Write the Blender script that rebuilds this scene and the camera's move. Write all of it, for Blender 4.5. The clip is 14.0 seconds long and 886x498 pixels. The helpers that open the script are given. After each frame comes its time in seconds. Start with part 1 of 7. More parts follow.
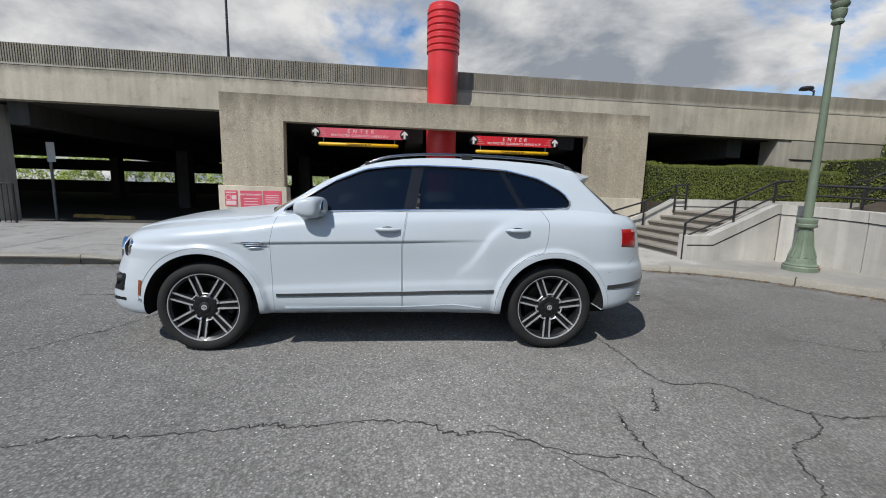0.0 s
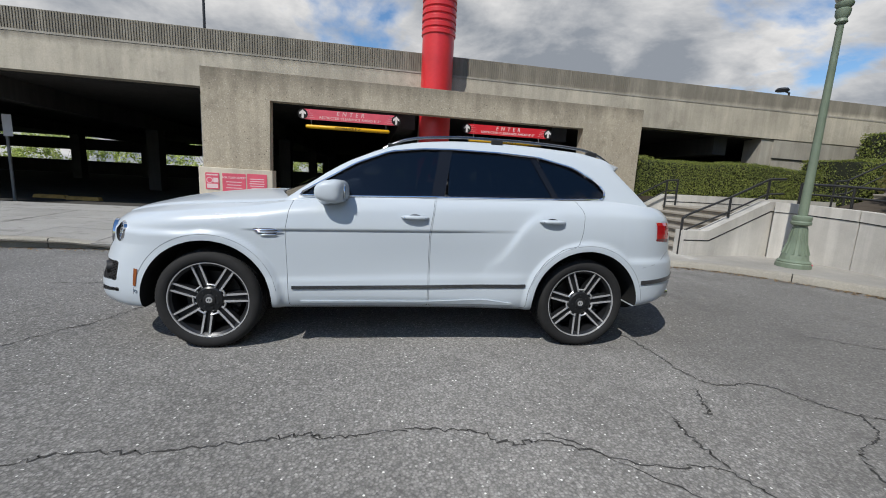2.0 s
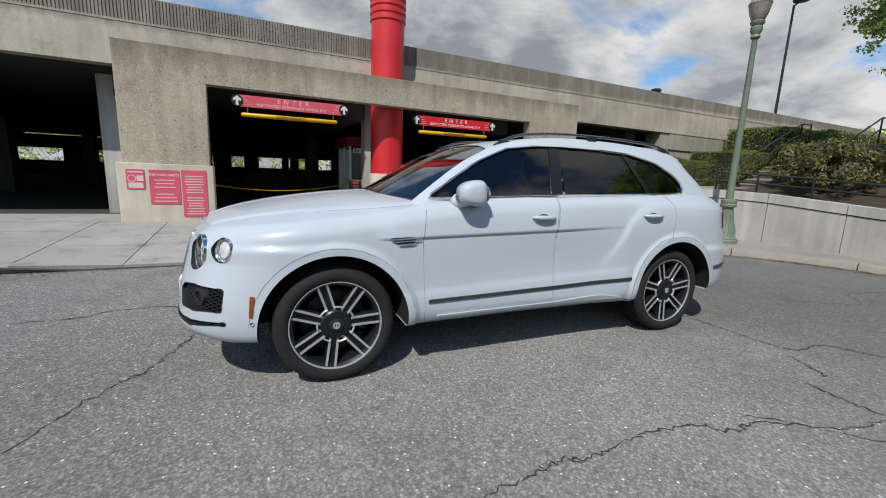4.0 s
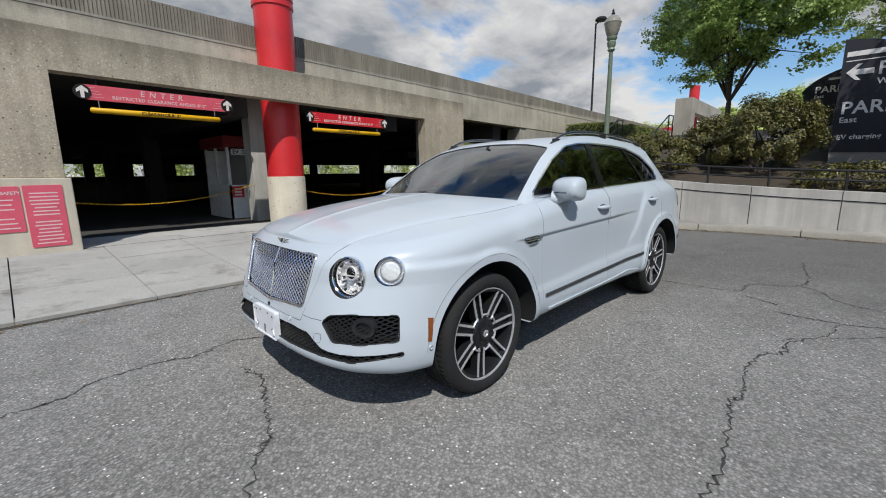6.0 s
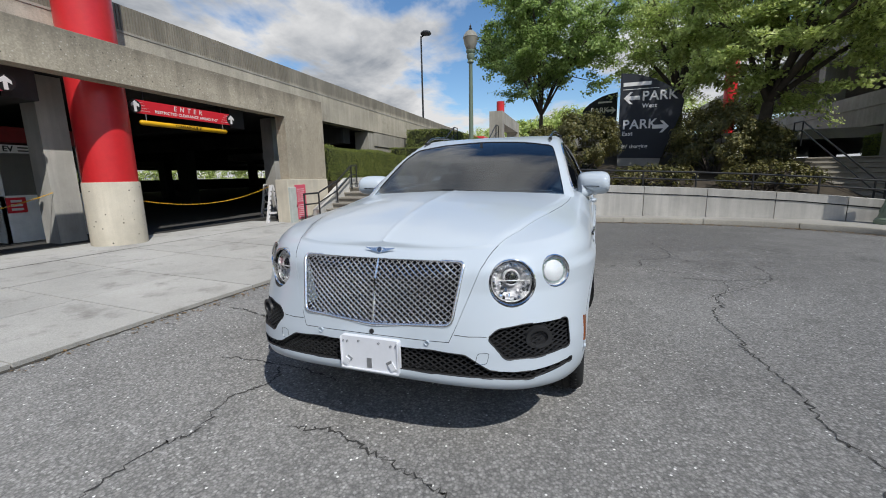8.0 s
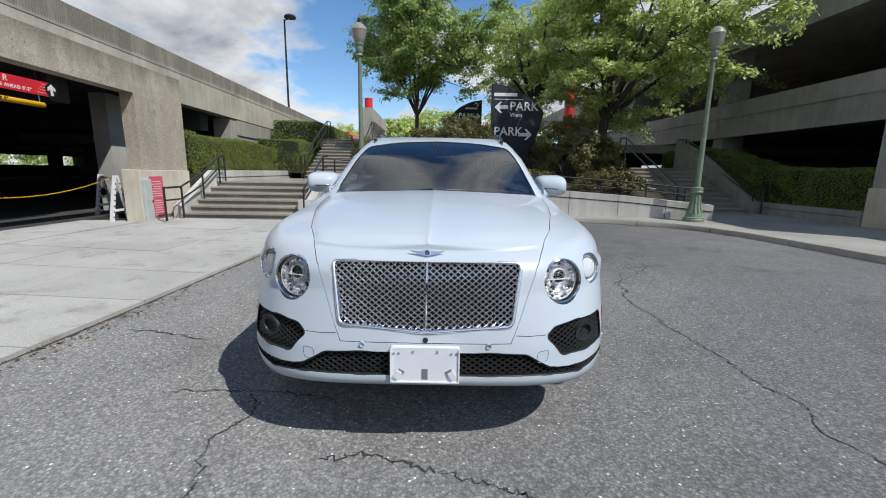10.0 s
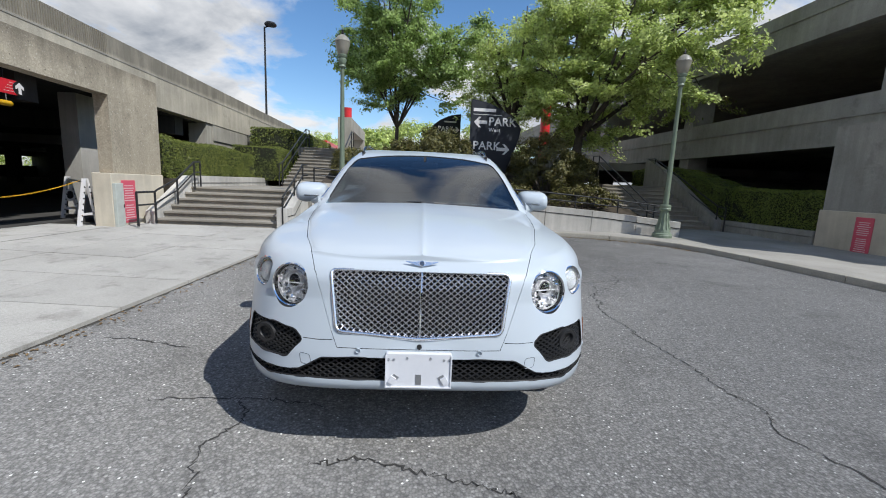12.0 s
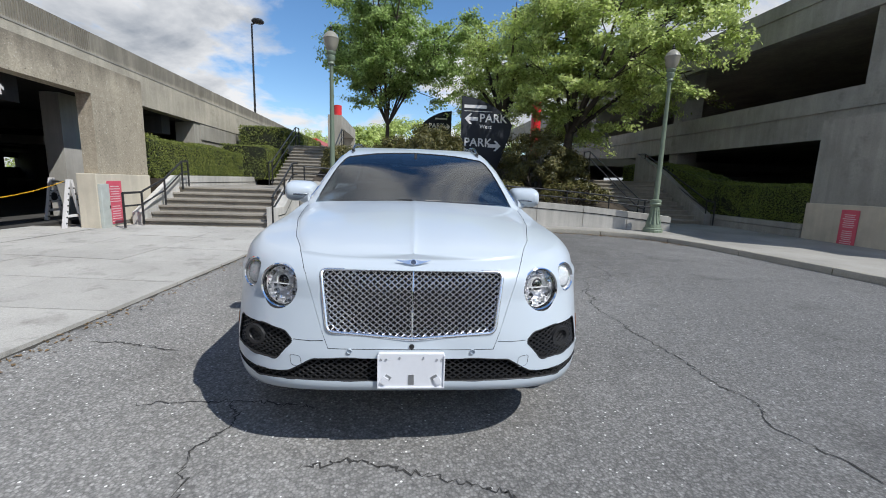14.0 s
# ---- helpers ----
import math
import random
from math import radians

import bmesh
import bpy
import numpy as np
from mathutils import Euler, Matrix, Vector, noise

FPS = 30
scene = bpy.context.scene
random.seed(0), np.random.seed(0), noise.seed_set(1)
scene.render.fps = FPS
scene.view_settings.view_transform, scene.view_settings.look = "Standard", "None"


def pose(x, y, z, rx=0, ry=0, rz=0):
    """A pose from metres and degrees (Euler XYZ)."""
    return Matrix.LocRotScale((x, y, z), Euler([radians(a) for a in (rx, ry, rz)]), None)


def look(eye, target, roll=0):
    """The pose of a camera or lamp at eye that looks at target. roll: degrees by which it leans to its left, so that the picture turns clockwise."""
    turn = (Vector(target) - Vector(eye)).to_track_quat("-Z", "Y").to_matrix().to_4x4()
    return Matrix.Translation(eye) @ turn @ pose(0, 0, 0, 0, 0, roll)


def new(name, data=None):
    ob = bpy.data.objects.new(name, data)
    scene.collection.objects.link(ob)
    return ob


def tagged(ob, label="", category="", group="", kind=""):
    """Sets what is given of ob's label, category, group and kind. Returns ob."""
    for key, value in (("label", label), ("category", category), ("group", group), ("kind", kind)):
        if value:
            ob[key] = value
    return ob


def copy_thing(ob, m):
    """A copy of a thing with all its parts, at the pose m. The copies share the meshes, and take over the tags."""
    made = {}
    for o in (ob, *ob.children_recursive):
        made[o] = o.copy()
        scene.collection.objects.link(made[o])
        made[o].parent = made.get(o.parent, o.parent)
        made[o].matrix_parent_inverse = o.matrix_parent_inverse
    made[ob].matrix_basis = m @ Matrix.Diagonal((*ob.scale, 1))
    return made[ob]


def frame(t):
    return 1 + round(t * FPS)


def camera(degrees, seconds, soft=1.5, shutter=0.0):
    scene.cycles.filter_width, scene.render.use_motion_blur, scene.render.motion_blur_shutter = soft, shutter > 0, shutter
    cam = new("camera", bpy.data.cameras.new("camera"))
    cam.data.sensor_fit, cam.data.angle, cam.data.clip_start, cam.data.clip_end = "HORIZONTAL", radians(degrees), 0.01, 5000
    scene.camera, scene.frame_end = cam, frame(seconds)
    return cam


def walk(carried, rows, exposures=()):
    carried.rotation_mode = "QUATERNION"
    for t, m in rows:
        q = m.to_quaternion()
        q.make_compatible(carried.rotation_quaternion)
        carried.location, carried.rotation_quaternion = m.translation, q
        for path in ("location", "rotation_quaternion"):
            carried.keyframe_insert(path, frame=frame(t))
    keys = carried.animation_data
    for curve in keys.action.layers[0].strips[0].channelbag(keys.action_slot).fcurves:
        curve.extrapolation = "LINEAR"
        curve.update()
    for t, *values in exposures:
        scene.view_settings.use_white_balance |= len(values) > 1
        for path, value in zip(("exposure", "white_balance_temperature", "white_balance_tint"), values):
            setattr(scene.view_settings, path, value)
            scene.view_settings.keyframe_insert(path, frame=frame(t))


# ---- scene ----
cam = camera(94.3, 14, 1.0)
PATH = [
    (0, (0.098, -0.016, 1.432), (0.322, 1.95, 1.139), 1.4),
    (0.5, (0.106, -0.005, 1.428), (0.342, 1.958, 1.129), 1.7),
    (1, (0.12, 0.019, 1.42), (0.372, 1.979, 1.111), 2.1),
    (1.5, (0.018, 0.127, 1.39), (0.302, 2.08, 1.066), 2.6),
    (2, (-0.311, 0.292, 1.383), (0.033, 2.234, 1.047), 3.0),
    (2.2, (-0.456, 0.351, 1.373), (-0.086, 2.288, 1.041), 2.9),
    (4.3, (-2.262, 1.097, 1.366), (-1.346, 2.839, 1.011), 1.9),
    (4.5, (-2.454, 1.171, 1.357), (-1.482, 2.884, 1.006), 1.7),
    (5, (-2.82, 1.43, 1.355), (-1.699, 3.047, 1.0), 0.9),
    (5.5, (-3.138, 1.743, 1.357), (-1.863, 3.241, 0.995), 0.0),
    (6, (-3.463, 2.062, 1.383), (-2.037, 3.415, 1.015), -0.7),
    (6.5, (-3.685, 2.44, 1.368), (-2.12, 3.63, 0.998), -1.2),
    (7, (-3.887, 2.823, 1.348), (-2.202, 3.836, 0.979), -1.5),
    (7.5, (-4.045, 3.201, 1.351), (-2.259, 4.023, 0.985), -1.5),
    (8, (-4.124, 3.597, 1.341), (-2.255, 4.214, 0.983), -1.2),
    (8.5, (-4.21, 3.967, 1.347), (-2.284, 4.374, 0.991), -0.8),
    (9, (-4.201, 4.277, 1.344), (-2.245, 4.492, 0.989), -0.4),
    (9.2, (-4.175, 4.385, 1.341), (-2.213, 4.528, 0.981), -0.1),
    (11.3, (-4.288, 4.574, 1.384), (-2.323, 4.419, 1.043), 1.8),
    (11.5, (-4.297, 4.598, 1.372), (-2.331, 4.437, 1.043), 2.0),
    (12, (-4.301, 4.593, 1.373), (-2.333, 4.427, 1.059), 2.5),
    (12.5, (-4.291, 4.593, 1.372), (-2.323, 4.42, 1.062), 2.6),
    (13, (-4.271, 4.588, 1.364), (-2.304, 4.407, 1.053), 2.5),
    (13.5, (-4.272, 4.586, 1.37), (-2.308, 4.394, 1.05), 2.2),
    (14, (-4.278, 4.585, 1.374), (-2.315, 4.383, 1.048), 1.9),
]
EXPOSURES = ((0, -0.26, 6560, 10), (5, -0.33, 6560, 10), (7, -0.35, 6500, 10), (9, -0.25, 6400, 10), (11.3, -0.1, 6320, 10), (14, -0.1, 6320, 10))
walk(cam, [(t, look(eye, target, roll)) for t, eye, target, roll in PATH], EXPOSURES)

# ---- world and sun ----
SUN = Vector((0.55, 0.62, -1.0)).normalized()
sun_data = bpy.data.lights.new("sun", "SUN")
sun_data.energy, sun_data.angle, sun_data.color = 4.9, radians(0.53), (1.0, 0.98, 0.93)
sun_ob = new("sun", sun_data)
sun_ob.matrix_world = Matrix.Translation((-20, -22, 40)) @ SUN.to_track_quat("-Z", "Y").to_matrix().to_4x4()

world = bpy.data.worlds.new("sky")
scene.world = world
world.use_nodes = True
wn, wl = world.node_tree.nodes, world.node_tree.links
wn.clear()


def wnode(kind, **values):
    n = wn.new(kind)
    for key, value in values.items():
        if key in n.inputs:
            n.inputs[key].default_value = value
    return n


out = wn.new("ShaderNodeOutputWorld")
sky = wn.new("ShaderNodeTexSky")
sky.sky_type, sky.sun_disc = "NISHITA", False
sky.sun_elevation = math.asin(-SUN.z)
sky.sun_rotation = math.atan2(-SUN.x, -SUN.y)
sky.air_density, sky.dust_density, sky.ozone_density = 1.0, 0.1, 3.0
blue = wnode("ShaderNodeBackground", Strength=0.16)
vivid = wnode("ShaderNodeHueSaturation", Saturation=1.15)
wl.new(sky.outputs[0], vivid.inputs["Color"])
wl.new(vivid.outputs[0], blue.inputs[0])
coord = wn.new("ShaderNodeTexCoord")
sep = wn.new("ShaderNodeSeparateXYZ")
wl.new(coord.outputs["Generated"], sep.inputs[0])
lift = wn.new("ShaderNodeMath")
lift.operation = "ADD"
lift.inputs[1].default_value = 0.32
wl.new(sep.outputs[2], lift.inputs[0])
floor_z = wn.new("ShaderNodeMath")
floor_z.operation = "MAXIMUM"
floor_z.inputs[1].default_value = 0.2
wl.new(lift.outputs[0], floor_z.inputs[0])
flat = wn.new("ShaderNodeVectorMath")
flat.operation = "DIVIDE"
comb = wn.new("ShaderNodeCombineXYZ")
for k in range(3):
    wl.new(floor_z.outputs[0], comb.inputs[k])
wl.new(coord.outputs["Generated"], flat.inputs[0])
wl.new(comb.outputs[0], flat.inputs[1])
shift = wn.new("ShaderNodeVectorMath")
shift.operation = "ADD"
shift.inputs[1].default_value = (0.4, 5.3, 0.0)
wl.new(flat.outputs[0], shift.inputs[0])
big = wnode("ShaderNodeTexNoise", Scale=1.55, Detail=12.0, Roughness=0.54, Distortion=0.25)
wl.new(shift.outputs[0], big.inputs["Vector"])
# the cloud deck is closed over the west garage and breaks up eastward
lean = wn.new("ShaderNodeVectorMath")
lean.operation = "DOT_PRODUCT"
lean.inputs[1].default_value = (0.0, 0.065, -0.20)
wl.new(coord.outputs["Generated"], lean.inputs[0])
dense = wn.new("ShaderNodeMath")
dense.operation = "ADD"
wl.new(big.outputs[0], dense.inputs[0])
wl.new(lean.outputs["Value"], dense.inputs[1])
cover = wn.new("ShaderNodeValToRGB")
cover.color_ramp.elements[0].position, cover.color_ramp.elements[1].position = 0.38, 0.46
wl.new(dense.outputs[0], cover.inputs[0])
shade = wnode("ShaderNodeTexNoise", Scale=2.3, Detail=10.0, Roughness=0.58, Distortion=0.3)
wl.new(flat.outputs[0], shade.inputs["Vector"])
thick = wn.new("ShaderNodeMath")
thick.operation = "MULTIPLY_ADD"
thick.inputs[1].default_value, thick.inputs[2].default_value = 1.15, -0.27
wl.new(shade.outputs[0], thick.inputs[0])
body_sum = wn.new("ShaderNodeMath")
body_sum.operation = "ADD"
wl.new(thick.outputs[0], body_sum.inputs[0])
wl.new(dense.outputs[0], body_sum.inputs[1])
grey = wn.new("ShaderNodeValToRGB")
grey.color_ramp.elements[0].position, grey.color_ramp.elements[1].position = 0.66, 1.14
grey.color_ramp.elements[0].color = (1.0, 1.0, 1.0, 1)
grey.color_ramp.elements[1].color = (0.36, 0.40, 0.46, 1)
wl.new(body_sum.outputs[0], grey.inputs[0])
cloud = wnode("ShaderNodeBackground", Strength=0.94)
wl.new(grey.outputs[0], cloud.inputs[0])
mixer = wn.new("ShaderNodeMixShader")
wl.new(cover.outputs[0], mixer.inputs[0])
wl.new(blue.outputs[0], mixer.inputs[1])
wl.new(cloud.outputs[0], mixer.inputs[2])
wl.new(mixer.outputs[0], out.inputs[0])

# ---- materials ----


class Nodes:
    """A material with one Principled shader and short calls for its texture nodes."""

    def __init__(self, name, rough=0.7, metal=0.0, coat=0.0, spec=0.5, colour=(0.5, 0.5, 0.5)):
        self.m = bpy.data.materials.new(name)
        self.m.use_nodes = True
        self.n, self.l = self.m.node_tree.nodes, self.m.node_tree.links
        self.p = self.n["Principled BSDF"]
        self.set(**{"Roughness": rough, "Metallic": metal, "Coat Weight": coat, "Specular IOR Level": spec})
        self.p.inputs["Base Color"].default_value = (*colour, 1)
        self.co = self.n.new("ShaderNodeTexCoord").outputs["Object"]

    def set(self, **values):
        for key, value in values.items():
            self.p.inputs[key].default_value = value

    def scaled(self, sx, sy, sz):
        n = self.n.new("ShaderNodeMapping")
        n.inputs["Scale"].default_value = (sx, sy, sz)
        self.l.new(self.co, n.inputs[0])
        return n.outputs[0]

    def noise(self, scale, detail=4.0, rough=0.55, vector=None):
        n = self.n.new("ShaderNodeTexNoise")
        n.inputs["Scale"].default_value, n.inputs["Detail"].default_value, n.inputs["Roughness"].default_value = scale, detail, rough
        self.l.new(vector or self.co, n.inputs["Vector"])
        return n.outputs[0]

    def cells(self, scale, output="Color", feature="F1"):
        n = self.n.new("ShaderNodeTexVoronoi")
        n.feature = feature
        n.inputs["Scale"].default_value = scale
        self.l.new(self.co, n.inputs["Vector"])
        return n.outputs[output]

    def ramp(self, fac, *stops):
        n = self.n.new("ShaderNodeValToRGB")
        e = n.color_ramp.elements
        while len(e) < len(stops):
            e.new(0.5)
        for k, (pos, col) in enumerate(stops):
            e[k].position = pos
            e[k].color = (*col, 1) if isinstance(col, tuple) else (col, col, col, 1)
        self.l.new(fac, n.inputs[0])
        return n.outputs[0]

    def mix(self, fac, a, b, blend="MIX"):
        n = self.n.new("ShaderNodeMix")
        n.data_type, n.blend_type = "RGBA", blend
        for slot, v in ((0, fac), (6, a), (7, b)):
            if isinstance(v, (int, float)):
                n.inputs[slot].default_value = v if slot == 0 else (v, v, v, 1)
            elif isinstance(v, tuple):
                n.inputs[slot].default_value = (*v, 1)
            else:
                self.l.new(v, n.inputs[slot])
        return n.outputs[2]

    def colour(self, socket):
        self.l.new(socket, self.p.inputs["Base Color"])
        return self

    def rough(self, socket):
        self.l.new(socket, self.p.inputs["Roughness"])
        return self

    def bump(self, height, strength=0.3, distance=0.01):
        n = self.n.new("ShaderNodeBump")
        n.inputs["Strength"].default_value, n.inputs["Distance"].default_value = strength, distance
        self.l.new(height, n.inputs["Height"])
        self.l.new(n.outputs[0], self.p.inputs["Normal"])
        return self

    def random(self):
        return self.n.new("ShaderNodeObjectInfo").outputs["Random"]

    def island(self):
        return self.n.new("ShaderNodeNewGeometry").outputs["Random Per Island"]


def plain(name, colour, rough=0.5, metal=0.0, coat=0.0, vary=0.12, scale=6.0, bump=0.0, bump_scale=80.0):
    """A painted or plain surface: one colour with slow and fine unevenness."""
    k = Nodes(name, rough, metal, coat)
    dark = tuple(c * (1 - vary) for c in colour)
    light = tuple(min(1, c * (1 + vary * 0.6)) for c in colour)
    a = k.ramp(k.noise(scale, 5), (0.3, dark), (0.7, light))
    k.colour(k.mix(0.25, a, k.ramp(k.noise(scale * 9, 3), (0.35, dark), (0.65, light))))
    if bump:
        k.bump(k.noise(bump_scale, 3), bump, 0.004)
    return k.m


def concrete(name, tone, grit=0.5, streak=0.35, grain=60.0, pebbles=0.0, runs=None):
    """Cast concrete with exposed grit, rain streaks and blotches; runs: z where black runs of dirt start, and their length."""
    k = Nodes(name, 0.9, spec=0.25)
    d, lt = tuple(c * 0.72 for c in tone), tuple(min(1, c * 1.2) for c in tone)
    base = k.ramp(k.noise(0.7, 6, 0.6), (0.3, d), (0.7, lt))
    stones = k.ramp(k.cells(grain), (0.0, tuple(c * 0.55 for c in tone)), (0.55, tone), (1.0, tuple(min(1, c * 1.5) for c in tone)))
    base = k.mix(grit * 0.6, base, stones)
    run = k.ramp(k.noise(1.0, 5, 0.6, k.scaled(5.5, 5.5, 0.35)), (0.42, 0.55), (0.62, 1.0))
    base = k.mix(streak, base, run, "MULTIPLY")
    if pebbles:
        pale = k.mix(1.0, k.ramp(k.cells(26), (0.80, 0.0), (0.84, 1.0)), k.ramp(k.cells(26, "Distance"), (0.22, 1.0), (0.36, 0.0)), "MULTIPLY")
        base = k.mix(k.mix(1.0, pale, pebbles, "MULTIPLY"), base, (0.62, 0.57, 0.48))
        dark = k.mix(1.0, k.ramp(k.cells(19), (0.84, 0.0), (0.88, 1.0)), k.ramp(k.cells(19, "Distance"), (0.16, 1.0), (0.30, 0.0)), "MULTIPLY")
        base = k.mix(k.mix(1.0, dark, pebbles, "MULTIPLY"), base, (0.08, 0.07, 0.055))
        base = k.mix(k.ramp(k.noise(1.7, 7, 0.72), (0.56, 0.0), (0.70, 0.55)), base, tuple(c * 0.42 for c in tone))
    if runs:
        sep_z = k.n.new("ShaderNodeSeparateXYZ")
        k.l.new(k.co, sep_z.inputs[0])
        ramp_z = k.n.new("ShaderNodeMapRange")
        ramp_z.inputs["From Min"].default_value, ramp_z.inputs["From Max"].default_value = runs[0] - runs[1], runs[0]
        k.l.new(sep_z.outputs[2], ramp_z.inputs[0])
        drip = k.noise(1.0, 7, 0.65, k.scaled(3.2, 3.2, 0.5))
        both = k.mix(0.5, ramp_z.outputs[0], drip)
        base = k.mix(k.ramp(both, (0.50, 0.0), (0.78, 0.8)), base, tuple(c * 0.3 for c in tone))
    k.colour(base)
    k.bump(k.mix(0.5, k.noise(grain * 0.8, 4), k.cells(grain, "Distance")), 0.35 + 0.3 * grit, 0.006)
    return k.m


def asphalt():
    k = Nodes("asphalt", 0.93, spec=0.2)
    k.set(**{"Diffuse Roughness": 1.0})
    worn = k.ramp(k.noise(0.35, 7, 0.62), (0.32, (0.165, 0.161, 0.154)), (0.68, (0.275, 0.268, 0.255)))
    stone = k.ramp(k.cells(70), (0.0, (0.06, 0.06, 0.06)), (0.35, (0.18, 0.175, 0.167)), (0.65, (0.29, 0.282, 0.268)), (0.86, (0.43, 0.42, 0.40)), (0.97, (0.62, 0.61, 0.58)))
    base = k.mix(0.45, worn, stone)
    pits = k.ramp(k.cells(70, "Distance"), (0.34, 1.0), (0.66, 0.5))
    base = k.mix(0.62, base, pits, "MULTIPLY")
    flecks = k.ramp(k.cells(44), (0.84, 0.0), (0.87, 1.0))
    spots = k.ramp(k.cells(44, "Distance"), (0.20, 1.0), (0.32, 0.0))
    base = k.mix(k.mix(1.0, flecks, spots, "MULTIPLY"), base, (0.72, 0.71, 0.68))
    stain = k.ramp(k.noise(0.9, 6, 0.7), (0.54, 0.0), (0.72, 0.5))
    base = k.mix(stain, base, (0.06, 0.058, 0.055))
    # darker towards (5.4, 3.0), with a noisy edge
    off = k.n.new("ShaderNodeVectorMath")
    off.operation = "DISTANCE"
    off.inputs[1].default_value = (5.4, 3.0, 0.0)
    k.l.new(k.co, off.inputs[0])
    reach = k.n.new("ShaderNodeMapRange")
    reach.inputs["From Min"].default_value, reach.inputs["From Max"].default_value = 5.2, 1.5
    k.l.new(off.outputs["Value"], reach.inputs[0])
    dark_zone = k.mix(0.6, reach.outputs[0], k.noise(1.3, 7, 0.7))
    base = k.mix(k.ramp(dark_zone, (0.30, 0.0), (0.62, 0.55)), base, (0.07, 0.067, 0.063))
    k.colour(base)
    k.bump(k.mix(0.5, k.noise(150, 3), k.cells(70, "Distance")), 0.8, 0.008)
    return k.m


M_ASPHALT = asphalt()
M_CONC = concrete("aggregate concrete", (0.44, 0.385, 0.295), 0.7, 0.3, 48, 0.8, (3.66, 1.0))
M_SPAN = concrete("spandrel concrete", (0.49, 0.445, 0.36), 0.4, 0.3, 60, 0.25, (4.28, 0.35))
# east garage copy of the concrete, its colour set darker for the shaded side
M_EAST = concrete("weathered concrete toned for shade", (0.34, 0.33, 0.30), 0.4, 0.3, 60, 0.3)
M_CONC_FINE = concrete("smooth grey concrete", (0.37, 0.345, 0.295), 0.25, 0.35, 90)
# interior concrete: the garage's shade is put into this near-black colour
M_CONC_SHADE = concrete("garage concrete darkened for shade", (0.075, 0.072, 0.068), 0.25, 0.4, 60)
M_CREAM = concrete("cream painted concrete", (0.62, 0.56, 0.45), 0.12, 0.22, 70)
M_WALL = concrete("pale retaining concrete", (0.52, 0.50, 0.46), 0.15, 0.35, 80)
M_WALK = concrete("sidewalk concrete", (0.32, 0.305, 0.275), 0.25, 0.0, 100)


def slab_material():
    k = Nodes("pavement slab concrete", 0.9, spec=0.25)
    k.set(**{"Diffuse Roughness": 1.0})
    base = k.ramp(k.noise(0.8, 7, 0.62), (0.3, (0.215, 0.208, 0.19)), (0.7, (0.35, 0.34, 0.315)))
    base = k.mix(0.35, base, k.ramp(k.cells(120), (0.0, (0.27, 0.26, 0.24)), (1.0, (0.56, 0.545, 0.51))))
    base = k.mix(0.5, base, k.ramp(k.random(), (0.0, 0.80), (1.0, 1.0)), "MULTIPLY")
    base = k.mix(k.ramp(k.noise(2.4, 5, 0.7), (0.54, 0.0), (0.70, 0.6)), base, (0.12, 0.11, 0.10))
    k.colour(base)
    k.bump(k.noise(110, 4), 0.3, 0.004)
    return k.m


M_SLAB = slab_material()
M_KERB = concrete("kerb concrete", (0.33, 0.31, 0.265), 0.5, 0.1, 80)
M_STEP = concrete("step concrete", (0.30, 0.275, 0.235), 0.3, 0.2, 80)
M_RED = plain("red column paint", (0.62, 0.024, 0.028), 0.38, coat=0.15, vary=0.16, scale=1.5, bump=0.05)
M_RED_SIGN = plain("red sign paint", (0.66, 0.025, 0.04), 0.4, vary=0.08)
M_RED_FADED = plain("faded red sign paint", (0.70, 0.11, 0.16), 0.5, vary=0.1)
M_PINK = plain("sun-bleached red notice", (0.66, 0.10, 0.15), 0.45, vary=0.12, scale=3)
M_YELLOW = plain("yellow tube paint", (0.75, 0.43, 0.01), 0.4, vary=0.08)
M_WHITE = plain("white sign vinyl", (0.75, 0.73, 0.72), 0.5, vary=0.05)
M_PINKWHITE = plain("faded white lettering", (0.74, 0.55, 0.55), 0.5, vary=0.05)
M_BLACK = plain("black paint", (0.015, 0.015, 0.016), 0.45, vary=0.2)
M_RAIL = plain("black rail paint", (0.022, 0.022, 0.023), 0.4, vary=0.25, scale=14)
M_GREEN = plain("green lamp paint", (0.17, 0.215, 0.155), 0.5, vary=0.2, scale=5, bump=0.1, bump_scale=60)
M_GALV = plain("galvanised steel", (0.45, 0.46, 0.47), 0.45, metal=0.8, vary=0.15)
M_SIGN = plain("dark navy sign panel", (0.010, 0.013, 0.021), 0.62, vary=0.2, scale=1.0)
M_SOIL = plain("planter soil", (0.055, 0.042, 0.028), 0.95, vary=0.4, scale=5, bump=0.6, bump_scale=20)
M_CRACK = plain("open crack", (0.045, 0.043, 0.04), 0.95, vary=0.3, scale=30)
M_JOINT = plain("dirty joint", (0.06, 0.055, 0.045), 0.95, vary=0.3, scale=20)


def leafy(name, dark, light, through_light=0.35):
    k = Nodes(name, 0.42, spec=0.5)
    c = k.ramp(k.island(), (0.0, dark), (0.6, light), (1.0, tuple(min(1, v * 1.45) for v in light)))
    c = k.mix(0.3, c, k.ramp(k.noise(0.9, 3), (0.35, dark), (0.65, light)))
    k.colour(c)
    tr = k.n.new("ShaderNodeBsdfTranslucent")
    k.l.new(c, tr.inputs[0])
    ms = k.n.new("ShaderNodeMixShader")
    ms.inputs[0].default_value = through_light
    k.l.new(k.p.outputs[0], ms.inputs[1])
    k.l.new(tr.outputs[0], ms.inputs[2])
    k.l.new(ms.outputs[0], k.n["Material Output"].inputs[0])
    return k.m


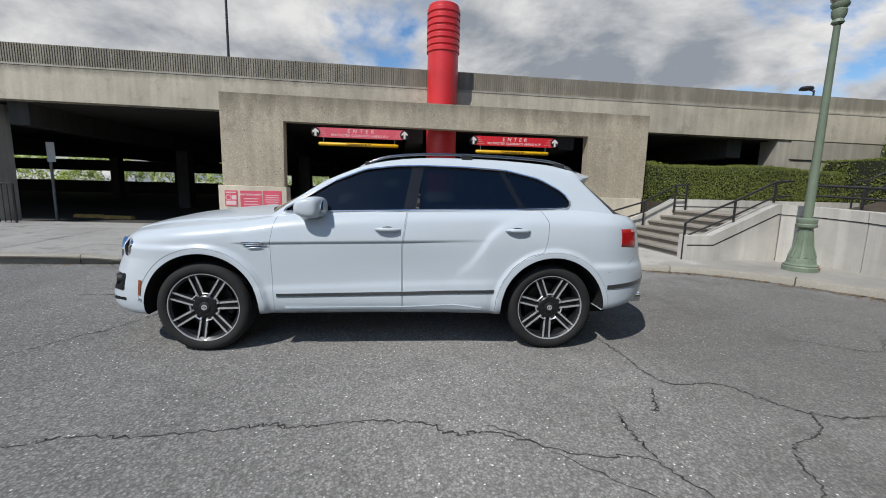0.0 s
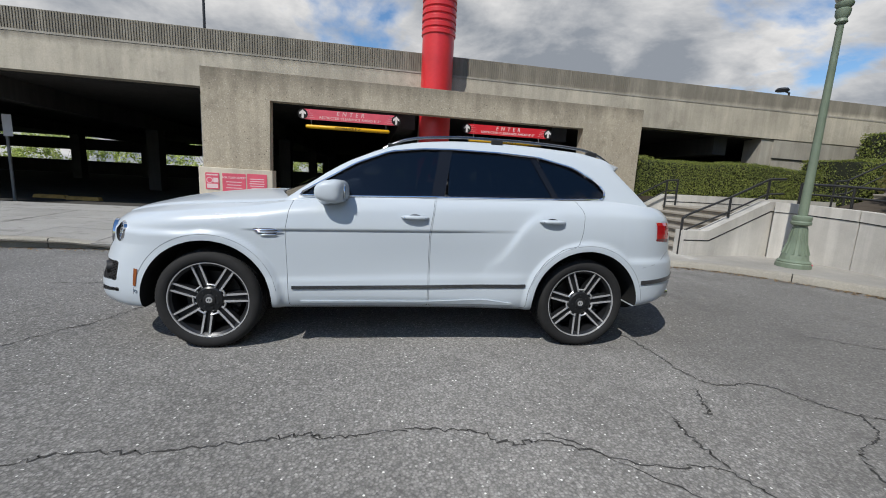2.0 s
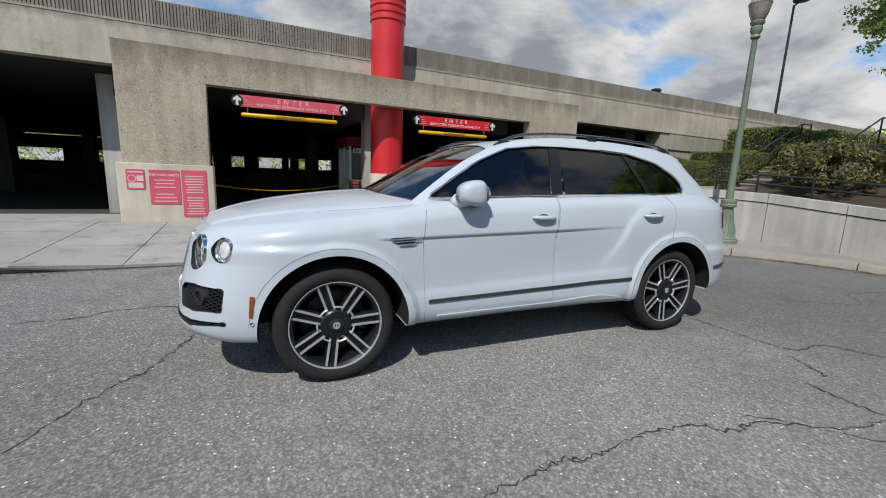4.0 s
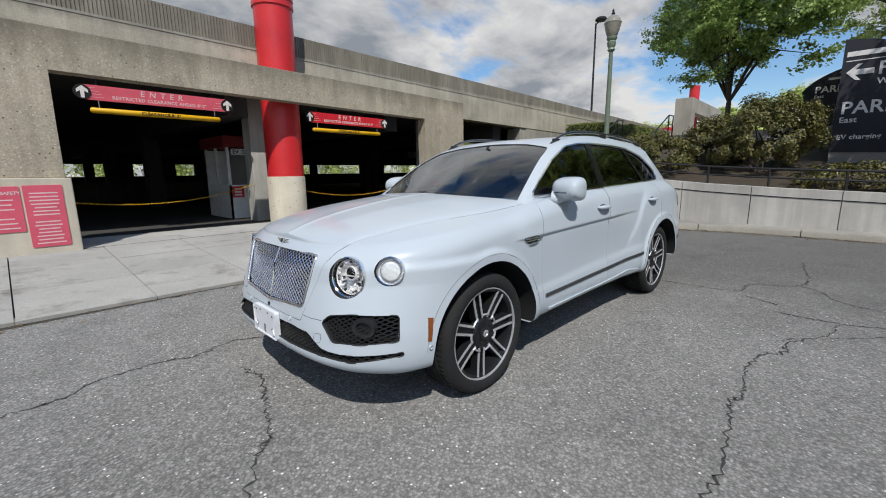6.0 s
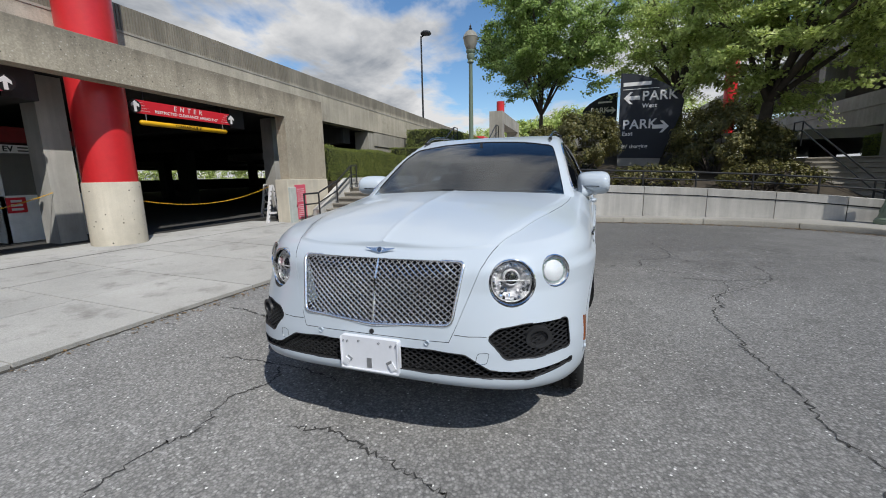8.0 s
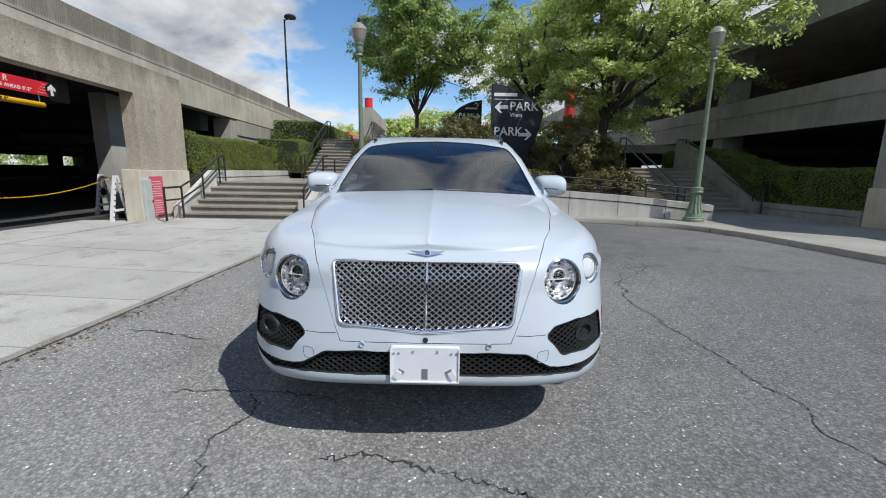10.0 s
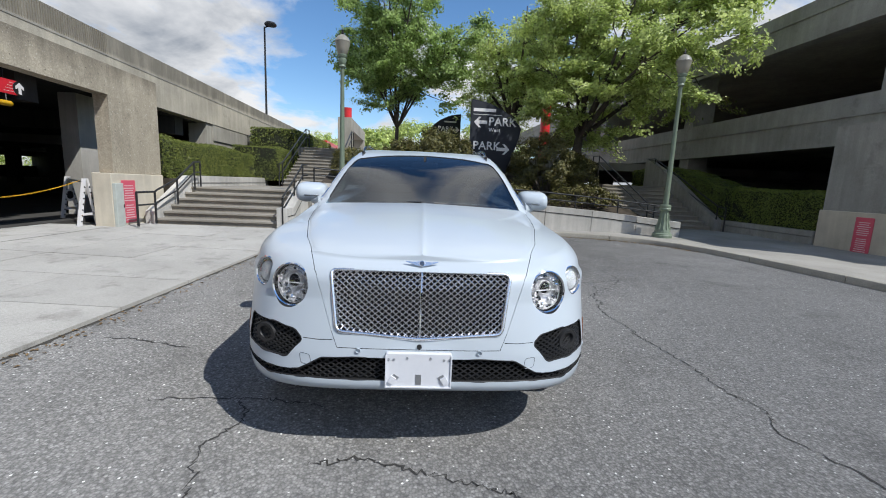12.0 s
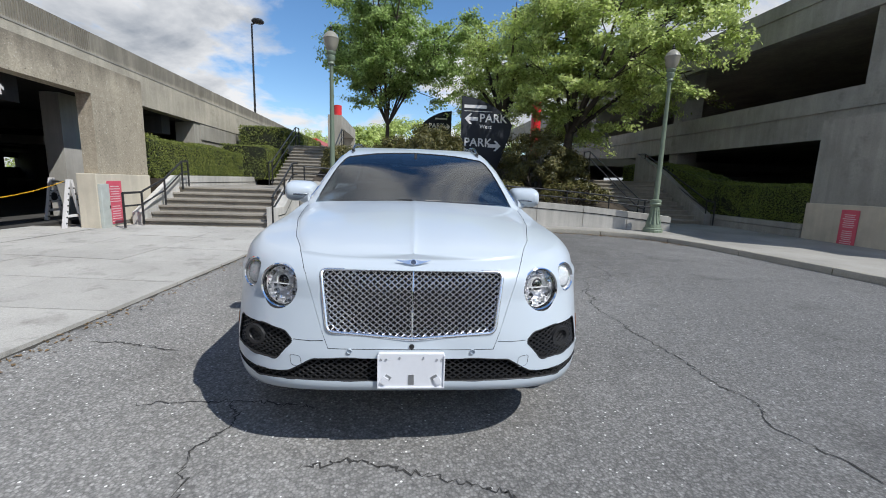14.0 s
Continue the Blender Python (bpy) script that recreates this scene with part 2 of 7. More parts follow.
M_LEAF = leafy("fresh tree leaves", (0.22, 0.30, 0.075), (0.62, 0.70, 0.26), 0.5)
# darker copy of the tree leaves, with shade put into the colour
M_LEAF_SHADE = leafy("tree leaves darkened for shade", (0.13, 0.21, 0.05), (0.40, 0.52, 0.17), 0.45)
M_HEDGE = leafy("hedge leaves", (0.06, 0.095, 0.018), (0.25, 0.28, 0.06), 0.3)
# copy of the hedge leaves, its colour adjusted for the shade by the garage
M_HEDGE_SHADE = leafy("hedge leaves toned for the shaded side", (0.07, 0.11, 0.02), (0.22, 0.27, 0.05), 0.3)
M_BUSH = leafy("bronze green bush leaves", (0.04, 0.055, 0.014), (0.17, 0.15, 0.045), 0.25)
# green-black colour stands in for the shade between hedge leaves
M_HEDGE_CORE = plain("hedge core", (0.018, 0.022, 0.010), 0.95, vary=0.4, scale=12, bump=0.6, bump_scale=30)
M_BARK = plain("grey brown bark", (0.075, 0.06, 0.048), 0.9, vary=0.35, scale=8, bump=0.6, bump_scale=40)
M_LITTER = leafy("dry brown leaf litter", (0.07, 0.045, 0.02), (0.20, 0.13, 0.06), 0.1)

# ---- building tools ----


def part(name, bm, material, parent=None, label="", smooth=None):
    """Links a bmesh as one mesh object, under a thing, a part or nothing."""
    bmesh.ops.recalc_face_normals(bm, faces=bm.faces)
    me = bpy.data.meshes.new(name)
    bm.to_mesh(me)
    bm.free()
    return part_mesh(name, me, material, parent, label, smooth)


def part_mesh(name, me, material, parent=None, label="", smooth=None):
    for m in material if isinstance(material, (list, tuple)) else [material]:
        me.materials.append(m)
    if smooth is not None:
        me.polygons.foreach_set("use_smooth", [True] * len(me.polygons))
        if smooth < 180:
            me.set_sharp_from_angle(angle=radians(smooth))
    ob = new(name, me)
    if parent is not None:
        ob.parent = parent
    if label:
        tagged(ob, label)
    return ob


def thing(name, label, category, group="", kind="", at=None):
    ob = new(name)
    ob.empty_display_size = 0.1
    if at is not None:
        ob.matrix_world = at
    return tagged(ob, label, category, group, kind)


def add_box(bm, x0, x1, y0, y1, z0, z1, shear=0.0, bevel=0.0):
    """A box; shear lowers or lifts it along x."""
    vs = [bm.verts.new((x, y, z + shear * x)) for x in (x0, x1) for y in (y0, y1) for z in (z0, z1)]
    fs = [bm.faces.new([vs[i] for i in q]) for q in ((0, 1, 3, 2), (4, 6, 7, 5), (0, 4, 5, 1), (2, 3, 7, 6), (0, 2, 6, 4), (1, 5, 7, 3))]
    if bevel:
        es = {e for f in fs for e in f.edges}
        bmesh.ops.bevel(bm, geom=list(es), offset=bevel, segments=2, affect="EDGES", profile=0.5)
    return vs


def box(x0, x1, y0, y1, z0, z1, shear=0.0, bevel=0.0):
    bm = bmesh.new()
    add_box(bm, x0, x1, y0, y1, z0, z1, shear, bevel)
    return bm


def add_rev(bm, profile, centre=(0, 0, 0), seg=32, axis="z", cap=False):
    """A turned shape from (radius, height) pairs round an axis through centre."""
    rings = []
    cx, cy, cz = centre
    for r, h in profile:
        ring = []
        for k in range(seg):
            a = 2 * math.pi * k / seg
            p = (r * math.cos(a), r * math.sin(a), h)
            if axis == "y":
                p = (p[0], p[2], p[1])
            elif axis == "x":
                p = (p[2], p[0], p[1])
            ring.append(bm.verts.new((cx + p[0], cy + p[1], cz + p[2])))
        rings.append(ring)
    for a, b in zip(rings, rings[1:]):
        for k in range(seg):
            bm.faces.new((a[k], a[(k + 1) % seg], b[(k + 1) % seg], b[k]))
    for ring, (r, h) in ((rings[0], profile[0]), (rings[-1], profile[-1])):
        if r > 1e-4 and cap:
            bm.faces.new(ring)
    return rings


def rev(profile, centre=(0, 0, 0), seg=32, axis="z", cap=False):
    bm = bmesh.new()
    add_rev(bm, profile, centre, seg, axis, cap)
    return bm


def add_tube(bm, pts, r, seg=8, closed=False):
    """A round bar along points; r is one radius or one for each point."""
    pts = [Vector(p) for p in pts]
    rs = r if isinstance(r, (list, tuple)) else [r] * len(pts)
    rings, up = [], Vector((0, 0, 1))
    n = len(pts)
    for k, p in enumerate(pts):
        a = pts[(k - 1) % n] if closed or k else p
        b = pts[(k + 1) % n] if closed or k < n - 1 else p
        d = (b - a).normalized()
        s = d.cross(up if abs(d.z) < 0.95 else Vector((1, 0, 0))).normalized()
        u = s.cross(d)
        rings.append([bm.verts.new(p + float(rs[k]) * (float(math.cos(q)) * s + float(math.sin(q)) * u)) for q in (2 * math.pi * j / seg for j in range(seg))])
    for a, b in zip(rings, rings[1:] + (rings[:1] if closed else [])):
        for k in range(seg):
            bm.faces.new((a[k], a[(k + 1) % seg], b[(k + 1) % seg], b[k]))
    if not closed:
        bm.faces.new(rings[0])
        bm.faces.new(rings[-1])


def tube(pts, r, seg=8, closed=False):
    bm = bmesh.new()
    add_tube(bm, pts, r, seg, closed)
    return bm


def add_prism(bm, outline, y0, y1, axis="y"):
    """A flat outline (a, b) given thickness along an axis: y: (x, z); x: (y, z); z: (x, y)."""

    def place(a, b, c):
        return {"y": (a, c, b), "x": (c, a, b), "z": (a, b, c)}[axis]

    f = [bm.verts.new(place(a, b, y0)) for a, b in outline]
    g = [bm.verts.new(place(a, b, y1)) for a, b in outline]
    bm.faces.new(f)
    bm.faces.new(list(reversed(g)))
    for k in range(len(f)):
        j = (k + 1) % len(f)
        bm.faces.new((f[k], g[k], g[j], f[j]))


def prism(outline, y0, y1, axis="y"):
    bm = bmesh.new()
    add_prism(bm, outline, y0, y1, axis)
    return bm


def spline(points, n):
    """n points along a Catmull-Rom curve through 2D or 3D points, evenly in its parameter."""
    p = np.array(points, float)
    q = np.vstack([2 * p[0] - p[1], p, 2 * p[-1] - p[-2]])
    res = []
    for s in np.linspace(0, len(p) - 1, n):
        k = min(int(s), len(p) - 2)
        t = s - k
        a, b, c, d = q[k : k + 4]
        res.append(0.5 * (2 * b + (c - a) * t + (2 * a - 5 * b + 4 * c - d) * t**2 + (3 * b - a - 3 * c + d) * t**3))
    return np.array(res)


def lerp_table(x, table):
    return float(np.interp(x, [a for a, _ in table], [b for _, b in table]))


def words(name, text, size, material, m, parent, label="", spacing=1.0, extrude=0.002, align="CENTER", shear=0.0, bold=0.0):
    """Raised lettering in the built-in font, as a mesh."""
    cu = bpy.data.curves.new(name, "FONT")
    cu.body, cu.size, cu.extrude, cu.align_x, cu.align_y = text, size, extrude, align, "CENTER"
    cu.space_character, cu.shear, cu.offset = spacing, shear, bold
    cu.resolution_u = 3
    tmp = bpy.data.objects.new(name, cu)
    me = bpy.data.meshes.new_from_object(tmp)
    bpy.data.objects.remove(tmp)
    me.name = name
    me.transform(m)
    me.materials.clear()
    return tagged(part_mesh(name, me, material, parent, label), kind="stuff")


def leaf_cloud(points, normals, size, rng, spread=0.9):
    """One mesh of small bent leaves at the points, facing roughly along the normals."""
    n = len(points)
    nrm = normals + rng.normal(0, spread, (n, 3))
    nrm /= np.linalg.norm(nrm, axis=1)[:, None] + 1e-9
    side = np.cross(nrm, rng.normal(0, 1, (n, 3)))
    side /= np.linalg.norm(side, axis=1)[:, None] + 1e-9
    along = np.cross(nrm, side)
    s = size * rng.uniform(0.6, 1.3, n)[:, None]
    w = s * rng.uniform(0.26, 0.4, n)[:, None]
    base, tip = points - along * s * 0.5, points + along * s * 0.5
    v = np.stack([base, points + side * w + nrm * s * 0.1, tip, points - side * w + nrm * s * 0.1], 1).reshape(-1, 3)
    f = np.arange(4 * n).reshape(-1, 4)
    me = bpy.data.meshes.new("leaves")
    me.from_pydata(v.tolist(), [], f.tolist())
    return me

# ---- ground, road edge and pavements ----
SH = -0.0095  # the garages stand on a slope: their lines fall along x

bm = bmesh.new()
for x0, x1, y0, y1 in ((-300, 300, -300, 300),):
    bm.faces.new([bm.verts.new(p) for p in ((x0, y0, 0), (x1, y0, 0), (x1, y1, 0), (x0, y1, 0))])
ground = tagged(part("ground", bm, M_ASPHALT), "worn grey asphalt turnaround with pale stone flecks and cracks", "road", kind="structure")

KERB = spline([(-40, 7.6), (-20, 7.55), (-8, 7.56), (-4, 7.54), (-1.6, 7.48), (0, 7.37), (2.0, 7.27), (3.4, 7.2), (4.9, 7.0), (5.9, 6.5), (6.65, 5.65), (7.15, 4.8), (7.42, 3.8), (7.5, 2.5), (7.45, 1.2), (7.22, 0.1), (6.8, -1.0), (6.1, -1.9), (5.0, -2.4), (3.9, -2.6), (1.4, -2.85), (-3, -3.2), (-12, -3.8), (-40, -5)], 400)


def kerb_height(x, y):
    if y < 3:
        return 0.12
    return lerp_table(x, ((-5.2, 0.155), (-4.3, 0.04), (3.4, 0.035), (5.4, 0.11), (6.5, 0.125)))


def walk_z(x, y):
    """Height of the west pavement, which rises from the kerb to the garage front."""
    k = min(max((y - 7.5) / 3.6, 0), 1)
    return kerb_height(x, 7.5) * (1 - k) + (0.19 - 0.008 * x) * k


def offset_line(line, d):
    t = np.gradient(line, axis=0)
    t /= np.linalg.norm(t, axis=1)[:, None]
    return line + d * np.stack([-t[:, 1], t[:, 0]], 1)


def kerb_y(x):
    """The front edge of the west pavement."""
    return lerp_table(x, ((-40, 7.6), (-20, 7.55), (-8, 7.56), (-4, 7.54), (-1.6, 7.48), (0, 7.37), (2.0, 7.27), (3.4, 7.2), (4.9, 7.0), (6, 6.9)))


KERB_BACK = offset_line(KERB, 0.17)
FAR_BACK = offset_line(KERB, 5.0)

kerb = thing("kerb", "long weathered concrete kerb with open joints", "kerb", kind="structure")
rows = np.cumsum(np.r_[0, np.linalg.norm(np.diff(KERB, axis=0), axis=1)])
start = 0
while start < len(KERB) - 1:
    if -4.3 < KERB[start][0] < 3.3 and KERB[start][1] > 3:
        start += 1
        continue
    end = start
    while end < len(KERB) - 1 and rows[end] - rows[start] < 1.75:
        end += 1
    if rows[end] - rows[start] < 0.3:
        break
    bm = bmesh.new()
    a, b = rows[start] + 0.008, rows[end] - 0.008
    ring = []
    for s in np.linspace(a, b, 5):
        f = np.array([np.interp(s, rows, KERB[:, 0]), np.interp(s, rows, KERB[:, 1])])
        g = np.array([np.interp(s, rows, KERB_BACK[:, 0]), np.interp(s, rows, KERB_BACK[:, 1])])
        h = kerb_height(*f) + 0.003 * math.sin(7 * s)
        m = f * 0.86 + g * 0.14
        ring.append([bm.verts.new((*f, -0.05)), bm.verts.new((*(f * 0.97 + g * 0.03), h - 0.025)), bm.verts.new((*m, h)), bm.verts.new((*g, h)), bm.verts.new((*g, -0.05))])
    for p, q in zip(ring, ring[1:]):
        for k in range(4):
            bm.faces.new((p[k], p[k + 1], q[k + 1], q[k]))
    bm.faces.new(ring[0])
    bm.faces.new(ring[-1])
    part("kerb_stone", bm, M_KERB, kerb, smooth=35)
    start = end

bm = bmesh.new()
lo, hi = 0, len(KERB)
prev = None
for k in range(lo, hi):
    if KERB[k][0] < 3.0 and KERB[k][1] > 3:
        continue
    f, g = KERB_BACK[k], FAR_BACK[k]
    h = kerb_height(*KERB[k])
    row = [bm.verts.new((*f, h - 0.004)), bm.verts.new((*(f * 0.6 + g * 0.4), h + 0.02)), bm.verts.new((*g, h + 0.04))]
    if prev:
        for j in range(2):
            bm.faces.new((prev[j], prev[j + 1], row[j + 1], row[j]))
    prev = row
pavement_east = tagged(part("pavement_east", bm, M_WALK, smooth=60), "grey concrete pavement round the turnaround", "pavement", kind="structure")

pavement_west = thing("pavement_west", "grey concrete slab pavement in front of the garage, stained", "pavement", kind="structure")
part("slab_bed", box(-16, 6.0, 7.6, 12.6, -0.05, -0.03), M_JOINT, pavement_west)
bm = bmesh.new()
bed = [(x, y) for x in np.arange(-16, 6.1, 1.0) for y in (7.47, 9.0, 10.4, 12.6)]
grid = {(x, y): bm.verts.new((x, y, walk_z(x, y) - 0.035)) for x, y in bed}
ys = (7.47, 9.0, 10.4, 12.6)
xs = [float(x) for x in np.arange(-16, 6.1, 1.0)]
for x0, x1 in zip(xs, xs[1:]):
    for y0, y1 in zip(ys, ys[1:]):
        bm.faces.new((grid[x0, y0], grid[x1, y0], grid[x1, y1], grid[x0, y1]))
part("slab_joints", bm, M_JOINT, pavement_west)

cracks = thing("road_cracks", "dark winding cracks in the asphalt", "crack", kind="structure")
CRACKS = (
    [(-3.4, 2.35), (-2.69, 2.25), (-2.26, 2.38), (-1.98, 2.25), (-1.75, 2.32), (-1.41, 2.3), (-0.83, 2.335), (-0.64, 2.37), (-0.5, 2.33), (-0.1, 2.36), (0.24, 2.33), (0.46, 2.19), (0.67, 2.2), (1.09, 1.96), (1.47, 1.88), (1.6, 1.6), (1.9, 0.9)],
    [(2.06, 3.75), (2.1, 3.2), (2.09, 3.0), (2.17, 2.71), (2.55, 2.69), (2.7, 2.45), (2.86, 2.25), (3.3, 2.17), (4.6, 2.3)],
    [(1.55, 2.35), (1.51, 2.14), (1.52, 1.9)],
    [(2.86, 2.25), (2.7, 2.05), (2.39, 1.93), (2.23, 1.67), (2.1, 1.4)],
    [(1.98, 2.64), (1.81, 2.34)],
    [(-3.9, 5.47), (-3.4, 5.46), (-3.2, 5.6), (-2.79, 5.59), (-2.63, 5.51), (-2.33, 5.61), (-2.06, 5.5), (-1.84, 5.61)],
    [(-2.46, 5.06), (-2.43, 4.8), (-2.5, 4.56), (-2.6, 4.3), (-2.68, 4.1), (-2.82, 3.95), (-3.1, 3.4)],
    [(-1.85, 6.15), (-1.84, 5.6), (-1.88, 5.32), (-1.92, 5.1)],
    [(-0.87, 7.06), (-0.92, 6.72), (-1.08, 6.29)],
    [(2.5, 1.24), (1.66, 1.37), (0.65, 2.3)],
    [(4.0, 3.6), (4.6, 3.2), (5.2, 3.5), (6.3, 3.2)],
    [(4.2, 0.9), (3.4, 0.2), (3.9, -0.6), (3.2, -1.4)],
    [(2.6, 6.3), (3.4, 5.8), (4.2, 6.1)],
)
rng = np.random.default_rng(5)
for n, line in enumerate(CRACKS):
    pts = spline(line, 14 * len(line))
    pts = pts + rng.normal(0, 0.012, pts.shape)
    wid = np.abs(rng.normal(0.003, 0.0022, len(pts))) + 0.0012
    wid[0] = wid[-1] = 0.001
    left, right = offset_line(pts, 1.0) - pts, None
    bm = bmesh.new()
    prev = None
    for p, d, w in zip(pts, left, wid):
        row = [bm.verts.new((*(p + d * w), 0.004)), bm.verts.new((*(p - d * w), 0.004))]
        if prev:
            bm.faces.new((prev[0], prev[1], row[1], row[0]))
        prev = row
    part("crack", bm, M_CRACK, cracks)

# ---- the west garage ----
garage = thing("parking_garage", "weathered aggregate concrete parking garage with a ribbed parapet", "parking garage", kind="structure")
part("spandrel", box(-45, 45, 12.2, 12.55, 3.35, 4.21, SH), M_SPAN, garage)
part("ledge", box(-45, 45, 12.19, 12.6, 4.21, 4.255, SH), M_CONC_FINE, garage)
part("parapet", box(-45, 45, 12.26, 12.5, 4.255, 4.755, SH), M_SPAN, garage)
bm = bmesh.new()
x = -24.0
while x < 7.25:
    vs = add_box(bm, x, x + 0.036, 12.243, 12.262, 4.257, 4.75, SH)
    x += 0.062
tagged(part("parapet_ribs", bm, M_SPAN, garage, "closely spaced vertical concrete ribs"), kind="stuff")
part("wall_panel", box(12.66, 45, 12.22, 12.5, -0.2, 3.34, SH), M_CONC_FINE, garage)
part("panel_cap", box(12.66, 45, 12.19, 12.5, 2.72, 2.75, SH), M_BLACK, garage)
part("column", box(12.2, 12.66, 12.25, 12.9, -0.1, 3.34, SH), M_CONC_FINE, garage, "pale square concrete column")
for x in (-10.85, -19.2, -27.5):
    part("column", box(x - 0.4, x + 0.28, 12.25, 13.0, 0, 3.3, SH), M_WALL, garage, "pale square concrete column")
part("column", box(-5.12, -4.7, 13.3, 13.9, 0, 3.3, SH), M_WALL, garage, "pale square concrete column")
part("column", box(1.03, 1.5, 13.07, 13.5, 0, 3.3, SH), M_WALL, garage, "pale square concrete column")
part("column", box(7.22, 7.97, 13.07, 13.5, 0, 3.3, SH), M_WALL, garage, "pale square concrete column")
part("deck", box(-45, 45, 12.6, 46, 3.32, 3.6, SH), M_CONC_SHADE, garage, "concrete deck slab, colour darkened as in shade")
part("roof_deck", box(-45, 45, 12.55, 46, 3.9, 4.1, SH), M_CONC_SHADE, garage)
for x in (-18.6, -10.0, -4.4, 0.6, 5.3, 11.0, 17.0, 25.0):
    part("beam", box(x - 0.25, x + 0.25, 12.6, 46, 2.75, 3.32, SH), M_CONC_SHADE, garage)
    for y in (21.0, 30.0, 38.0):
        part("column", box(x - 0.25, x + 0.25, y, y + 0.6, 0.1, 2.75, SH), M_CONC_SHADE, garage)
part("back_wall", box(-45, 45, 45.6, 46, -0.1, 1.35), M_CONC_SHADE, garage)
part("back_beam", box(-45, 45, 45.6, 46, 2.35, 3.4), M_CONC_SHADE, garage)
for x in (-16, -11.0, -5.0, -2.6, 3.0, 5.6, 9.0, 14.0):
    part("back_column", box(x, x + 1.3, 45.5, 45.9, 1.3, 2.4), M_CONC_SHADE, garage)
part("end_wall", box(-45.3, -45, 12.3, 46, -0.2, 4.7), M_CONC_SHADE, garage)
part("end_wall", box(45, 45.3, 12.3, 46, -0.2, 4.7), M_CONC_SHADE, garage)
part("ramp_wall", box(-2.3, 9.5, 27.0, 27.25, 0.2, 1.05), M_CONC_SHADE, garage)
garage_floor = tagged(part("garage_floor", box(-45, 45, 12.4, 46, -0.2, 0.17), M_CONC_SHADE), "concrete garage floor, colour darkened as in shade", "floor", kind="structure")

portal = thing("entrance_portal", "broad aggregate concrete entrance portal on cream bases", "portal", kind="structure")
frame_line = [(-4.26, 1.34), (-2.76, 1.34), (-2.76, 2.98), (5.27, 2.98), (5.27, 1.34), (6.99, 1.34), (6.99, 3.6), (-4.26, 3.6)]
bm = prism([(x, z + SH * x) for x, z in frame_line], 11.0, 11.30)
bmesh.ops.bevel(bm, geom=bm.edges[:], offset=0.012, segments=2, affect="EDGES", profile=0.5)
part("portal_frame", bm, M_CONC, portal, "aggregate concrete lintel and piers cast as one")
for x0, x1 in ((-4.26, -2.76), (5.15, 6.87)):
    part("pier_base", box(x0 - 0.09, x1 + 0.06, 10.93, 11.32, -0.05, 1.34, SH, 0.015), M_CREAM, portal, "cream painted concrete base")

red_column = thing("red_column", "tall round column painted red on a cream concrete drum", "column")
prof = [(0.42, 1.32), (0.42, 5.05)]
z = 5.05
for k in range(7):
    prof += [(0.42, z), (0.45, z + 0.02), (0.45, z + 0.11), (0.42, z + 0.13)]
    z += 0.165
prof += [(0.42, 6.24), (0.40, 6.27), (0.0, 6.27)]
part("shaft", rev(prof, (1.32, 11.86, 0), 48), M_RED, red_column, smooth=30)
part("drum", rev([(0.44, 0.0), (0.44, 1.30), (0.43, 1.325), (0.0, 1.325)], (1.32, 11.86, 0), 48), M_CREAM, red_column, "cream painted drum", smooth=30)

pit_rng = np.random.default_rng(13)
for k in range(26):
    a, z, r = pit_rng.uniform(math.pi, 1.9 * math.pi), pit_rng.uniform(0.15, 1.25), pit_rng.uniform(0.006, 0.016)
    part("pit", rev([(r, 0.436), (r * 0.8, 0.4415), (0.0, 0.4415)], (0, 0, 0), 7), M_JOINT, red_column).matrix_local = Matrix.Translation((1.32, 11.86, z)) @ Vector((math.cos(a), math.sin(a), 0)).to_track_quat("Z", "Y").to_matrix().to_4x4()

# ---- stairs, planter walls and the upper terrace ----
WALL = spline([(7.9, 7.55), (8.3, 7.0), (8.45, 5.9), (8.46, 4.4), (8.38, 2.9), (8.3, 1.3), (8.15, -0.2), (7.85, -1.7), (7.3, -3.35)], 60)


def wall_top(y):
    return lerp_table(y, ((-3.4, 0.55), (-1.3, 0.74), (0.7, 0.86), (2.9, 0.95), (4.4, 1.04), (6.2, 1.2), (7.6, 1.27)))


def wall_run(name, line, z0, top, thick, material, parent, smooth=40):
    back = offset_line(np.array(line), -thick)
    bm = bmesh.new()
    prev = None
    for f, g in zip(line, back):
        h = top(f)
        row = [bm.verts.new((*f, z0)), bm.verts.new((*f, h)), bm.verts.new((*g, h)), bm.verts.new((*g, z0))]
        if prev:
            for k in range(3):
                bm.faces.new((prev[k], prev[k + 1], row[k + 1], row[k]))
        else:
            bm.faces.new(row)
        prev = row
    bm.faces.new(prev)
    return part(name, bm, material, parent, smooth=smooth)


retaining = thing("retaining_wall", "curved pale concrete retaining wall with a dark groove and coping", "wall", kind="structure")
bounds = [0, 6, 13, 20, 27, 34, 41, 48, 54, 60]
for a, b in zip(bounds, bounds[1:]):
    seg = WALL[a : min(b + 1, 60)].copy()
    d = (seg[1] - seg[0]) / np.linalg.norm(seg[1] - seg[0]) * 0.008
    seg[0] += d
    seg[-1] -= d
    seg = seg[::-1]
    wall_run("wall_panel", seg, 0.0, lambda p: wall_top(p[1]) - 0.2, -0.28, M_WALL, retaining)
    wall_run("groove", offset_line(seg, 0.03), 0.3, lambda p: wall_top(p[1]) - 0.18, -0.22, M_BLACK, retaining)
    wall_run("coping", seg, 0.3, lambda p: wall_top(p[1]), -0.3, M_WALL, retaining)
for ob in [o for o in retaining.children if o.name.startswith("coping")]:
    me = ob.data
    for v in me.vertices:
        if abs(v.co.z - 0.3) < 1e-5:
            v.co.z = wall_top(v.co.y) - 0.18
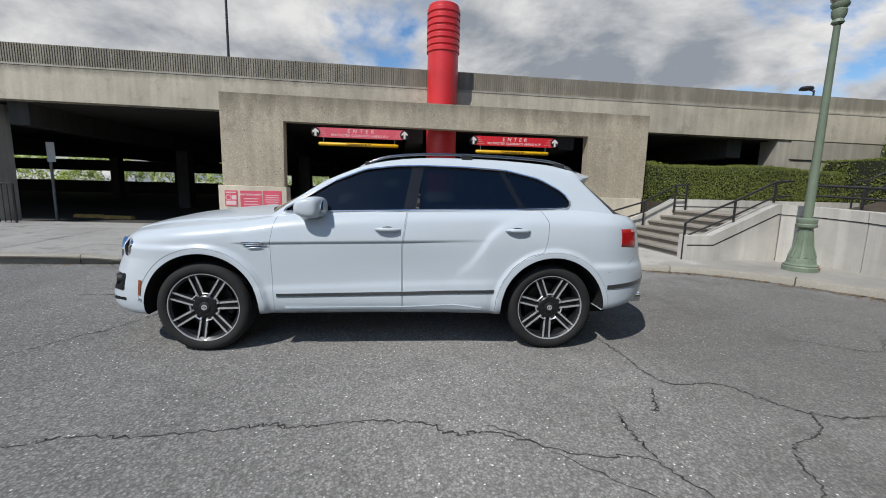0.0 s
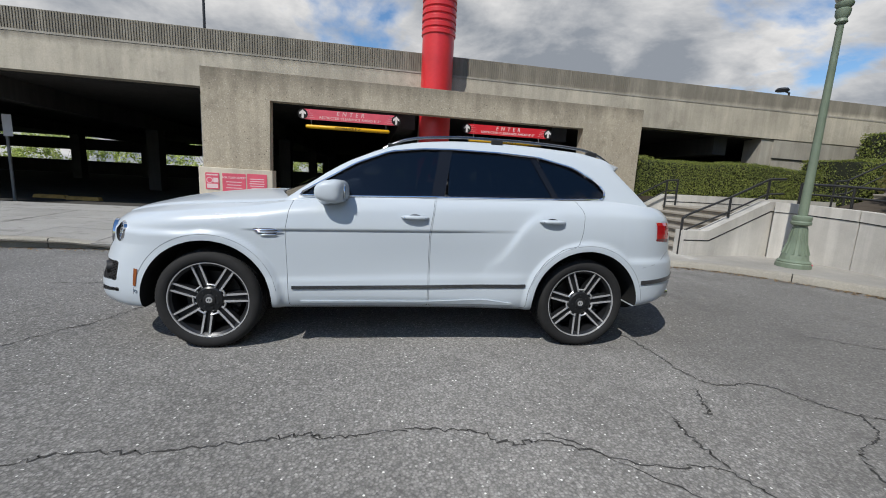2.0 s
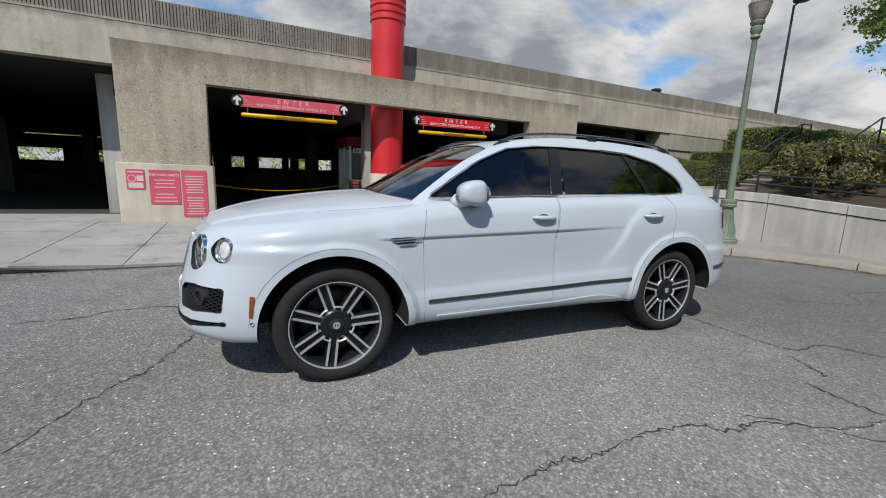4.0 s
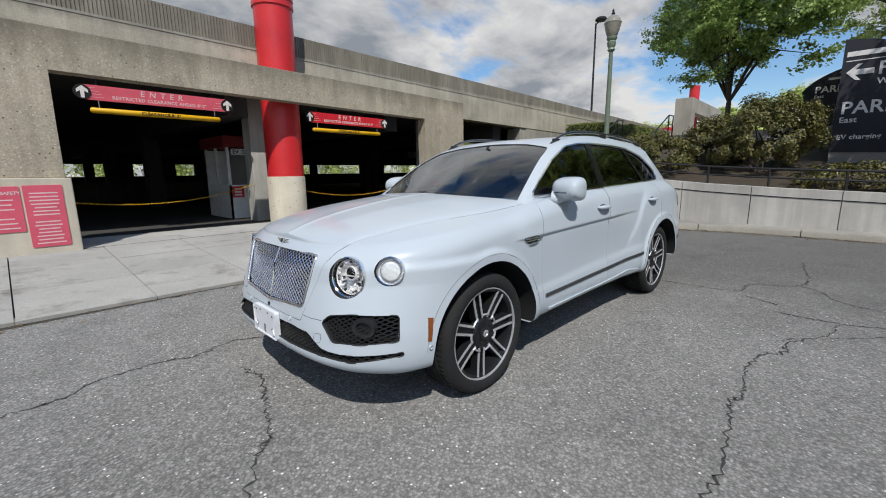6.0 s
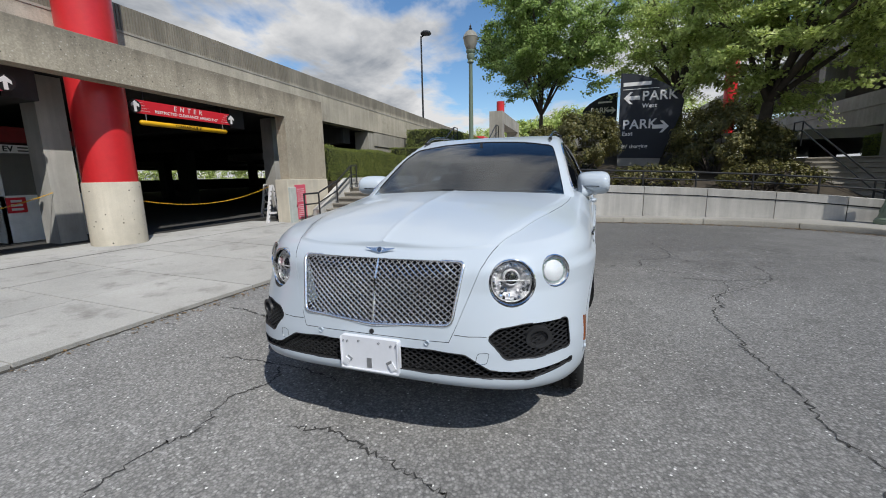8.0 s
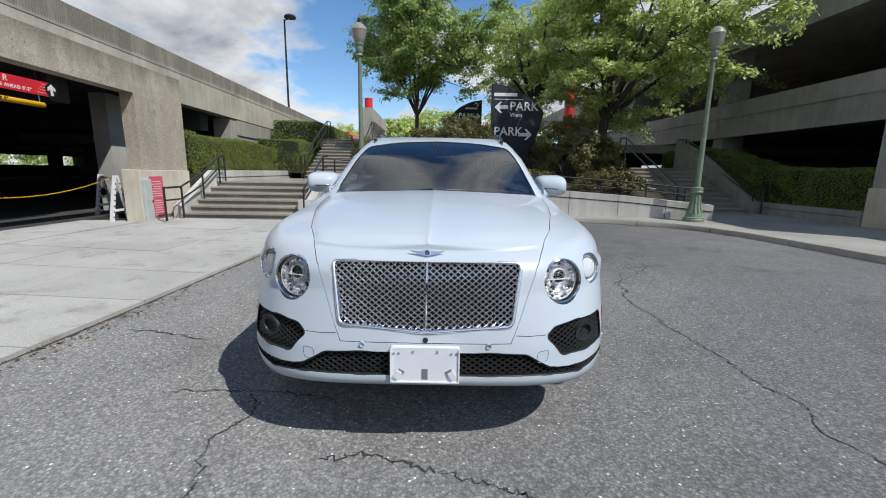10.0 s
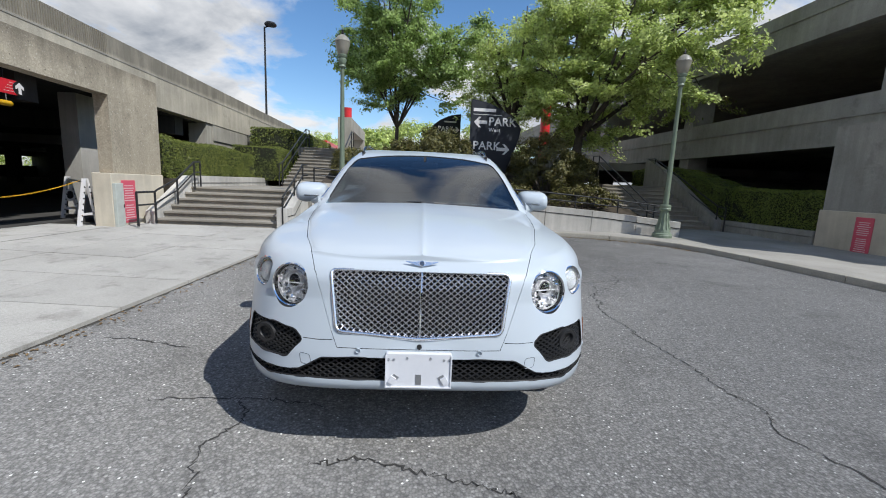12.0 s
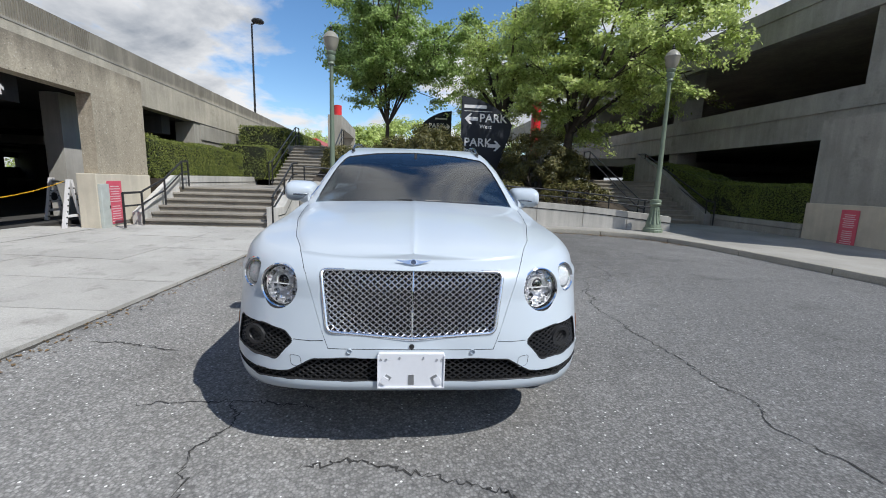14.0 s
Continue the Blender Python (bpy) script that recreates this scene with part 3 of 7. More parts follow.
backing = wall_run("backing", offset_line(WALL, 0.012)[::-1], 0.0, lambda p: wall_top(p[1]) - 0.02, -0.2, M_WALL, retaining)

# the low wall beside the lower stairs, its top sloping with them
bm = bmesh.new()
for y0, y1, dz0, dz1, m in ((7.5, 7.78, 0, 0, 0),):
    add_prism(bm, [(5.85, 0.0), (5.85, 0.62), (6.35, 0.62), (7.72, 1.27), (8.05, 1.27), (8.05, 0.0)], y0, y1)
part("stair_wall", bm, M_WALL, retaining, "sloping pale concrete stair wall")
part("groove", prism([(5.84, 0.44), (6.4, 0.44), (7.74, 1.08), (7.92, 1.08), (7.92, 1.06), (7.745, 1.06), (6.405, 0.42), (5.84, 0.42)], 7.494, 7.51), M_BLACK, retaining)


def stair(name, label, x0, y0, y1, z0, n, rise, run, depth=0.0):
    st = thing(name, label, "stairs", kind="structure")
    for k in range(n):
        bm = bmesh.new()
        x = x0 + k * run
        end = x0 + n * run + depth
        add_prism(bm, [(x + 0.045, z0 + k * rise), (x + 0.045, z0 + (k + 1) * rise - 0.055), (x, z0 + (k + 1) * rise - 0.04), (x + 0.004, z0 + (k + 1) * rise), (end, z0 + (k + 1) * rise), (end, z0 + k * rise)], y0, y1)
        part("step", bm, M_STEP, st)
    return st


stair("lower_stairs", "six worn concrete steps with dark nosings", 5.95, 7.78, 10.62, 0.12, 6, 0.146, 0.34, 4.4)
stair("upper_stairs", "long flight of grey concrete steps between hedges", 12.3, 7.4, 9.6, 0.99, 12, 0.15, 0.33, 8)
stair("far_stairs", "shaded flight of concrete steps beside a hedge", 9.35, -6.0, -3.3, 0.13, 10, 0.15, 0.33, 8)

planter = thing("planter_wall", "low pale concrete planter wall under the hedge", "wall", kind="structure")
part("wall_panel", prism([(5.98, 0), (5.98, 0.42), (7.7, 1.29), (13.9, 1.29), (13.9, 0)], 10.62, 10.85), M_WALL, planter)
part("groove", prism([(7.72, 1.08), (13.9, 1.08), (13.9, 1.1), (7.72, 1.1)], 10.612, 10.63), M_BLACK, planter)
part("fill", box(7.06, 18, 10.85, 12.2, 0, 1.2), M_SOIL, planter)
low = thing("planter_wall", "low grey concrete planter wall in front of the shaded hedge", "wall", kind="structure")
part("wall_panel", box(5.95, 9.4, -6.5, -6.3, 0.0, 0.36), M_EAST, low)
part("coping", box(5.95, 9.4, -6.5, -6.285, 0.375, 0.53), M_EAST, low)
part("wall_panel", prism([(9.25, 0.0), (9.25, 0.52), (12.0, 2.05), (14, 2.9), (14, 0.0)], -6.28, -6.02), M_EAST, low)
part("fill", box(6.0, 20, -8.6, -6.5, 0.0, 0.45), M_SOIL, low)


def soil_z(x, y):
    return wall_top(y) - 0.12 + 0.22 * max(0, x - 9.0) * (1 if x < 15 else 0) + (1.32 if x >= 15 else 0)


bm = bmesh.new()
xs = [8.05, 8.6, 9, 10, 11, 12, 13, 14, 14.99, 18, 24, 40]
ys = [float(v) for v in np.linspace(-3.5, 7.5, 14)]


def soil_x(x, y):
    edge = float(np.interp(y, WALL[::-1, 1], WALL[::-1, 0])) + 0.12
    return max(x, edge)


grid = {(x, y): bm.verts.new((soil_x(x, y), y, soil_z(x, y))) for x in xs for y in ys}
for x0, x1 in zip(xs, xs[1:]):
    for y0, y1 in zip(ys, ys[1:]):
        bm.faces.new((grid[x0, y0], grid[x1, y0], grid[x1, y1], grid[x0, y1]))
tagged(part("planting_bed", bm, M_SOIL, smooth=60), "dark sloping planting bed behind the retaining wall", "ground", kind="structure")
terrace = tagged(part("terrace", box(16.2, 70, -20, 24, 2.4, 2.78), M_WALK), "upper paved terrace", "ground", kind="structure")

# ---- the east garage ----
east = thing("parking_garage", "shaded aggregate concrete parking garage with two open decks", "parking garage", kind="structure")
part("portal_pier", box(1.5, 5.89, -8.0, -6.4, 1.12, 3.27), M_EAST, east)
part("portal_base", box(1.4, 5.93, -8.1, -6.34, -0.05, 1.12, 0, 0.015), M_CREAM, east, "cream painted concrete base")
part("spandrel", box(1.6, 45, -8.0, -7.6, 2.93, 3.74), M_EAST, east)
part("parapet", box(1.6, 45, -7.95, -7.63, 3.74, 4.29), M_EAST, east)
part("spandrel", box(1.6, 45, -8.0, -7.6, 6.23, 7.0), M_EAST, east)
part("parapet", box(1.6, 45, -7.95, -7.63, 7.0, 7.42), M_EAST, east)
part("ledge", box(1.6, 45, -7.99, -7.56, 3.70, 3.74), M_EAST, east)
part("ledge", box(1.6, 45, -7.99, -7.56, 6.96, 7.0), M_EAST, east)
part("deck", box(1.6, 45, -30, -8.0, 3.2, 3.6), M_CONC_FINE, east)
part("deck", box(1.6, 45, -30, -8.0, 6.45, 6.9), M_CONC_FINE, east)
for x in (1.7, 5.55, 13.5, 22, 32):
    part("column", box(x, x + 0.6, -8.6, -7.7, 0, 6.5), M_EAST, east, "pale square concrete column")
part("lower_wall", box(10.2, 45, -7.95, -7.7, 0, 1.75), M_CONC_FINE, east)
part("back_wall", box(1.6, 45, -30.3, -30, 0, 7.4), M_CONC_SHADE, east)
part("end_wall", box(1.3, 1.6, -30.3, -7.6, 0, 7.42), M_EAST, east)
tagged(part("garage_floor", box(1.6, 45, -30, -6.6, -0.2, 0.14), M_CONC_SHADE), "concrete garage floor, colour darkened as in shade", "floor", kind="structure")

# ---- the car ----
def car_paint():
    k = Nodes("pearl white car paint", 0.28, coat=0.55, spec=0.25, colour=(0.76, 0.80, 0.84))
    k.set(**{"Coat Roughness": 0.03, "Coat IOR": 1.5})
    k.colour(k.mix(0.25, (0.48, 0.53, 0.575), k.ramp(k.noise(2.2, 4), (0.3, (0.47, 0.52, 0.565)), (0.7, (0.49, 0.54, 0.585)))))
    dust = k.ramp(k.noise(5.0, 6, 0.65), (0.35, 0.30), (0.7, 0.36))
    k.rough(dust)
    return k.m


def metal(name, colour, rough, vary=0.06):
    return plain(name, colour, rough, metal=1.0, vary=vary, scale=12)


def glass(name, colour, rough=0.0, ior=1.45):
    k = Nodes(name, rough, colour=colour)
    k.set(**{"Transmission Weight": 1.0, "IOR": ior})
    k.colour(k.mix(0.5, colour, k.ramp(k.noise(3, 4), (0.3, tuple(c * 0.9 for c in colour)), (0.7, colour))))
    return k.m


M_PAINT = car_paint()
M_CHROME = metal("bright chrome", (0.80, 0.81, 0.83), 0.08)
M_GRILLE = metal("satin bright chrome", (0.88, 0.885, 0.90), 0.24)
M_STRIP = metal("satin dark chrome", (0.24, 0.25, 0.265), 0.2)
M_RIM = plain("machined alloy", (0.62, 0.625, 0.635), 0.26, metal=0.55, vary=0.1, scale=20)
M_REFLECT = plain("silvered lamp reflector", (0.82, 0.82, 0.84), 0.22, metal=0.45, vary=0.3, scale=60)
M_RIM_DARK = plain("graphite wheel paint", (0.022, 0.023, 0.025), 0.32, metal=0.4, vary=0.2)
M_DISC = metal("brushed brake steel", (0.05, 0.048, 0.046), 0.5, 0.2)
M_TYRE = plain("tyre rubber", (0.013, 0.013, 0.0135), 0.85, vary=0.3, scale=18, bump=0.25, bump_scale=120)
M_GLOSS = plain("piano black trim", (0.006, 0.006, 0.007), 0.22, vary=0.2)
M_PLASTIC = plain("black trim plastic", (0.02, 0.02, 0.021), 0.5, vary=0.25, scale=20, bump=0.1, bump_scale=200)
M_LINER = plain("wheel arch liner", (0.010, 0.010, 0.010), 0.9, vary=0.3)
M_SEAM = plain("shadowed panel gap", (0.24, 0.26, 0.28), 0.7, vary=0.2)
M_CABIN = plain("dark cabin leather", (0.022, 0.021, 0.022), 0.55, vary=0.2, scale=9)
M_TINT = glass("dark tinted side glass", (0.012, 0.014, 0.016), 0.0, 1.6)
M_SCREEN = glass("tinted windscreen glass", (0.11, 0.15, 0.19), 0.0, 1.85)
M_LENS = glass("clear lamp glass", (0.95, 0.96, 0.97))
M_TAIL = plain("red tail lamp plastic", (0.42, 0.008, 0.012), 0.12, coat=1.0, vary=0.2, scale=30)
M_AMBER = plain("amber side marker", (0.24, 0.065, 0.012), 0.18, coat=1.0, vary=0.25, scale=60)
M_INSERT = plain("frosted lamp insert", (0.34, 0.36, 0.385), 0.4, coat=0.3, vary=0.06)
M_PLATE = plain("white plate plastic", (0.74, 0.75, 0.78), 0.35, vary=0.05)


def tab(*pairs):
    return lambda x: lerp_table(x, pairs)


def curve_tab(*pairs):
    """A smooth table: a Catmull-Rom curve through the pairs."""
    c = spline(pairs, 24 * len(pairs))
    return lambda x: float(np.interp(x, c[:, 0], c[:, 1]))


nose_x = curve_tab((0.25, -2.36), (0.33, -2.43), (0.40, -2.468), (0.52, -2.455), (0.62, -2.44), (0.75, -2.415), (0.88, -2.39), (0.95, -2.365), (1.0, -2.33), (1.06, -2.26), (1.3, -2.1))
tail_x = curve_tab((0.30, 2.46), (0.42, 2.56), (0.55, 2.615), (0.68, 2.62), (0.85, 2.575), (1.0, 2.55), (1.2, 2.50), (1.4, 2.40))
side_w = curve_tab((0.25, 0.945), (0.33, 0.965), (0.45, 0.985), (0.60, 0.985), (0.75, 0.985), (0.90, 0.980), (1.0, 0.972), (1.1, 0.958), (1.2, 0.935), (1.3, 0.905))
shoulder_z = curve_tab((-2.5, 0.97), (-2.3, 1.0), (-2.0, 1.03), (-1.6, 1.065), (-1.2, 1.11), (-0.85, 1.165), (-0.5, 1.195), (0.2, 1.232), (1.2, 1.262), (1.7, 1.262), (2.1, 1.235), (2.5, 1.20), (2.7, 1.19))
bottom_z = tab((-2.6, 0.375), (-2.42, 0.372), (-2.3, 0.335), (-2.1, 0.312), (-1.9, 0.318), (-1.0, 0.335), (1.0, 0.335), (1.9, 0.365), (2.6, 0.44))
crown = curve_tab((-2.5, 0.0), (-2.3, 0.022), (-2.1, 0.058), (-1.9, 0.08), (-1.6, 0.095), (-1.25, 0.092), (-0.9, 0.055), (-0.6, 0.03), (2.0, 0.03), (2.6, 0.0))
haunch_z = curve_tab((0.3, 0.2), (0.5, 0.5), (0.6, 0.63), (0.69, 0.729), (0.761, 0.79), (0.844, 0.90), (0.921, 1.014), (1.0, 1.089), (1.086, 1.139), (1.232, 1.173), (1.43, 1.178), (1.7, 1.178), (2.2, 1.16), (2.6, 1.12))
bonnet_y = tab((-2.32, 0.53), (-2.15, 0.585), (-2.0, 0.645), (-1.6, 0.745), (-1.3, 0.80), (-1.1, 0.825), (-0.9, 0.84))
WHEEL_X, WHEEL_Z, WHEEL_R = 1.4975, 0.385, 0.385
ARCH = 0.468


def bell(v, c, w):
    return math.exp(-(((v - c) / w) ** 2))


def below(v, edge, soft):
    """1 below the edge and 0 above it, with a soft step."""
    return 1 / (1 + math.exp(max(-60, min(60, (v - edge) / soft))))


def clamp(v):
    return min(1.0, max(0.0, v))


def crease_z(x):
    """Height of the long crease through the door panels."""
    return 0.951 + 0.0215 * (x + 0.945)


def width(x, z):
    w = side_w(z)
    w -= 0.022 * bell(x, 0.1, 0.75) * bell(z, 0.72, 0.22)
    w += 0.010 * bell(x, 1.45, 0.5) * bell(z, 1.0, 0.16)
    w += 0.010 * bell(x, -1.5, 0.45) * bell(z, 0.95, 0.12)
    w -= 0.03 * max(0, 0.43 - z) / 0.1 * bell(x, 0.0, 0.9)
    fade = clamp((x + 1.25) / 0.12) * clamp((0.95 - x) / 0.7)
    cz = crease_z(x)
    w += fade * (0.006 + 0.013 * (1 - below(z, cz - 0.003, 0.0008)) * clamp(1 - (z - cz) / 0.17))
    w += 0.010 * below(z, 0.569 + 0.034 * (x + 0.889), 0.008) * clamp((x + 1.2) / 0.3) * clamp((1.1 - x) / 0.2)
    for wx in (-WHEEL_X, WHEEL_X):
        r = math.hypot(x - wx, z - WHEEL_Z)
        w += 0.026 * min(1, max(0, (0.548 - r) / 0.032))
    w += 0.023 * below(z, haunch_z(x), 0.016) * clamp((2.4 - x) / 0.6) * clamp((x - 0.58) / 0.32)
    return w


FRONT_X, REAR_X = -1.62, 1.85


def plan_point(u, z):
    """Half plan outline at height z: u from 0 (nose) over 1 to 2 (sides) to 3 (tail)."""
    if u < 1:
        a = u * math.pi / 2
        w = width(FRONT_X, z)
        full = min(1, max(0, (0.80 - z) / 0.25))
        return FRONT_X + (nose_x(z) - FRONT_X) * math.cos(a) ** (2 / (2.28 + 0.15 * full)), w * math.sin(a) ** (2 / (2.8 + 0.95 * full))
    if u > 2:
        a = (3 - u) * math.pi / 2
        w = width(REAR_X, z)
        return REAR_X + (tail_x(z) - REAR_X) * math.cos(a) ** (2 / 2.4), w * math.sin(a) ** (2 / 2.6)
    x = FRONT_X + (REAR_X - FRONT_X) * (u - 1)
    return x, width(x, z)


US = [k / 44 for k in range(44)] + [1 + k / 190 for k in range(190)] + [2 + k / 34 for k in range(35)]
V_CREASE = 0.68
VS = [0.0, 0.015, 0.04, 0.08] + [0.08 + 0.58 * k / 30 for k in range(1, 31)] + [0.672, V_CREASE, 0.70] + [0.70 + 0.18 * k / 9 for k in range(1, 10)] + [0.905, 0.93, 0.95, 0.97, 0.985, 1.0]
SS = [1, 0.985, 0.96, 0.92, 0.88, 0.84, 0.812, 0.8, 0.788, 0.74, 0.66, 0.56, 0.44, 0.32, 0.22, 0.14, 0.08, 0.04, 0.015, 0]


def body_point(u, v):
    xm, _ = plan_point(u, 0.8)
    z0, z1 = bottom_z(xm), shoulder_z(xm)
    mid = z0 + V_CREASE * (z1 - z0)
    k = clamp((xm + 1.7) / 0.45) * clamp((1.6 - xm) / 0.4)
    mid += (crease_z(xm) - mid) * k
    z = z0 + v / V_CREASE * (mid - z0) if v <= V_CREASE else mid + (v - V_CREASE) / (1 - V_CREASE) * (z1 - mid)
    x, y = plan_point(u, z)
    inset = 0.055 * max(0, 1 - (z1 - z) / 0.11) ** 2.2 + 0.03 * max(0, 1 - (z - z0) / 0.035) ** 2
    k = math.hypot(x - FRONT_X, y) if u < 1 else 0
    if u < 1 and k > 0:
        return Vector((FRONT_X + (x - FRONT_X) * (1 - inset / k), y * (1 - inset / k), z))
    if u > 2:
        k = math.hypot(x - REAR_X, y)
        return Vector((REAR_X + (x - REAR_X) * (1 - inset / k), y * (1 - inset / k), z))
    return Vector((x, y - inset, z))


def top_z(x, zs, s, y):
    ridge = 0.007 * math.exp(-abs(s) / 0.03) if -2.35 < x < -1.0 else 0
    hump = 0.010 * below(abs(y), bonnet_y(x) - 0.014, 0.004) * clamp((-0.75 - x) / 0.2) * clamp((x + 2.4) / 0.2)
    return zs + crown(x) * (1 - abs(s) ** 2.3) + ridge + hump


def lower_body():
    bm = bmesh.new()
    half = [[body_point(u, v) for v in VS] for u in US]
    left = [[bm.verts.new((p.x, -p.y, p.z)) for p in col] for col in half]
    right = [[bm.verts.new((p.x, p.y, p.z)) for p in col] for col in half]
    for side in (left, right):
        for a, b in zip(side, side[1:]):
            for k in range(len(VS) - 1):
                bm.faces.new((a[k], a[k + 1], b[k + 1], b[k]))
    cross = SS + [-s for s in SS[-2::-1]]
    tops = []
    for col, la, ra in zip(half, left, right):
        p = col[-1]
        row = [la[-1]]
        edge = min(0.9, max(0.5, (bonnet_y(p.x) - 0.014) / max(p.y, 0.05)))
        for q in cross[1:-1]:
            s = edge * q / 0.8 if abs(q) <= 0.8 else math.copysign(edge + (1 - edge) * (abs(q) - 0.8) / 0.2, q)
            row.append(bm.verts.new((p.x, -p.y * s, top_z(p.x, p.z, s, p.y * s))))
        row.append(ra[-1])
        tops.append(row)
    for a, b in zip(tops, tops[1:]):
        for k in range(len(cross) - 1):
            bm.faces.new((a[k], a[k + 1], b[k + 1], b[k]))
    for a, b, c, d in zip(left, left[1:], right, right[1:]):
        bm.faces.new((a[0], b[0], d[0], c[0]))
    bmesh.ops.remove_doubles(bm, verts=bm.verts, dist=1e-5)
    bmesh.ops.dissolve_degenerate(bm, dist=1e-6, edges=bm.edges)
    bmesh.ops.recalc_face_normals(bm, faces=bm.faces)
    return bm


roof_z = curve_tab((-1.4, 1.06), (-1.25, 1.135), (-0.95, 1.295), (-0.64, 1.455), (-0.33, 1.59), (-0.12, 1.655), (0.15, 1.695), (0.5, 1.715), (1.0, 1.71), (1.5, 1.68), (1.82, 1.637), (1.96, 1.60), (2.05, 1.515), (2.23, 1.375), (2.40, 1.24), (2.48, 1.16), (2.56, 1.06))
glass_y = curve_tab((0.9, 0.965), (1.1, 0.93), (1.2, 0.90), (1.3, 0.853), (1.45, 0.775), (1.6, 0.692), (1.75, 0.60))


def green_point(x, ang, inset):
    """A point of the cabin's outer skin at station x, seen from an inner axis at the angle ang."""
    oz = 0.98
    dy, dz = math.cos(ang), math.sin(ang)
    taper = 1 - 0.10 * max(0, x - 1.3) ** 1.6 - 0.06 * clamp(-x / 0.7) ** 1.3
    lo, hi = 0.05, 1.6
    k = 0.024
    for _ in range(30):
        r = (lo + hi) / 2
        y, z = r * dy, oz + r * dz
        bend = (0.12 + 0.2 * clamp((-0.5 - x) / 0.5)) * y * y * clamp((0.3 - x) / 0.3)
        back = 0.42 * y * y * min(1, max(0, (x - 1.35) / 0.45)) ** 1.5
        f1 = y - glass_y(z) * taper
        f2 = (z - (roof_z(x - bend + back) - 0.022 * y * y)) * 0.8
        h = max(k - abs(f1 - f2), 0) / k
        f = max(f1, f2) + h * h * k / 4 + inset
        if f > 0:
            hi = r
        else:
            lo = r
    return (lo + hi) / 2 * dy, oz + (lo + hi) / 2 * dz


def greenhouse(inset=0.0, x0=-1.33, x1=2.44):
    bm = bmesh.new()
    n = 96
    angs = [math.pi / 2 * k / 34 for k in range(35)]
    rings = []
    for k in range(n):
        x = x0 + inset + (x1 - x0 - 2 * inset) * k / (n - 1)
        half = [green_point(x, a, inset) for a in angs]
        pts = [(x, -y, z) for y, z in half] + [(x, y, z) for y, z in half[-2::-1]]
        rings.append([bm.verts.new(p) for p in pts])
    for a, b in zip(rings, rings[1:]):
        for j in range(len(a) - 1):
            bm.faces.new((a[j], a[j + 1], b[j + 1], b[j]))
        bm.faces.new((a[0], b[0], b[-1], a[-1]))
    bm.faces.new(rings[0])
    bm.faces.new(rings[-1])
    bmesh.ops.recalc_face_normals(bm, faces=bm.faces)
    return bm


def to_mesh(bm, material=None):
    me = bpy.data.meshes.new("shape")
    bm.to_mesh(me)
    bm.free()
    if material:
        me.materials.append(material)
    return me


def cut(me, tool, op="DIFFERENCE"):
    """A new mesh: me cut with, or limited to, the closed bmesh or mesh tool."""
    if isinstance(tool, bmesh.types.BMesh):
        bmesh.ops.recalc_face_normals(tool, faces=tool.faces)
        tool = to_mesh(tool)
    a, b = new("shape", me), new("tool", tool)
    mod = a.modifiers.new("cut", "BOOLEAN")
    mod.object, mod.operation, mod.solver = b, op, "EXACT"
    bpy.context.view_layer.update()
    res = bpy.data.meshes.new_from_object(a.evaluated_get(bpy.context.evaluated_depsgraph_get()))
    bpy.data.objects.remove(a)
    bpy.data.objects.remove(b)
    return res


def skin_of(bm):
    """A look-up of the smooth skin: a tree and the vertex normals."""
    from mathutils.bvhtree import BVHTree

    bm.normal_update()
    tree = BVHTree.FromBMesh(bm)
    vs = [v.normal.copy() for v in bm.verts]
    co = [v.co.copy() for v in bm.verts]
    return tree, [[v.index for v in f.verts] for f in bm.faces], co, vs


def skin_shade(me, skin, back=None):
    """Gives the faces that lie on the skin its smooth normals, and all others flat ones with the material slot back."""
    from mathutils.interpolate import poly_3d_calc

    tree, faces, co, vs = skin
    normals = [None] * len(me.loops)
    for poly in me.polygons:
        _, pn, _, d = tree.find_nearest(poly.center)
        on = d is not None and d < 0.004 and pn.dot(poly.normal) > 0.6
        if not on and back is not None and (d is None or d > 0.009 or pn.dot(poly.normal) < -0.3):
            poly.material_index = back
        for li in poly.loop_indices:
            if on:
                p = me.vertices[me.loops[li].vertex_index].co
                q, _, k, _ = tree.find_nearest(p)
                ids = faces[k]
                w = poly_3d_calc([co[j] for j in ids], q)
                nv = Vector((0, 0, 0))
                for j, wt in zip(ids, w):
                    nv += vs[j] * wt
                normals[li] = nv.normalized() if nv.dot(poly.normal) > 0 else poly.normal.copy()
            else:
                normals[li] = poly.normal.copy()
    me.polygons.foreach_set("use_smooth", [True] * len(me.polygons))
    me.normals_split_custom_set(normals)


def grow(outline, d):
    """The closed outline moved outward by d (inward if negative)."""
    p = np.array(outline, float)
    area = 0.5 * np.sum(p[:, 0] * np.roll(p[:, 1], -1) - np.roll(p[:, 0], -1) * p[:, 1])
    t = np.roll(p, -1, 0) - np.roll(p, 1, 0)
    t /= np.linalg.norm(t, axis=1)[:, None] + 1e-9
    n = np.stack([t[:, 1], -t[:, 0]], 1) * (1 if area > 0 else -1)
    return (p + d * n).tolist()


def smooth_loop(points, per=6):
    """A closed rounded outline through the points."""
    p = list(points)
    c = spline([p[-1]] + p + [p[0], p[1]], per * (len(p) + 2) + 1)
    return c[per : per * (len(p) + 1)].tolist()


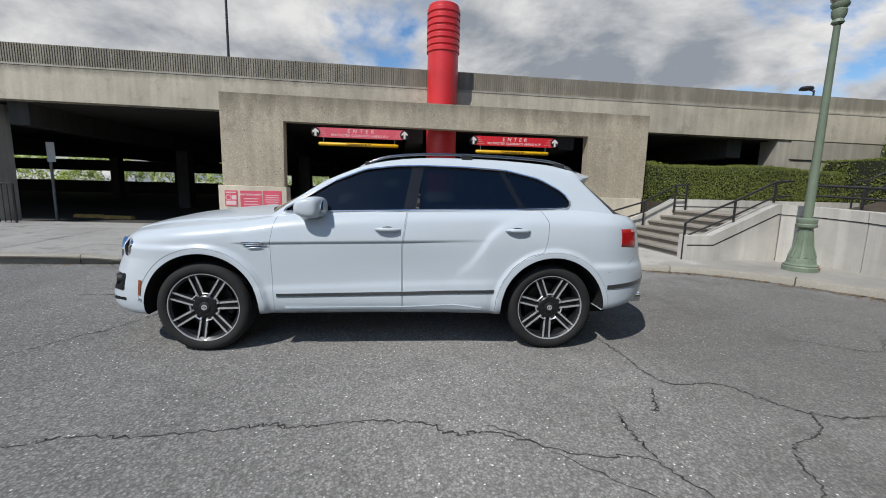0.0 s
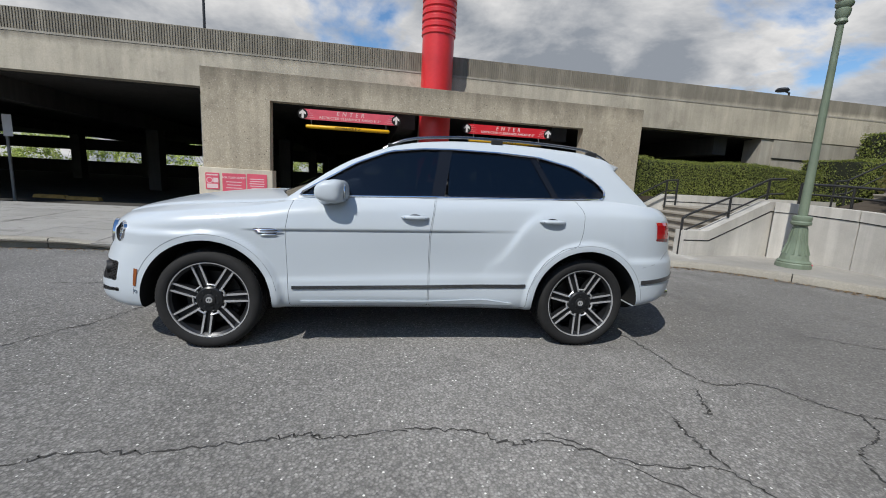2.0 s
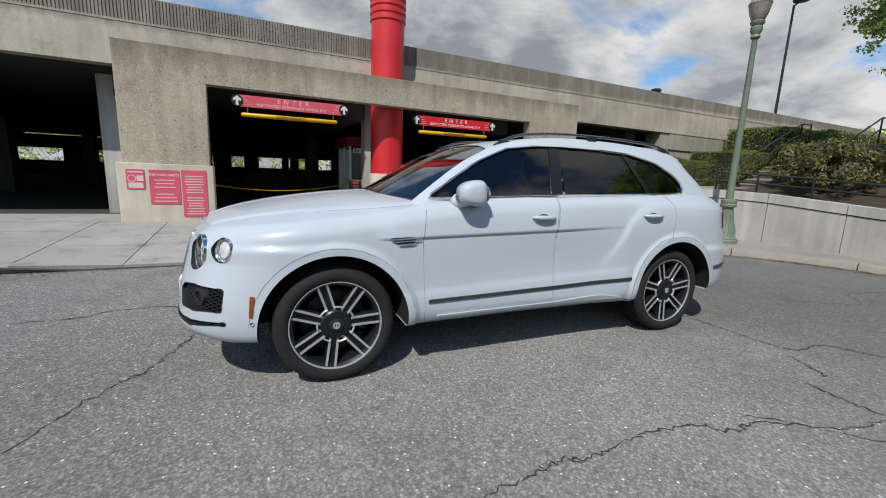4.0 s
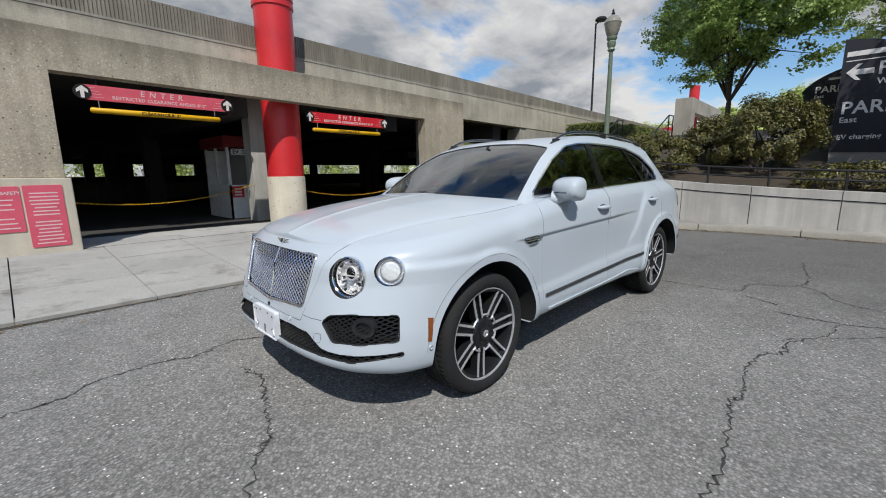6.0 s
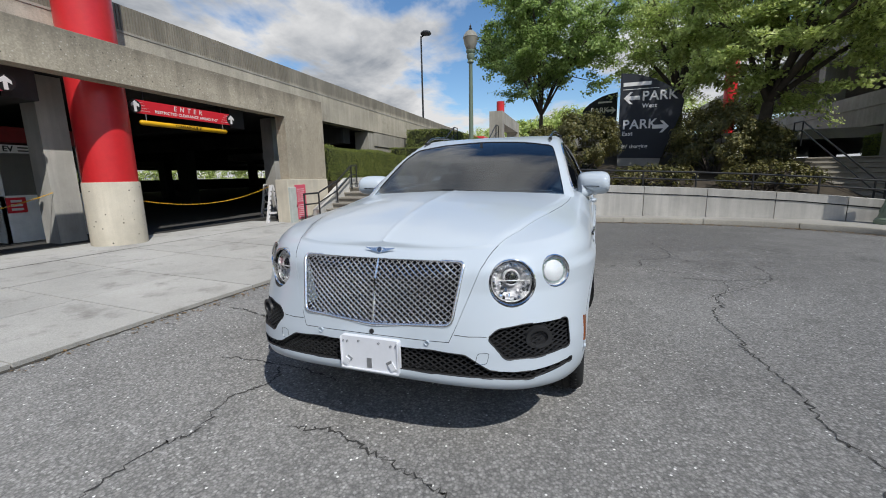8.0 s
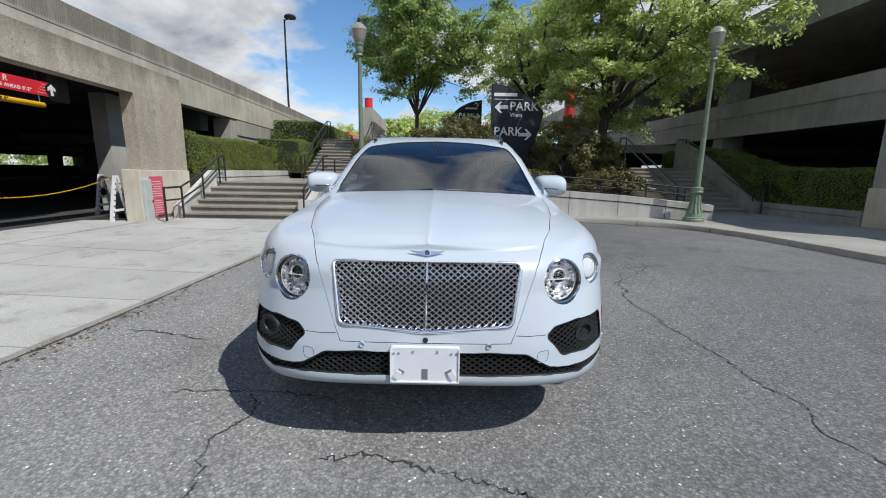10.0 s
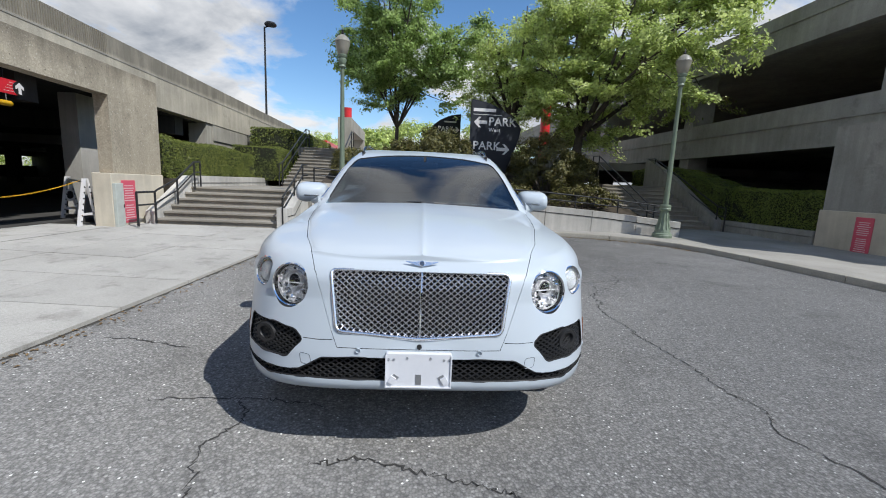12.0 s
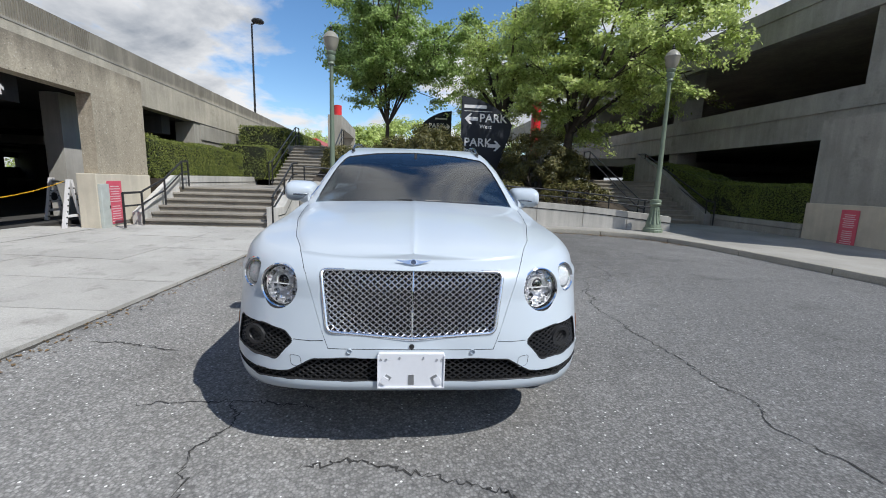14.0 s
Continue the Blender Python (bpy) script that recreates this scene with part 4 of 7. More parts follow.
def rounded(points, r=0.03, seg=4):
    """A closed outline with its corners cut round."""
    res = []
    n = len(points)
    for k in range(n):
        p, a, b = (np.array(points[j % n], float) for j in (k, k - 1, k + 1))
        da, db = a - p, b - p
        la, lb = np.linalg.norm(da), np.linalg.norm(db)
        q = min(r, la * 0.45, lb * 0.45)
        s, e = p + da / la * q, p + db / lb * q
        for t in np.linspace(0, 1, seg + 1):
            res.append(((1 - t) ** 2 * s + 2 * t * (1 - t) * p + t * t * e).tolist())
    return res


CAR = pose(0.009, 4.455, 0, 0, 0, -1.72)
car = thing("car", "pearl white luxury SUV parked on the cracked asphalt", "car", at=CAR)
body_bm = lower_body()
BODY_SKIN = skin_of(body_bm)
body = to_mesh(body_bm, M_PAINT)


def skin_x(y, z):
    hit = BODY_SKIN[0].ray_cast(Vector((-4, y, z)), Vector((1, 0, 0)))
    return hit[0].x if hit[0] else -2.3


def skin_top(x, y):
    hit = BODY_SKIN[0].ray_cast(Vector((x, y, 3)), Vector((0, 0, -1)))
    return hit[0].z if hit[0] else 1.0


# outlines: y, z for the nose; x, z for the sides; x, y for the bonnet
GRILLE = rounded([(-0.446, 0.943), (0.446, 0.943), (0.402, 0.655), (0.0, 0.628), (-0.402, 0.655)], 0.035)
INTAKE = rounded([(0.562, 0.606), (0.604, 0.646), (0.72, 0.662), (0.893, 0.658), (0.91, 0.52), (0.78, 0.510), (0.645, 0.512)], 0.018)
LOWER = rounded([(-0.92, 0.462), (-0.73, 0.452), (-0.58, 0.465), (-0.467, 0.531), (-0.31, 0.541), (0.31, 0.541), (0.467, 0.531), (0.58, 0.465), (0.73, 0.452), (0.92, 0.462), (0.92, 0.440), (0.745, 0.412), (0.57, 0.429), (0.30, 0.434), (-0.30, 0.434), (-0.57, 0.429), (-0.745, 0.412), (-0.92, 0.440)], 0.015)
DOOR_F = rounded([(-0.905, 0.352), (-0.93, 0.94), (-0.905, 1.10), (-0.86, 1.25), (0.215, 1.32), (0.160, 0.95), (0.163, 0.352)], 0.03)
DOOR_R = rounded([(0.172, 0.352), (0.170, 0.95), (0.225, 1.32), (1.34, 1.33), (1.445, 1.165), (1.43, 1.0), (1.40, 0.895), (1.27, 0.865), (1.13, 0.765), (1.04, 0.64), (0.985, 0.50), (0.975, 0.352)], 0.04)
BONNET = [(-2.7, -0.53), (-2.7, 0.53), (-2.32, 0.53), (-2.15, 0.585), (-2.0, 0.645), (-1.6, 0.745), (-1.3, 0.80), (-1.1, 0.825), (-0.95, 0.838), (-0.90, 0.82), (-1.02, 0.55), (-1.10, 0.28), (-1.125, 0.0), (-1.10, -0.28), (-1.02, -0.55), (-0.90, -0.82), (-0.95, -0.838), (-1.1, -0.825), (-1.3, -0.80), (-1.6, -0.745), (-2.0, -0.645), (-2.15, -0.585), (-2.32, -0.53)]


def bonnet_tool(d):
    """The bonnet's cut: straight down, narrowing beside the grille and ending under it."""
    outline = grow(BONNET, d)
    bm = bmesh.new()
    layers = []
    for z, k, drop in ((0.583 - d, 0.74, 0.0), (0.66, 0.80, 0.0), (0.93, 0.985, 0.0), (1.0, 1.0, 0.0), (1.6, 1.0, 0.0)):
        layers.append([bm.verts.new((x if x < -2.1 or z > 0.9 else -2.1, y * (k if x < -2.1 else min(1, k)), z)) for x, y in outline])
    for a, b in zip(layers, layers[1:]):
        for q in range(len(a)):
            bm.faces.new((a[q], a[(q + 1) % len(a)], b[(q + 1) % len(a)], b[q]))
    bm.faces.new(layers[0])
    bm.faces.new(layers[-1])
    return bm

for wx in (-WHEEL_X, WHEEL_X):
    for s in (-1, 1):
        body = cut(body, rev([(ARCH, 0), (ARCH, s * 0.52)], (wx, s * 0.58, WHEEL_Z), 72, "y", True))
body = cut(body, prism(GRILLE, -2.7, -2.31, "x"))
body = cut(body, prism(LOWER, -2.7, -1.98, "x"))
for s in (-1, 1):
    body = cut(body, prism([(s * a, b) for a, b in INTAKE], -2.7, -1.975, "x"))
HEADS = ((-2.252, 0.635, 0.838, 0.110, 0.112, 0.115), (-2.125, 0.815, 0.874, 0.076, 0.078, 0.08))
lamp_poses = []
for x, y, z, *_ in HEADS:
    for s in (-1, 1):
        q, nrm, _, _ = BODY_SKIN[0].find_nearest(Vector((x, s * y, z)))
        ahead = 0.35 if y < 0.7 else 0.30
        nrm = (nrm * (1 - ahead) + Vector((-1, 0, 0)) * ahead).normalized()
        q = q - nrm * (0.019 if y > 0.7 else 0.017)
        lamp_poses.append(Matrix.Translation(q) @ nrm.to_track_quat("Z", "Y").to_matrix().to_4x4())
for m, r in zip(lamp_poses, (0.109, 0.109, 0.077, 0.077)):
    bm = rev([(r, -0.10), (r, 0.15)], (0, 0, 0), 40, "z", True)
    bm.transform(m)
    body = cut(body, bm)

doors = []
for name, outline in (("front_door", DOOR_F), ("rear_door", DOOR_R)):
    for s in (-1, 1):
        y0, y1 = (s * 0.80, s * 1.3)
        panel = cut(body.copy(), prism(grow(outline, -0.0014), y0, y1), "INTERSECT")
        body = cut(body, prism(grow(outline, 0.0014), y0 - s * 0.01, y1))
        doors.append((name, s, panel))
bonnet_top = cut(body.copy(), bonnet_tool(-0.0015), "INTERSECT")
body = cut(body, bonnet_tool(0.0015))


def paint_part(name, me, parent, label="", back=M_LINER):
    me.materials.clear()
    me.materials.append(M_PAINT)
    me.materials.append(back)
    me.polygons.foreach_set("material_index", [0] * len(me.polygons))
    skin_shade(me, BODY_SKIN, 1)
    ob = new(name, me)
    ob.parent = parent
    if label:
        tagged(ob, label)
    return ob


paint_part("body_shell", body, car, "pearl white painted body with flared arches")
for poly in body.polygons:
    c = poly.center
    if poly.normal.z > 0.7 and c.z > 1.05 and abs(c.y) < 0.68 and c.x > -1.10 + 0.20 * c.y * c.y and c.x < 2.3:
        poly.material_index = 1
bonnet = paint_part("bonnet", bonnet_top, car, "white bonnet with a centre ridge")
for n, s, me in doors:
    paint_part(n, me, car, "white door with a body-coloured handle")
floor_pan = part("floor_pan", box(-1.9, 2.2, -0.62, 0.62, 0.24, 0.36, 0, 0.03), M_LINER, car)

# cabin
roof_bm = greenhouse()
ROOF_SKIN = skin_of(roof_bm)
roof = to_mesh(roof_bm, M_PAINT)
roof = cut(roof, greenhouse(0.045))
DLO = [(-0.86, 1.205), (-0.70, 1.305), (-0.43, 1.468), (-0.16, 1.578), (0.10, 1.612), (0.35, 1.622), (0.75, 1.618), (1.10, 1.598), (1.40, 1.528), (1.60, 1.42), (1.675, 1.335), (1.645, 1.282), (1.50, 1.274), (1.2, 1.262), (0.2, 1.238), (-0.5, 1.213)]
DLO = rounded(DLO, 0.04, 2)


def side_cut(outline, s):
    return prism(outline, s * 0.35, s * 1.3)


for s in (-1, 1):
    roof = cut(roof, side_cut(DLO, s))


edge = [(float(x), 0.80 - 0.155 * (float(x) + 1.0) / 0.66) for x in np.linspace(-1.0, -0.37, 6)]
SCREEN_PLAN = [(-1.5, -0.95)] + [(x, -y) for x, y in edge] + [(-0.325, -0.635), (-0.295, -0.61), (-0.235, -0.38), (-0.205, 0.0), (-0.235, 0.38), (-0.295, 0.61), (-0.325, 0.635)] + [(x, y) for x, y in edge[::-1]] + [(-1.5, 0.95)]
roof = cut(roof, prism(SCREEN_PLAN, 0.9, 1.9, "z"))


def rear_tool(d):
    """The tailgate window's cut, wider at its foot."""
    bm = bmesh.new()
    lay = [[bm.verts.new((x, y, z)) for x, y in ((x0 - d, -w - d), (2.7, -w - d), (2.7, w + d), (x0 - d, w + d))] for z, w, x0 in ((1.225 - d, 0.86, 2.10), (1.535 + d, 0.77, 1.80))]
    for k in range(4):
        bm.faces.new((lay[0][k], lay[0][(k + 1) % 4], lay[1][(k + 1) % 4], lay[1][k]))
    bm.faces.new(lay[0])
    bm.faces.new(lay[1])
    return bm


roof = cut(roof, rear_tool(0))
roof = cut(roof, box(1.98, 2.8, -1.2, 1.2, 0.8, 1.19))
roof.materials.clear()
roof.materials.append(M_PAINT)
roof.materials.append(M_PLASTIC)
roof.polygons.foreach_set("material_index", [0] * len(roof.polygons))
skin_shade(roof, ROOF_SKIN, 1)
for poly in roof.polygons:
    if poly.center.x < -0.8 and abs(poly.center.y) > 0.78:
        poly.material_index = 0
roof_ob = new("roof", roof)
roof_ob.parent = car
tagged(roof_ob, "white roof and windscreen pillars")

pane_shell = cut(to_mesh(greenhouse(0.012)), greenhouse(0.017))


def pane(name, tool, material, label):
    me = cut(pane_shell.copy(), tool, "INTERSECT")
    me.materials.clear()
    ob = part_mesh(name, me, material, car, label, smooth=25)
    ob.visible_shadow = False
    return ob


WINDOWS = (("front_window", [(-0.9, 1.15), (0.235, 1.15), (0.285, 1.7), (-0.9, 1.7)]), ("rear_window", [(0.30, 1.15), (1.235, 1.15), (1.03, 1.7), (0.34, 1.7)]), ("quarter_window", [(1.26, 1.15), (1.9, 1.15), (1.9, 1.7), (1.06, 1.7)]))
pane_side = {s: cut(pane_shell.copy(), side_cut(grow(DLO, 0.01), s), "INTERSECT") for s in (-1, 1)}
for s in (-1, 1):
    for name, region in WINDOWS:
        me = cut(pane_side[s].copy(), prism(region, s * 0.3, s * 1.3), "INTERSECT")
        me.materials.clear()
        part_mesh(name, me, M_TINT, car, "dark tinted side glass", smooth=25).visible_shadow = False
    # pillar covers between the panes, black and glossy
    for a, b in (((0.215, 1.2), (0.30, 1.62)), ((1.235, 1.24), (1.045, 1.615))):
        pts = []
        for t in np.linspace(0, 1, 8):
            x, z = a[0] + (b[0] - a[0]) * t, a[1] + (b[1] - a[1]) * t
            hit = ROOF_SKIN[0].ray_cast(Vector((x, s * 2, z)), Vector((0, -s, 0)))
            if hit[0]:
                pts.append(hit[0] + Vector((0, -s * 0.012, 0)))
        bm = bmesh.new()
        prev = None
        wd = 0.052 if a[0] < 1 else 0.028
        for p in pts:
            row = [bm.verts.new(p + Vector((-wd, 0, 0))), bm.verts.new(p + Vector((-wd, s * 0.007, 0))), bm.verts.new(p + Vector((wd, s * 0.007, 0))), bm.verts.new(p + Vector((wd, 0, 0)))]
            if prev:
                for k in range(4):
                    bm.faces.new((prev[k], prev[(k + 1) % 4], row[(k + 1) % 4], row[k]))
            prev = row
        part("pillar_cover", bm, M_GLOSS, car, "glossy black pillar cover", smooth=40)


def skin_sheet(name, fn, nu, nv, skin, way, sink, thick, material, parent, label):
    """A thin curved pane laid just under a skin: fn(t, s) gives where the ray that drops on it starts."""
    bm = bmesh.new()
    rows = []
    for a in range(nu):
        row = []
        for b in range(nv):
            o = fn(a / (nu - 1), 2 * b / (nv - 1) - 1)
            q, n, _, _ = skin[0].ray_cast(Vector(o), Vector(way))
            if q is None:
                q, n = skin[0].find_nearest(Vector(o))[:2]
            row.append((bm.verts.new(q - n * sink), bm.verts.new(q - n * (sink + thick))))
        rows.append(row)
    for k in range(2):
        for r0, r1 in zip(rows, rows[1:]):
            for b in range(nv - 1):
                bm.faces.new((r0[b][k], r0[b + 1][k], r1[b + 1][k], r1[b][k]))
    edge = [(0, b) for b in range(nv)] + [(a, nv - 1) for a in range(1, nu)] + [(nu - 1, b) for b in range(nv - 2, -1, -1)] + [(a, 0) for a in range(nu - 2, 0, -1)]
    for (a, b), (c, d) in zip(edge, edge[1:] + edge[:1]):
        bm.faces.new((rows[a][b][0], rows[c][d][0], rows[c][d][1], rows[a][b][1]))
    return part(name, bm, material, parent, label, smooth=60)


skin_sheet("windscreen", lambda t, s: ((1 - t) * (-1.30 + 0.17 * s * s) + t * (-0.19 - 0.10 * s * s), s * (0.85 * (1 - t) + 0.655 * t), 3), 16, 24, ROOF_SKIN, (0, 0, -1), 0.006, 0.005, M_SCREEN, car, "tinted windscreen glass").visible_shadow = False
pane("rear_screen", rear_tool(0.012), M_BLACK, "black rear window")


# ---- the car's smaller parts ----
def on_side(x, z, out=0.0):
    """A point on the near side's skin, lower body or cabin, whichever lies further out."""
    ys = []
    for sk in (BODY_SKIN, ROOF_SKIN):
        hit = sk[0].ray_cast(Vector((x, -2, z)), Vector((0, 1, 0)))
        if hit[0]:
            ys.append(hit[0].y)
    return Vector((x, min(ys) - out, z))


def flip(p, s):
    return Vector((p.x, p.y * -s, p.z))


def band(name, top, bottom, n, out, material, parent, label=""):
    """A raised strip on both sides of the body between two lines of (x, z)."""
    for s in (-1, 1):
        bm = bmesh.new()
        prev = None
        for t in np.linspace(0, 1, n):
            a = [np.interp(t, np.linspace(0, 1, len(top)), [p[k] for p in top]) for k in (0, 1)]
            b = [np.interp(t, np.linspace(0, 1, len(bottom)), [p[k] for p in bottom]) for k in (0, 1)]
            pa, pb = on_side(*a), on_side(*b)
            o = Vector((0, -out, 0))
            row = [flip(p, s) for p in (pa + Vector((0, 0.01, 0)), pa + o, pb + o, pb + Vector((0, 0.01, 0)))]
            row = [bm.verts.new(p) for p in row]
            if prev:
                for k in range(4):
                    bm.faces.new((prev[k], prev[(k + 1) % 4], row[(k + 1) % 4], row[k]))
            else:
                bm.faces.new(row)
            prev = row
        bm.faces.new(prev)
        part(name, bm, material, parent, label, smooth=40)


band("door_strip", [(-0.885, 0.519), (0.163, 0.539), (0.965, 0.563)], [(-0.885, 0.496), (0.163, 0.514), (0.965, 0.537)], 24, 0.010, M_STRIP, car, "satin dark chrome door strip")
band("sill_moulding", [(-0.82, 0.400), (0.16, 0.405), (0.62, 0.43), (0.86, 0.40)], [(-0.82, 0.385), (0.16, 0.385), (0.62, 0.385), (0.86, 0.385)], 24, 0.016, M_PAINT, car)
band("bumper_strip", [(1.985, 0.612), (2.3, 0.632), (2.5, 0.64)], [(1.985, 0.578), (2.3, 0.596), (2.5, 0.60)], 16, 0.008, M_STRIP, car, "satin dark chrome bumper strip")
band("side_marker", [(-1.995, 0.625), (-2.005, 0.495)], [(-1.968, 0.62), (-1.985, 0.495)], 5, 0.006, M_AMBER, car, "amber side marker")
for s in (-1, 1):
    lamp = part("tail_lamp", bmesh.new(), M_TAIL, car, "red tail lamp")
    bm = bmesh.new()
    cols = []
    for x in np.linspace(2.115, 2.295, 12):
        lo, hi = (0.94 - 0.1 * (x - 2.115), 1.115)
        cols.append([bm.verts.new(flip(on_side(x, z, 0.012 if 0 < k < 5 else -0.004), s)) for k, z in enumerate(np.linspace(lo, hi, 6))])
    for a, b in zip(cols, cols[1:]):
        for k in range(5):
            bm.faces.new((a[k], a[k + 1], b[k + 1], b[k]))
    bmesh.ops.recalc_face_normals(bm, faces=bm.faces)
    bm.to_mesh(lamp.data)
    bm.free()

# bright frame round the side windows, and the belt strip
for s in (-1, 1):
    pts = [flip(on_side(x, z, 0.004), s) for x, z in grow(DLO, 0.004)]
    part("window_trim", tube(pts, 0.010, 6, True), M_CHROME, car, "bright chrome window surround", smooth=60)

# door handles
for s in (-1, 1):
    for x0, z in ((-0.065, 1.075), (1.055, 1.083)):
        pts = [flip(on_side(x0 + 0.21 * t, z, 0.004 + 0.032 * math.sin(math.pi * min(1, max(0, t))) ** 0.5), s) for t in np.linspace(0, 1, 9)]
        h = part("door_handle", tube(pts, [0.008, 0.016, 0.018, 0.018, 0.018, 0.018, 0.018, 0.016, 0.008], 8), M_PAINT, car, "body-coloured pull handle", smooth=50)
        p0 = on_side(x0 + 0.105, z - 0.004, 0.0)
        bm = rev([(0.001, -0.003), (0.068, -0.002), (0.07, 0.002), (0.0, 0.003)], (0, 0, 0), 24, "y")
        bm.transform(Matrix.Translation(flip(p0, s)) @ Matrix.Diagonal((0.85, 1, 0.42, 1)))
        part("handle_recess", bm, M_STRIP, h, smooth=40)
        strip = [flip(on_side(x0 + 0.02 + 0.17 * t, z - 0.002, 0.036), s) for t in np.linspace(0, 1, 6)]
        part("handle_strip", tube(strip, 0.005, 6), M_CHROME, h, "chrome strip", smooth=60)

# wing vents with a bright blade
for s in (-1, 1):
    bm = bmesh.new()
    outline = smooth_loop([(-1.155, 0.950), (-1.08, 0.955), (-1.0, 0.953), (-0.985, 0.925), (-1.03, 0.905), (-1.10, 0.908), (-1.135, 0.930)], 3)
    f = [bm.verts.new(flip(on_side(x, z, 0.004), s)) for x, z in outline]
    g = [bm.verts.new(flip(on_side(x, z, -0.012), s)) for x, z in outline]
    bm.faces.new(f)
    for k in range(len(f)):
        j = (k + 1) % len(f)
        bm.faces.new((f[k], f[j], g[j], g[k]))
    vent = part("wing_vent", bm, M_BLACK, car, "black vent with chrome blades")
    for z0, x0, x1 in ((0.948, -1.155, -0.985), (0.932, -1.135, -0.945), (0.912, -1.105, -0.985)):
        pts = [flip(on_side(x0 + (x1 - x0) * t, z0 - 0.006 * (1 - t), 0.011), s) for t in np.linspace(0, 1, 6)]
        part("blade", tube(pts, [0.003, 0.006, 0.0065, 0.0065, 0.006, 0.003], 6), M_CHROME, vent, smooth=60)

# shut lines of the arch flares and bumpers


def seam(points, r=0.0022):
    """A thin dark joint along the side's skin, on both sides."""
    for s in (-1, 1):
        part("shut_line", tube([flip(on_side(x, z, 0.0004), s) for x, z in points], r, 5), M_SEAM, car, smooth=60)


for wx, a0, a1 in ((-WHEEL_X, 0.06, 0.97), (WHEEL_X, 0.03, 0.93)):
    arc = [math.pi * (a0 + (a1 - a0) * k / 40) for k in range(41)]
    seam([(wx + 0.513 * math.cos(a), WHEEL_Z + 0.513 * math.sin(a)) for a in arc], 0.0018)
seam([(1.985, 0.725), (2.1, 0.75), (2.2, 0.79), (2.30, 0.85)])
for s in (-1, 1):
    part("shut_line", tube([(skin_x(s * y, z), s * y, z) for y, z in ((0.415, 0.618), (0.48, 0.613), (0.56, 0.614))], 0.0018, 5), M_LINER, car)
    ring = rounded([(0.515, 0.49), (0.567, 0.495), (0.575, 0.545), (0.523, 0.54)], 0.014)
    part("washer_cover", tube([(skin_x(s * y, z), s * y, z) for y, z in ring], 0.0012, 5, True), M_STRIP, car)

# roof rails and spoiler
for s in (-1, 1):
    pts, rr = [], []
    for t in np.linspace(0, 1, 24):
        x = -0.22 + 2.02 * t
        hit = ROOF_SKIN[0].ray_cast(Vector((x, s * (0.615 - 0.03 * abs(t - 0.45)), 3)), Vector((0, 0, -1)))
        lift = 0.036 * min(1, math.sin(math.pi * t) * 3.2) ** 0.7
        pts.append(hit[0] + Vector((0, 0, lift)))
        rr.append(0.009 + 0.003 * min(1, math.sin(math.pi * t) * 4))
    rail = part("roof_rail", tube(pts, rr, 8), M_STRIP, car, "dark polished roof rail", smooth=50)
    for t in (0.06, 0.5, 0.94):
        k = int(t * 23)
        part("rail_foot", box(pts[k].x - 0.05, pts[k].x + 0.05, pts[k].y - 0.012, pts[k].y + 0.012, pts[k].z - 0.06, pts[k].z, 0, 0.005), M_PLASTIC, rail)
bm = bmesh.new()
prev = None
for s in np.linspace(-1, 1, 25):
    y = s * 0.62
    xe = 2.125 - 0.26 * s * s
    x0 = xe - 0.34
    zt = ROOF_SKIN[0].ray_cast(Vector((x0, y, 3)), Vector((0, 0, -1)))[0].z
    ze = 1.597 - 0.035 * s * s
    row = [bm.verts.new(p) for p in ((x0, y, zt - 0.002), ((x0 + xe) / 2, y, (zt + ze) / 2 + 0.014), (xe - 0.02, y, ze + 0.004), (xe, y, ze - 0.006), (xe - 0.03, y, ze - 0.06), (x0, y, zt - 0.06))]
    if prev:
        for k in range(6):
            bm.faces.new((prev[k], prev[(k + 1) % 6], row[(k + 1) % 6], row[k]))
    else:
        bm.faces.new(row)
    prev = row
bm.faces.new(prev)
part("spoiler", bm, M_PAINT, car, "white roof spoiler", smooth=40)

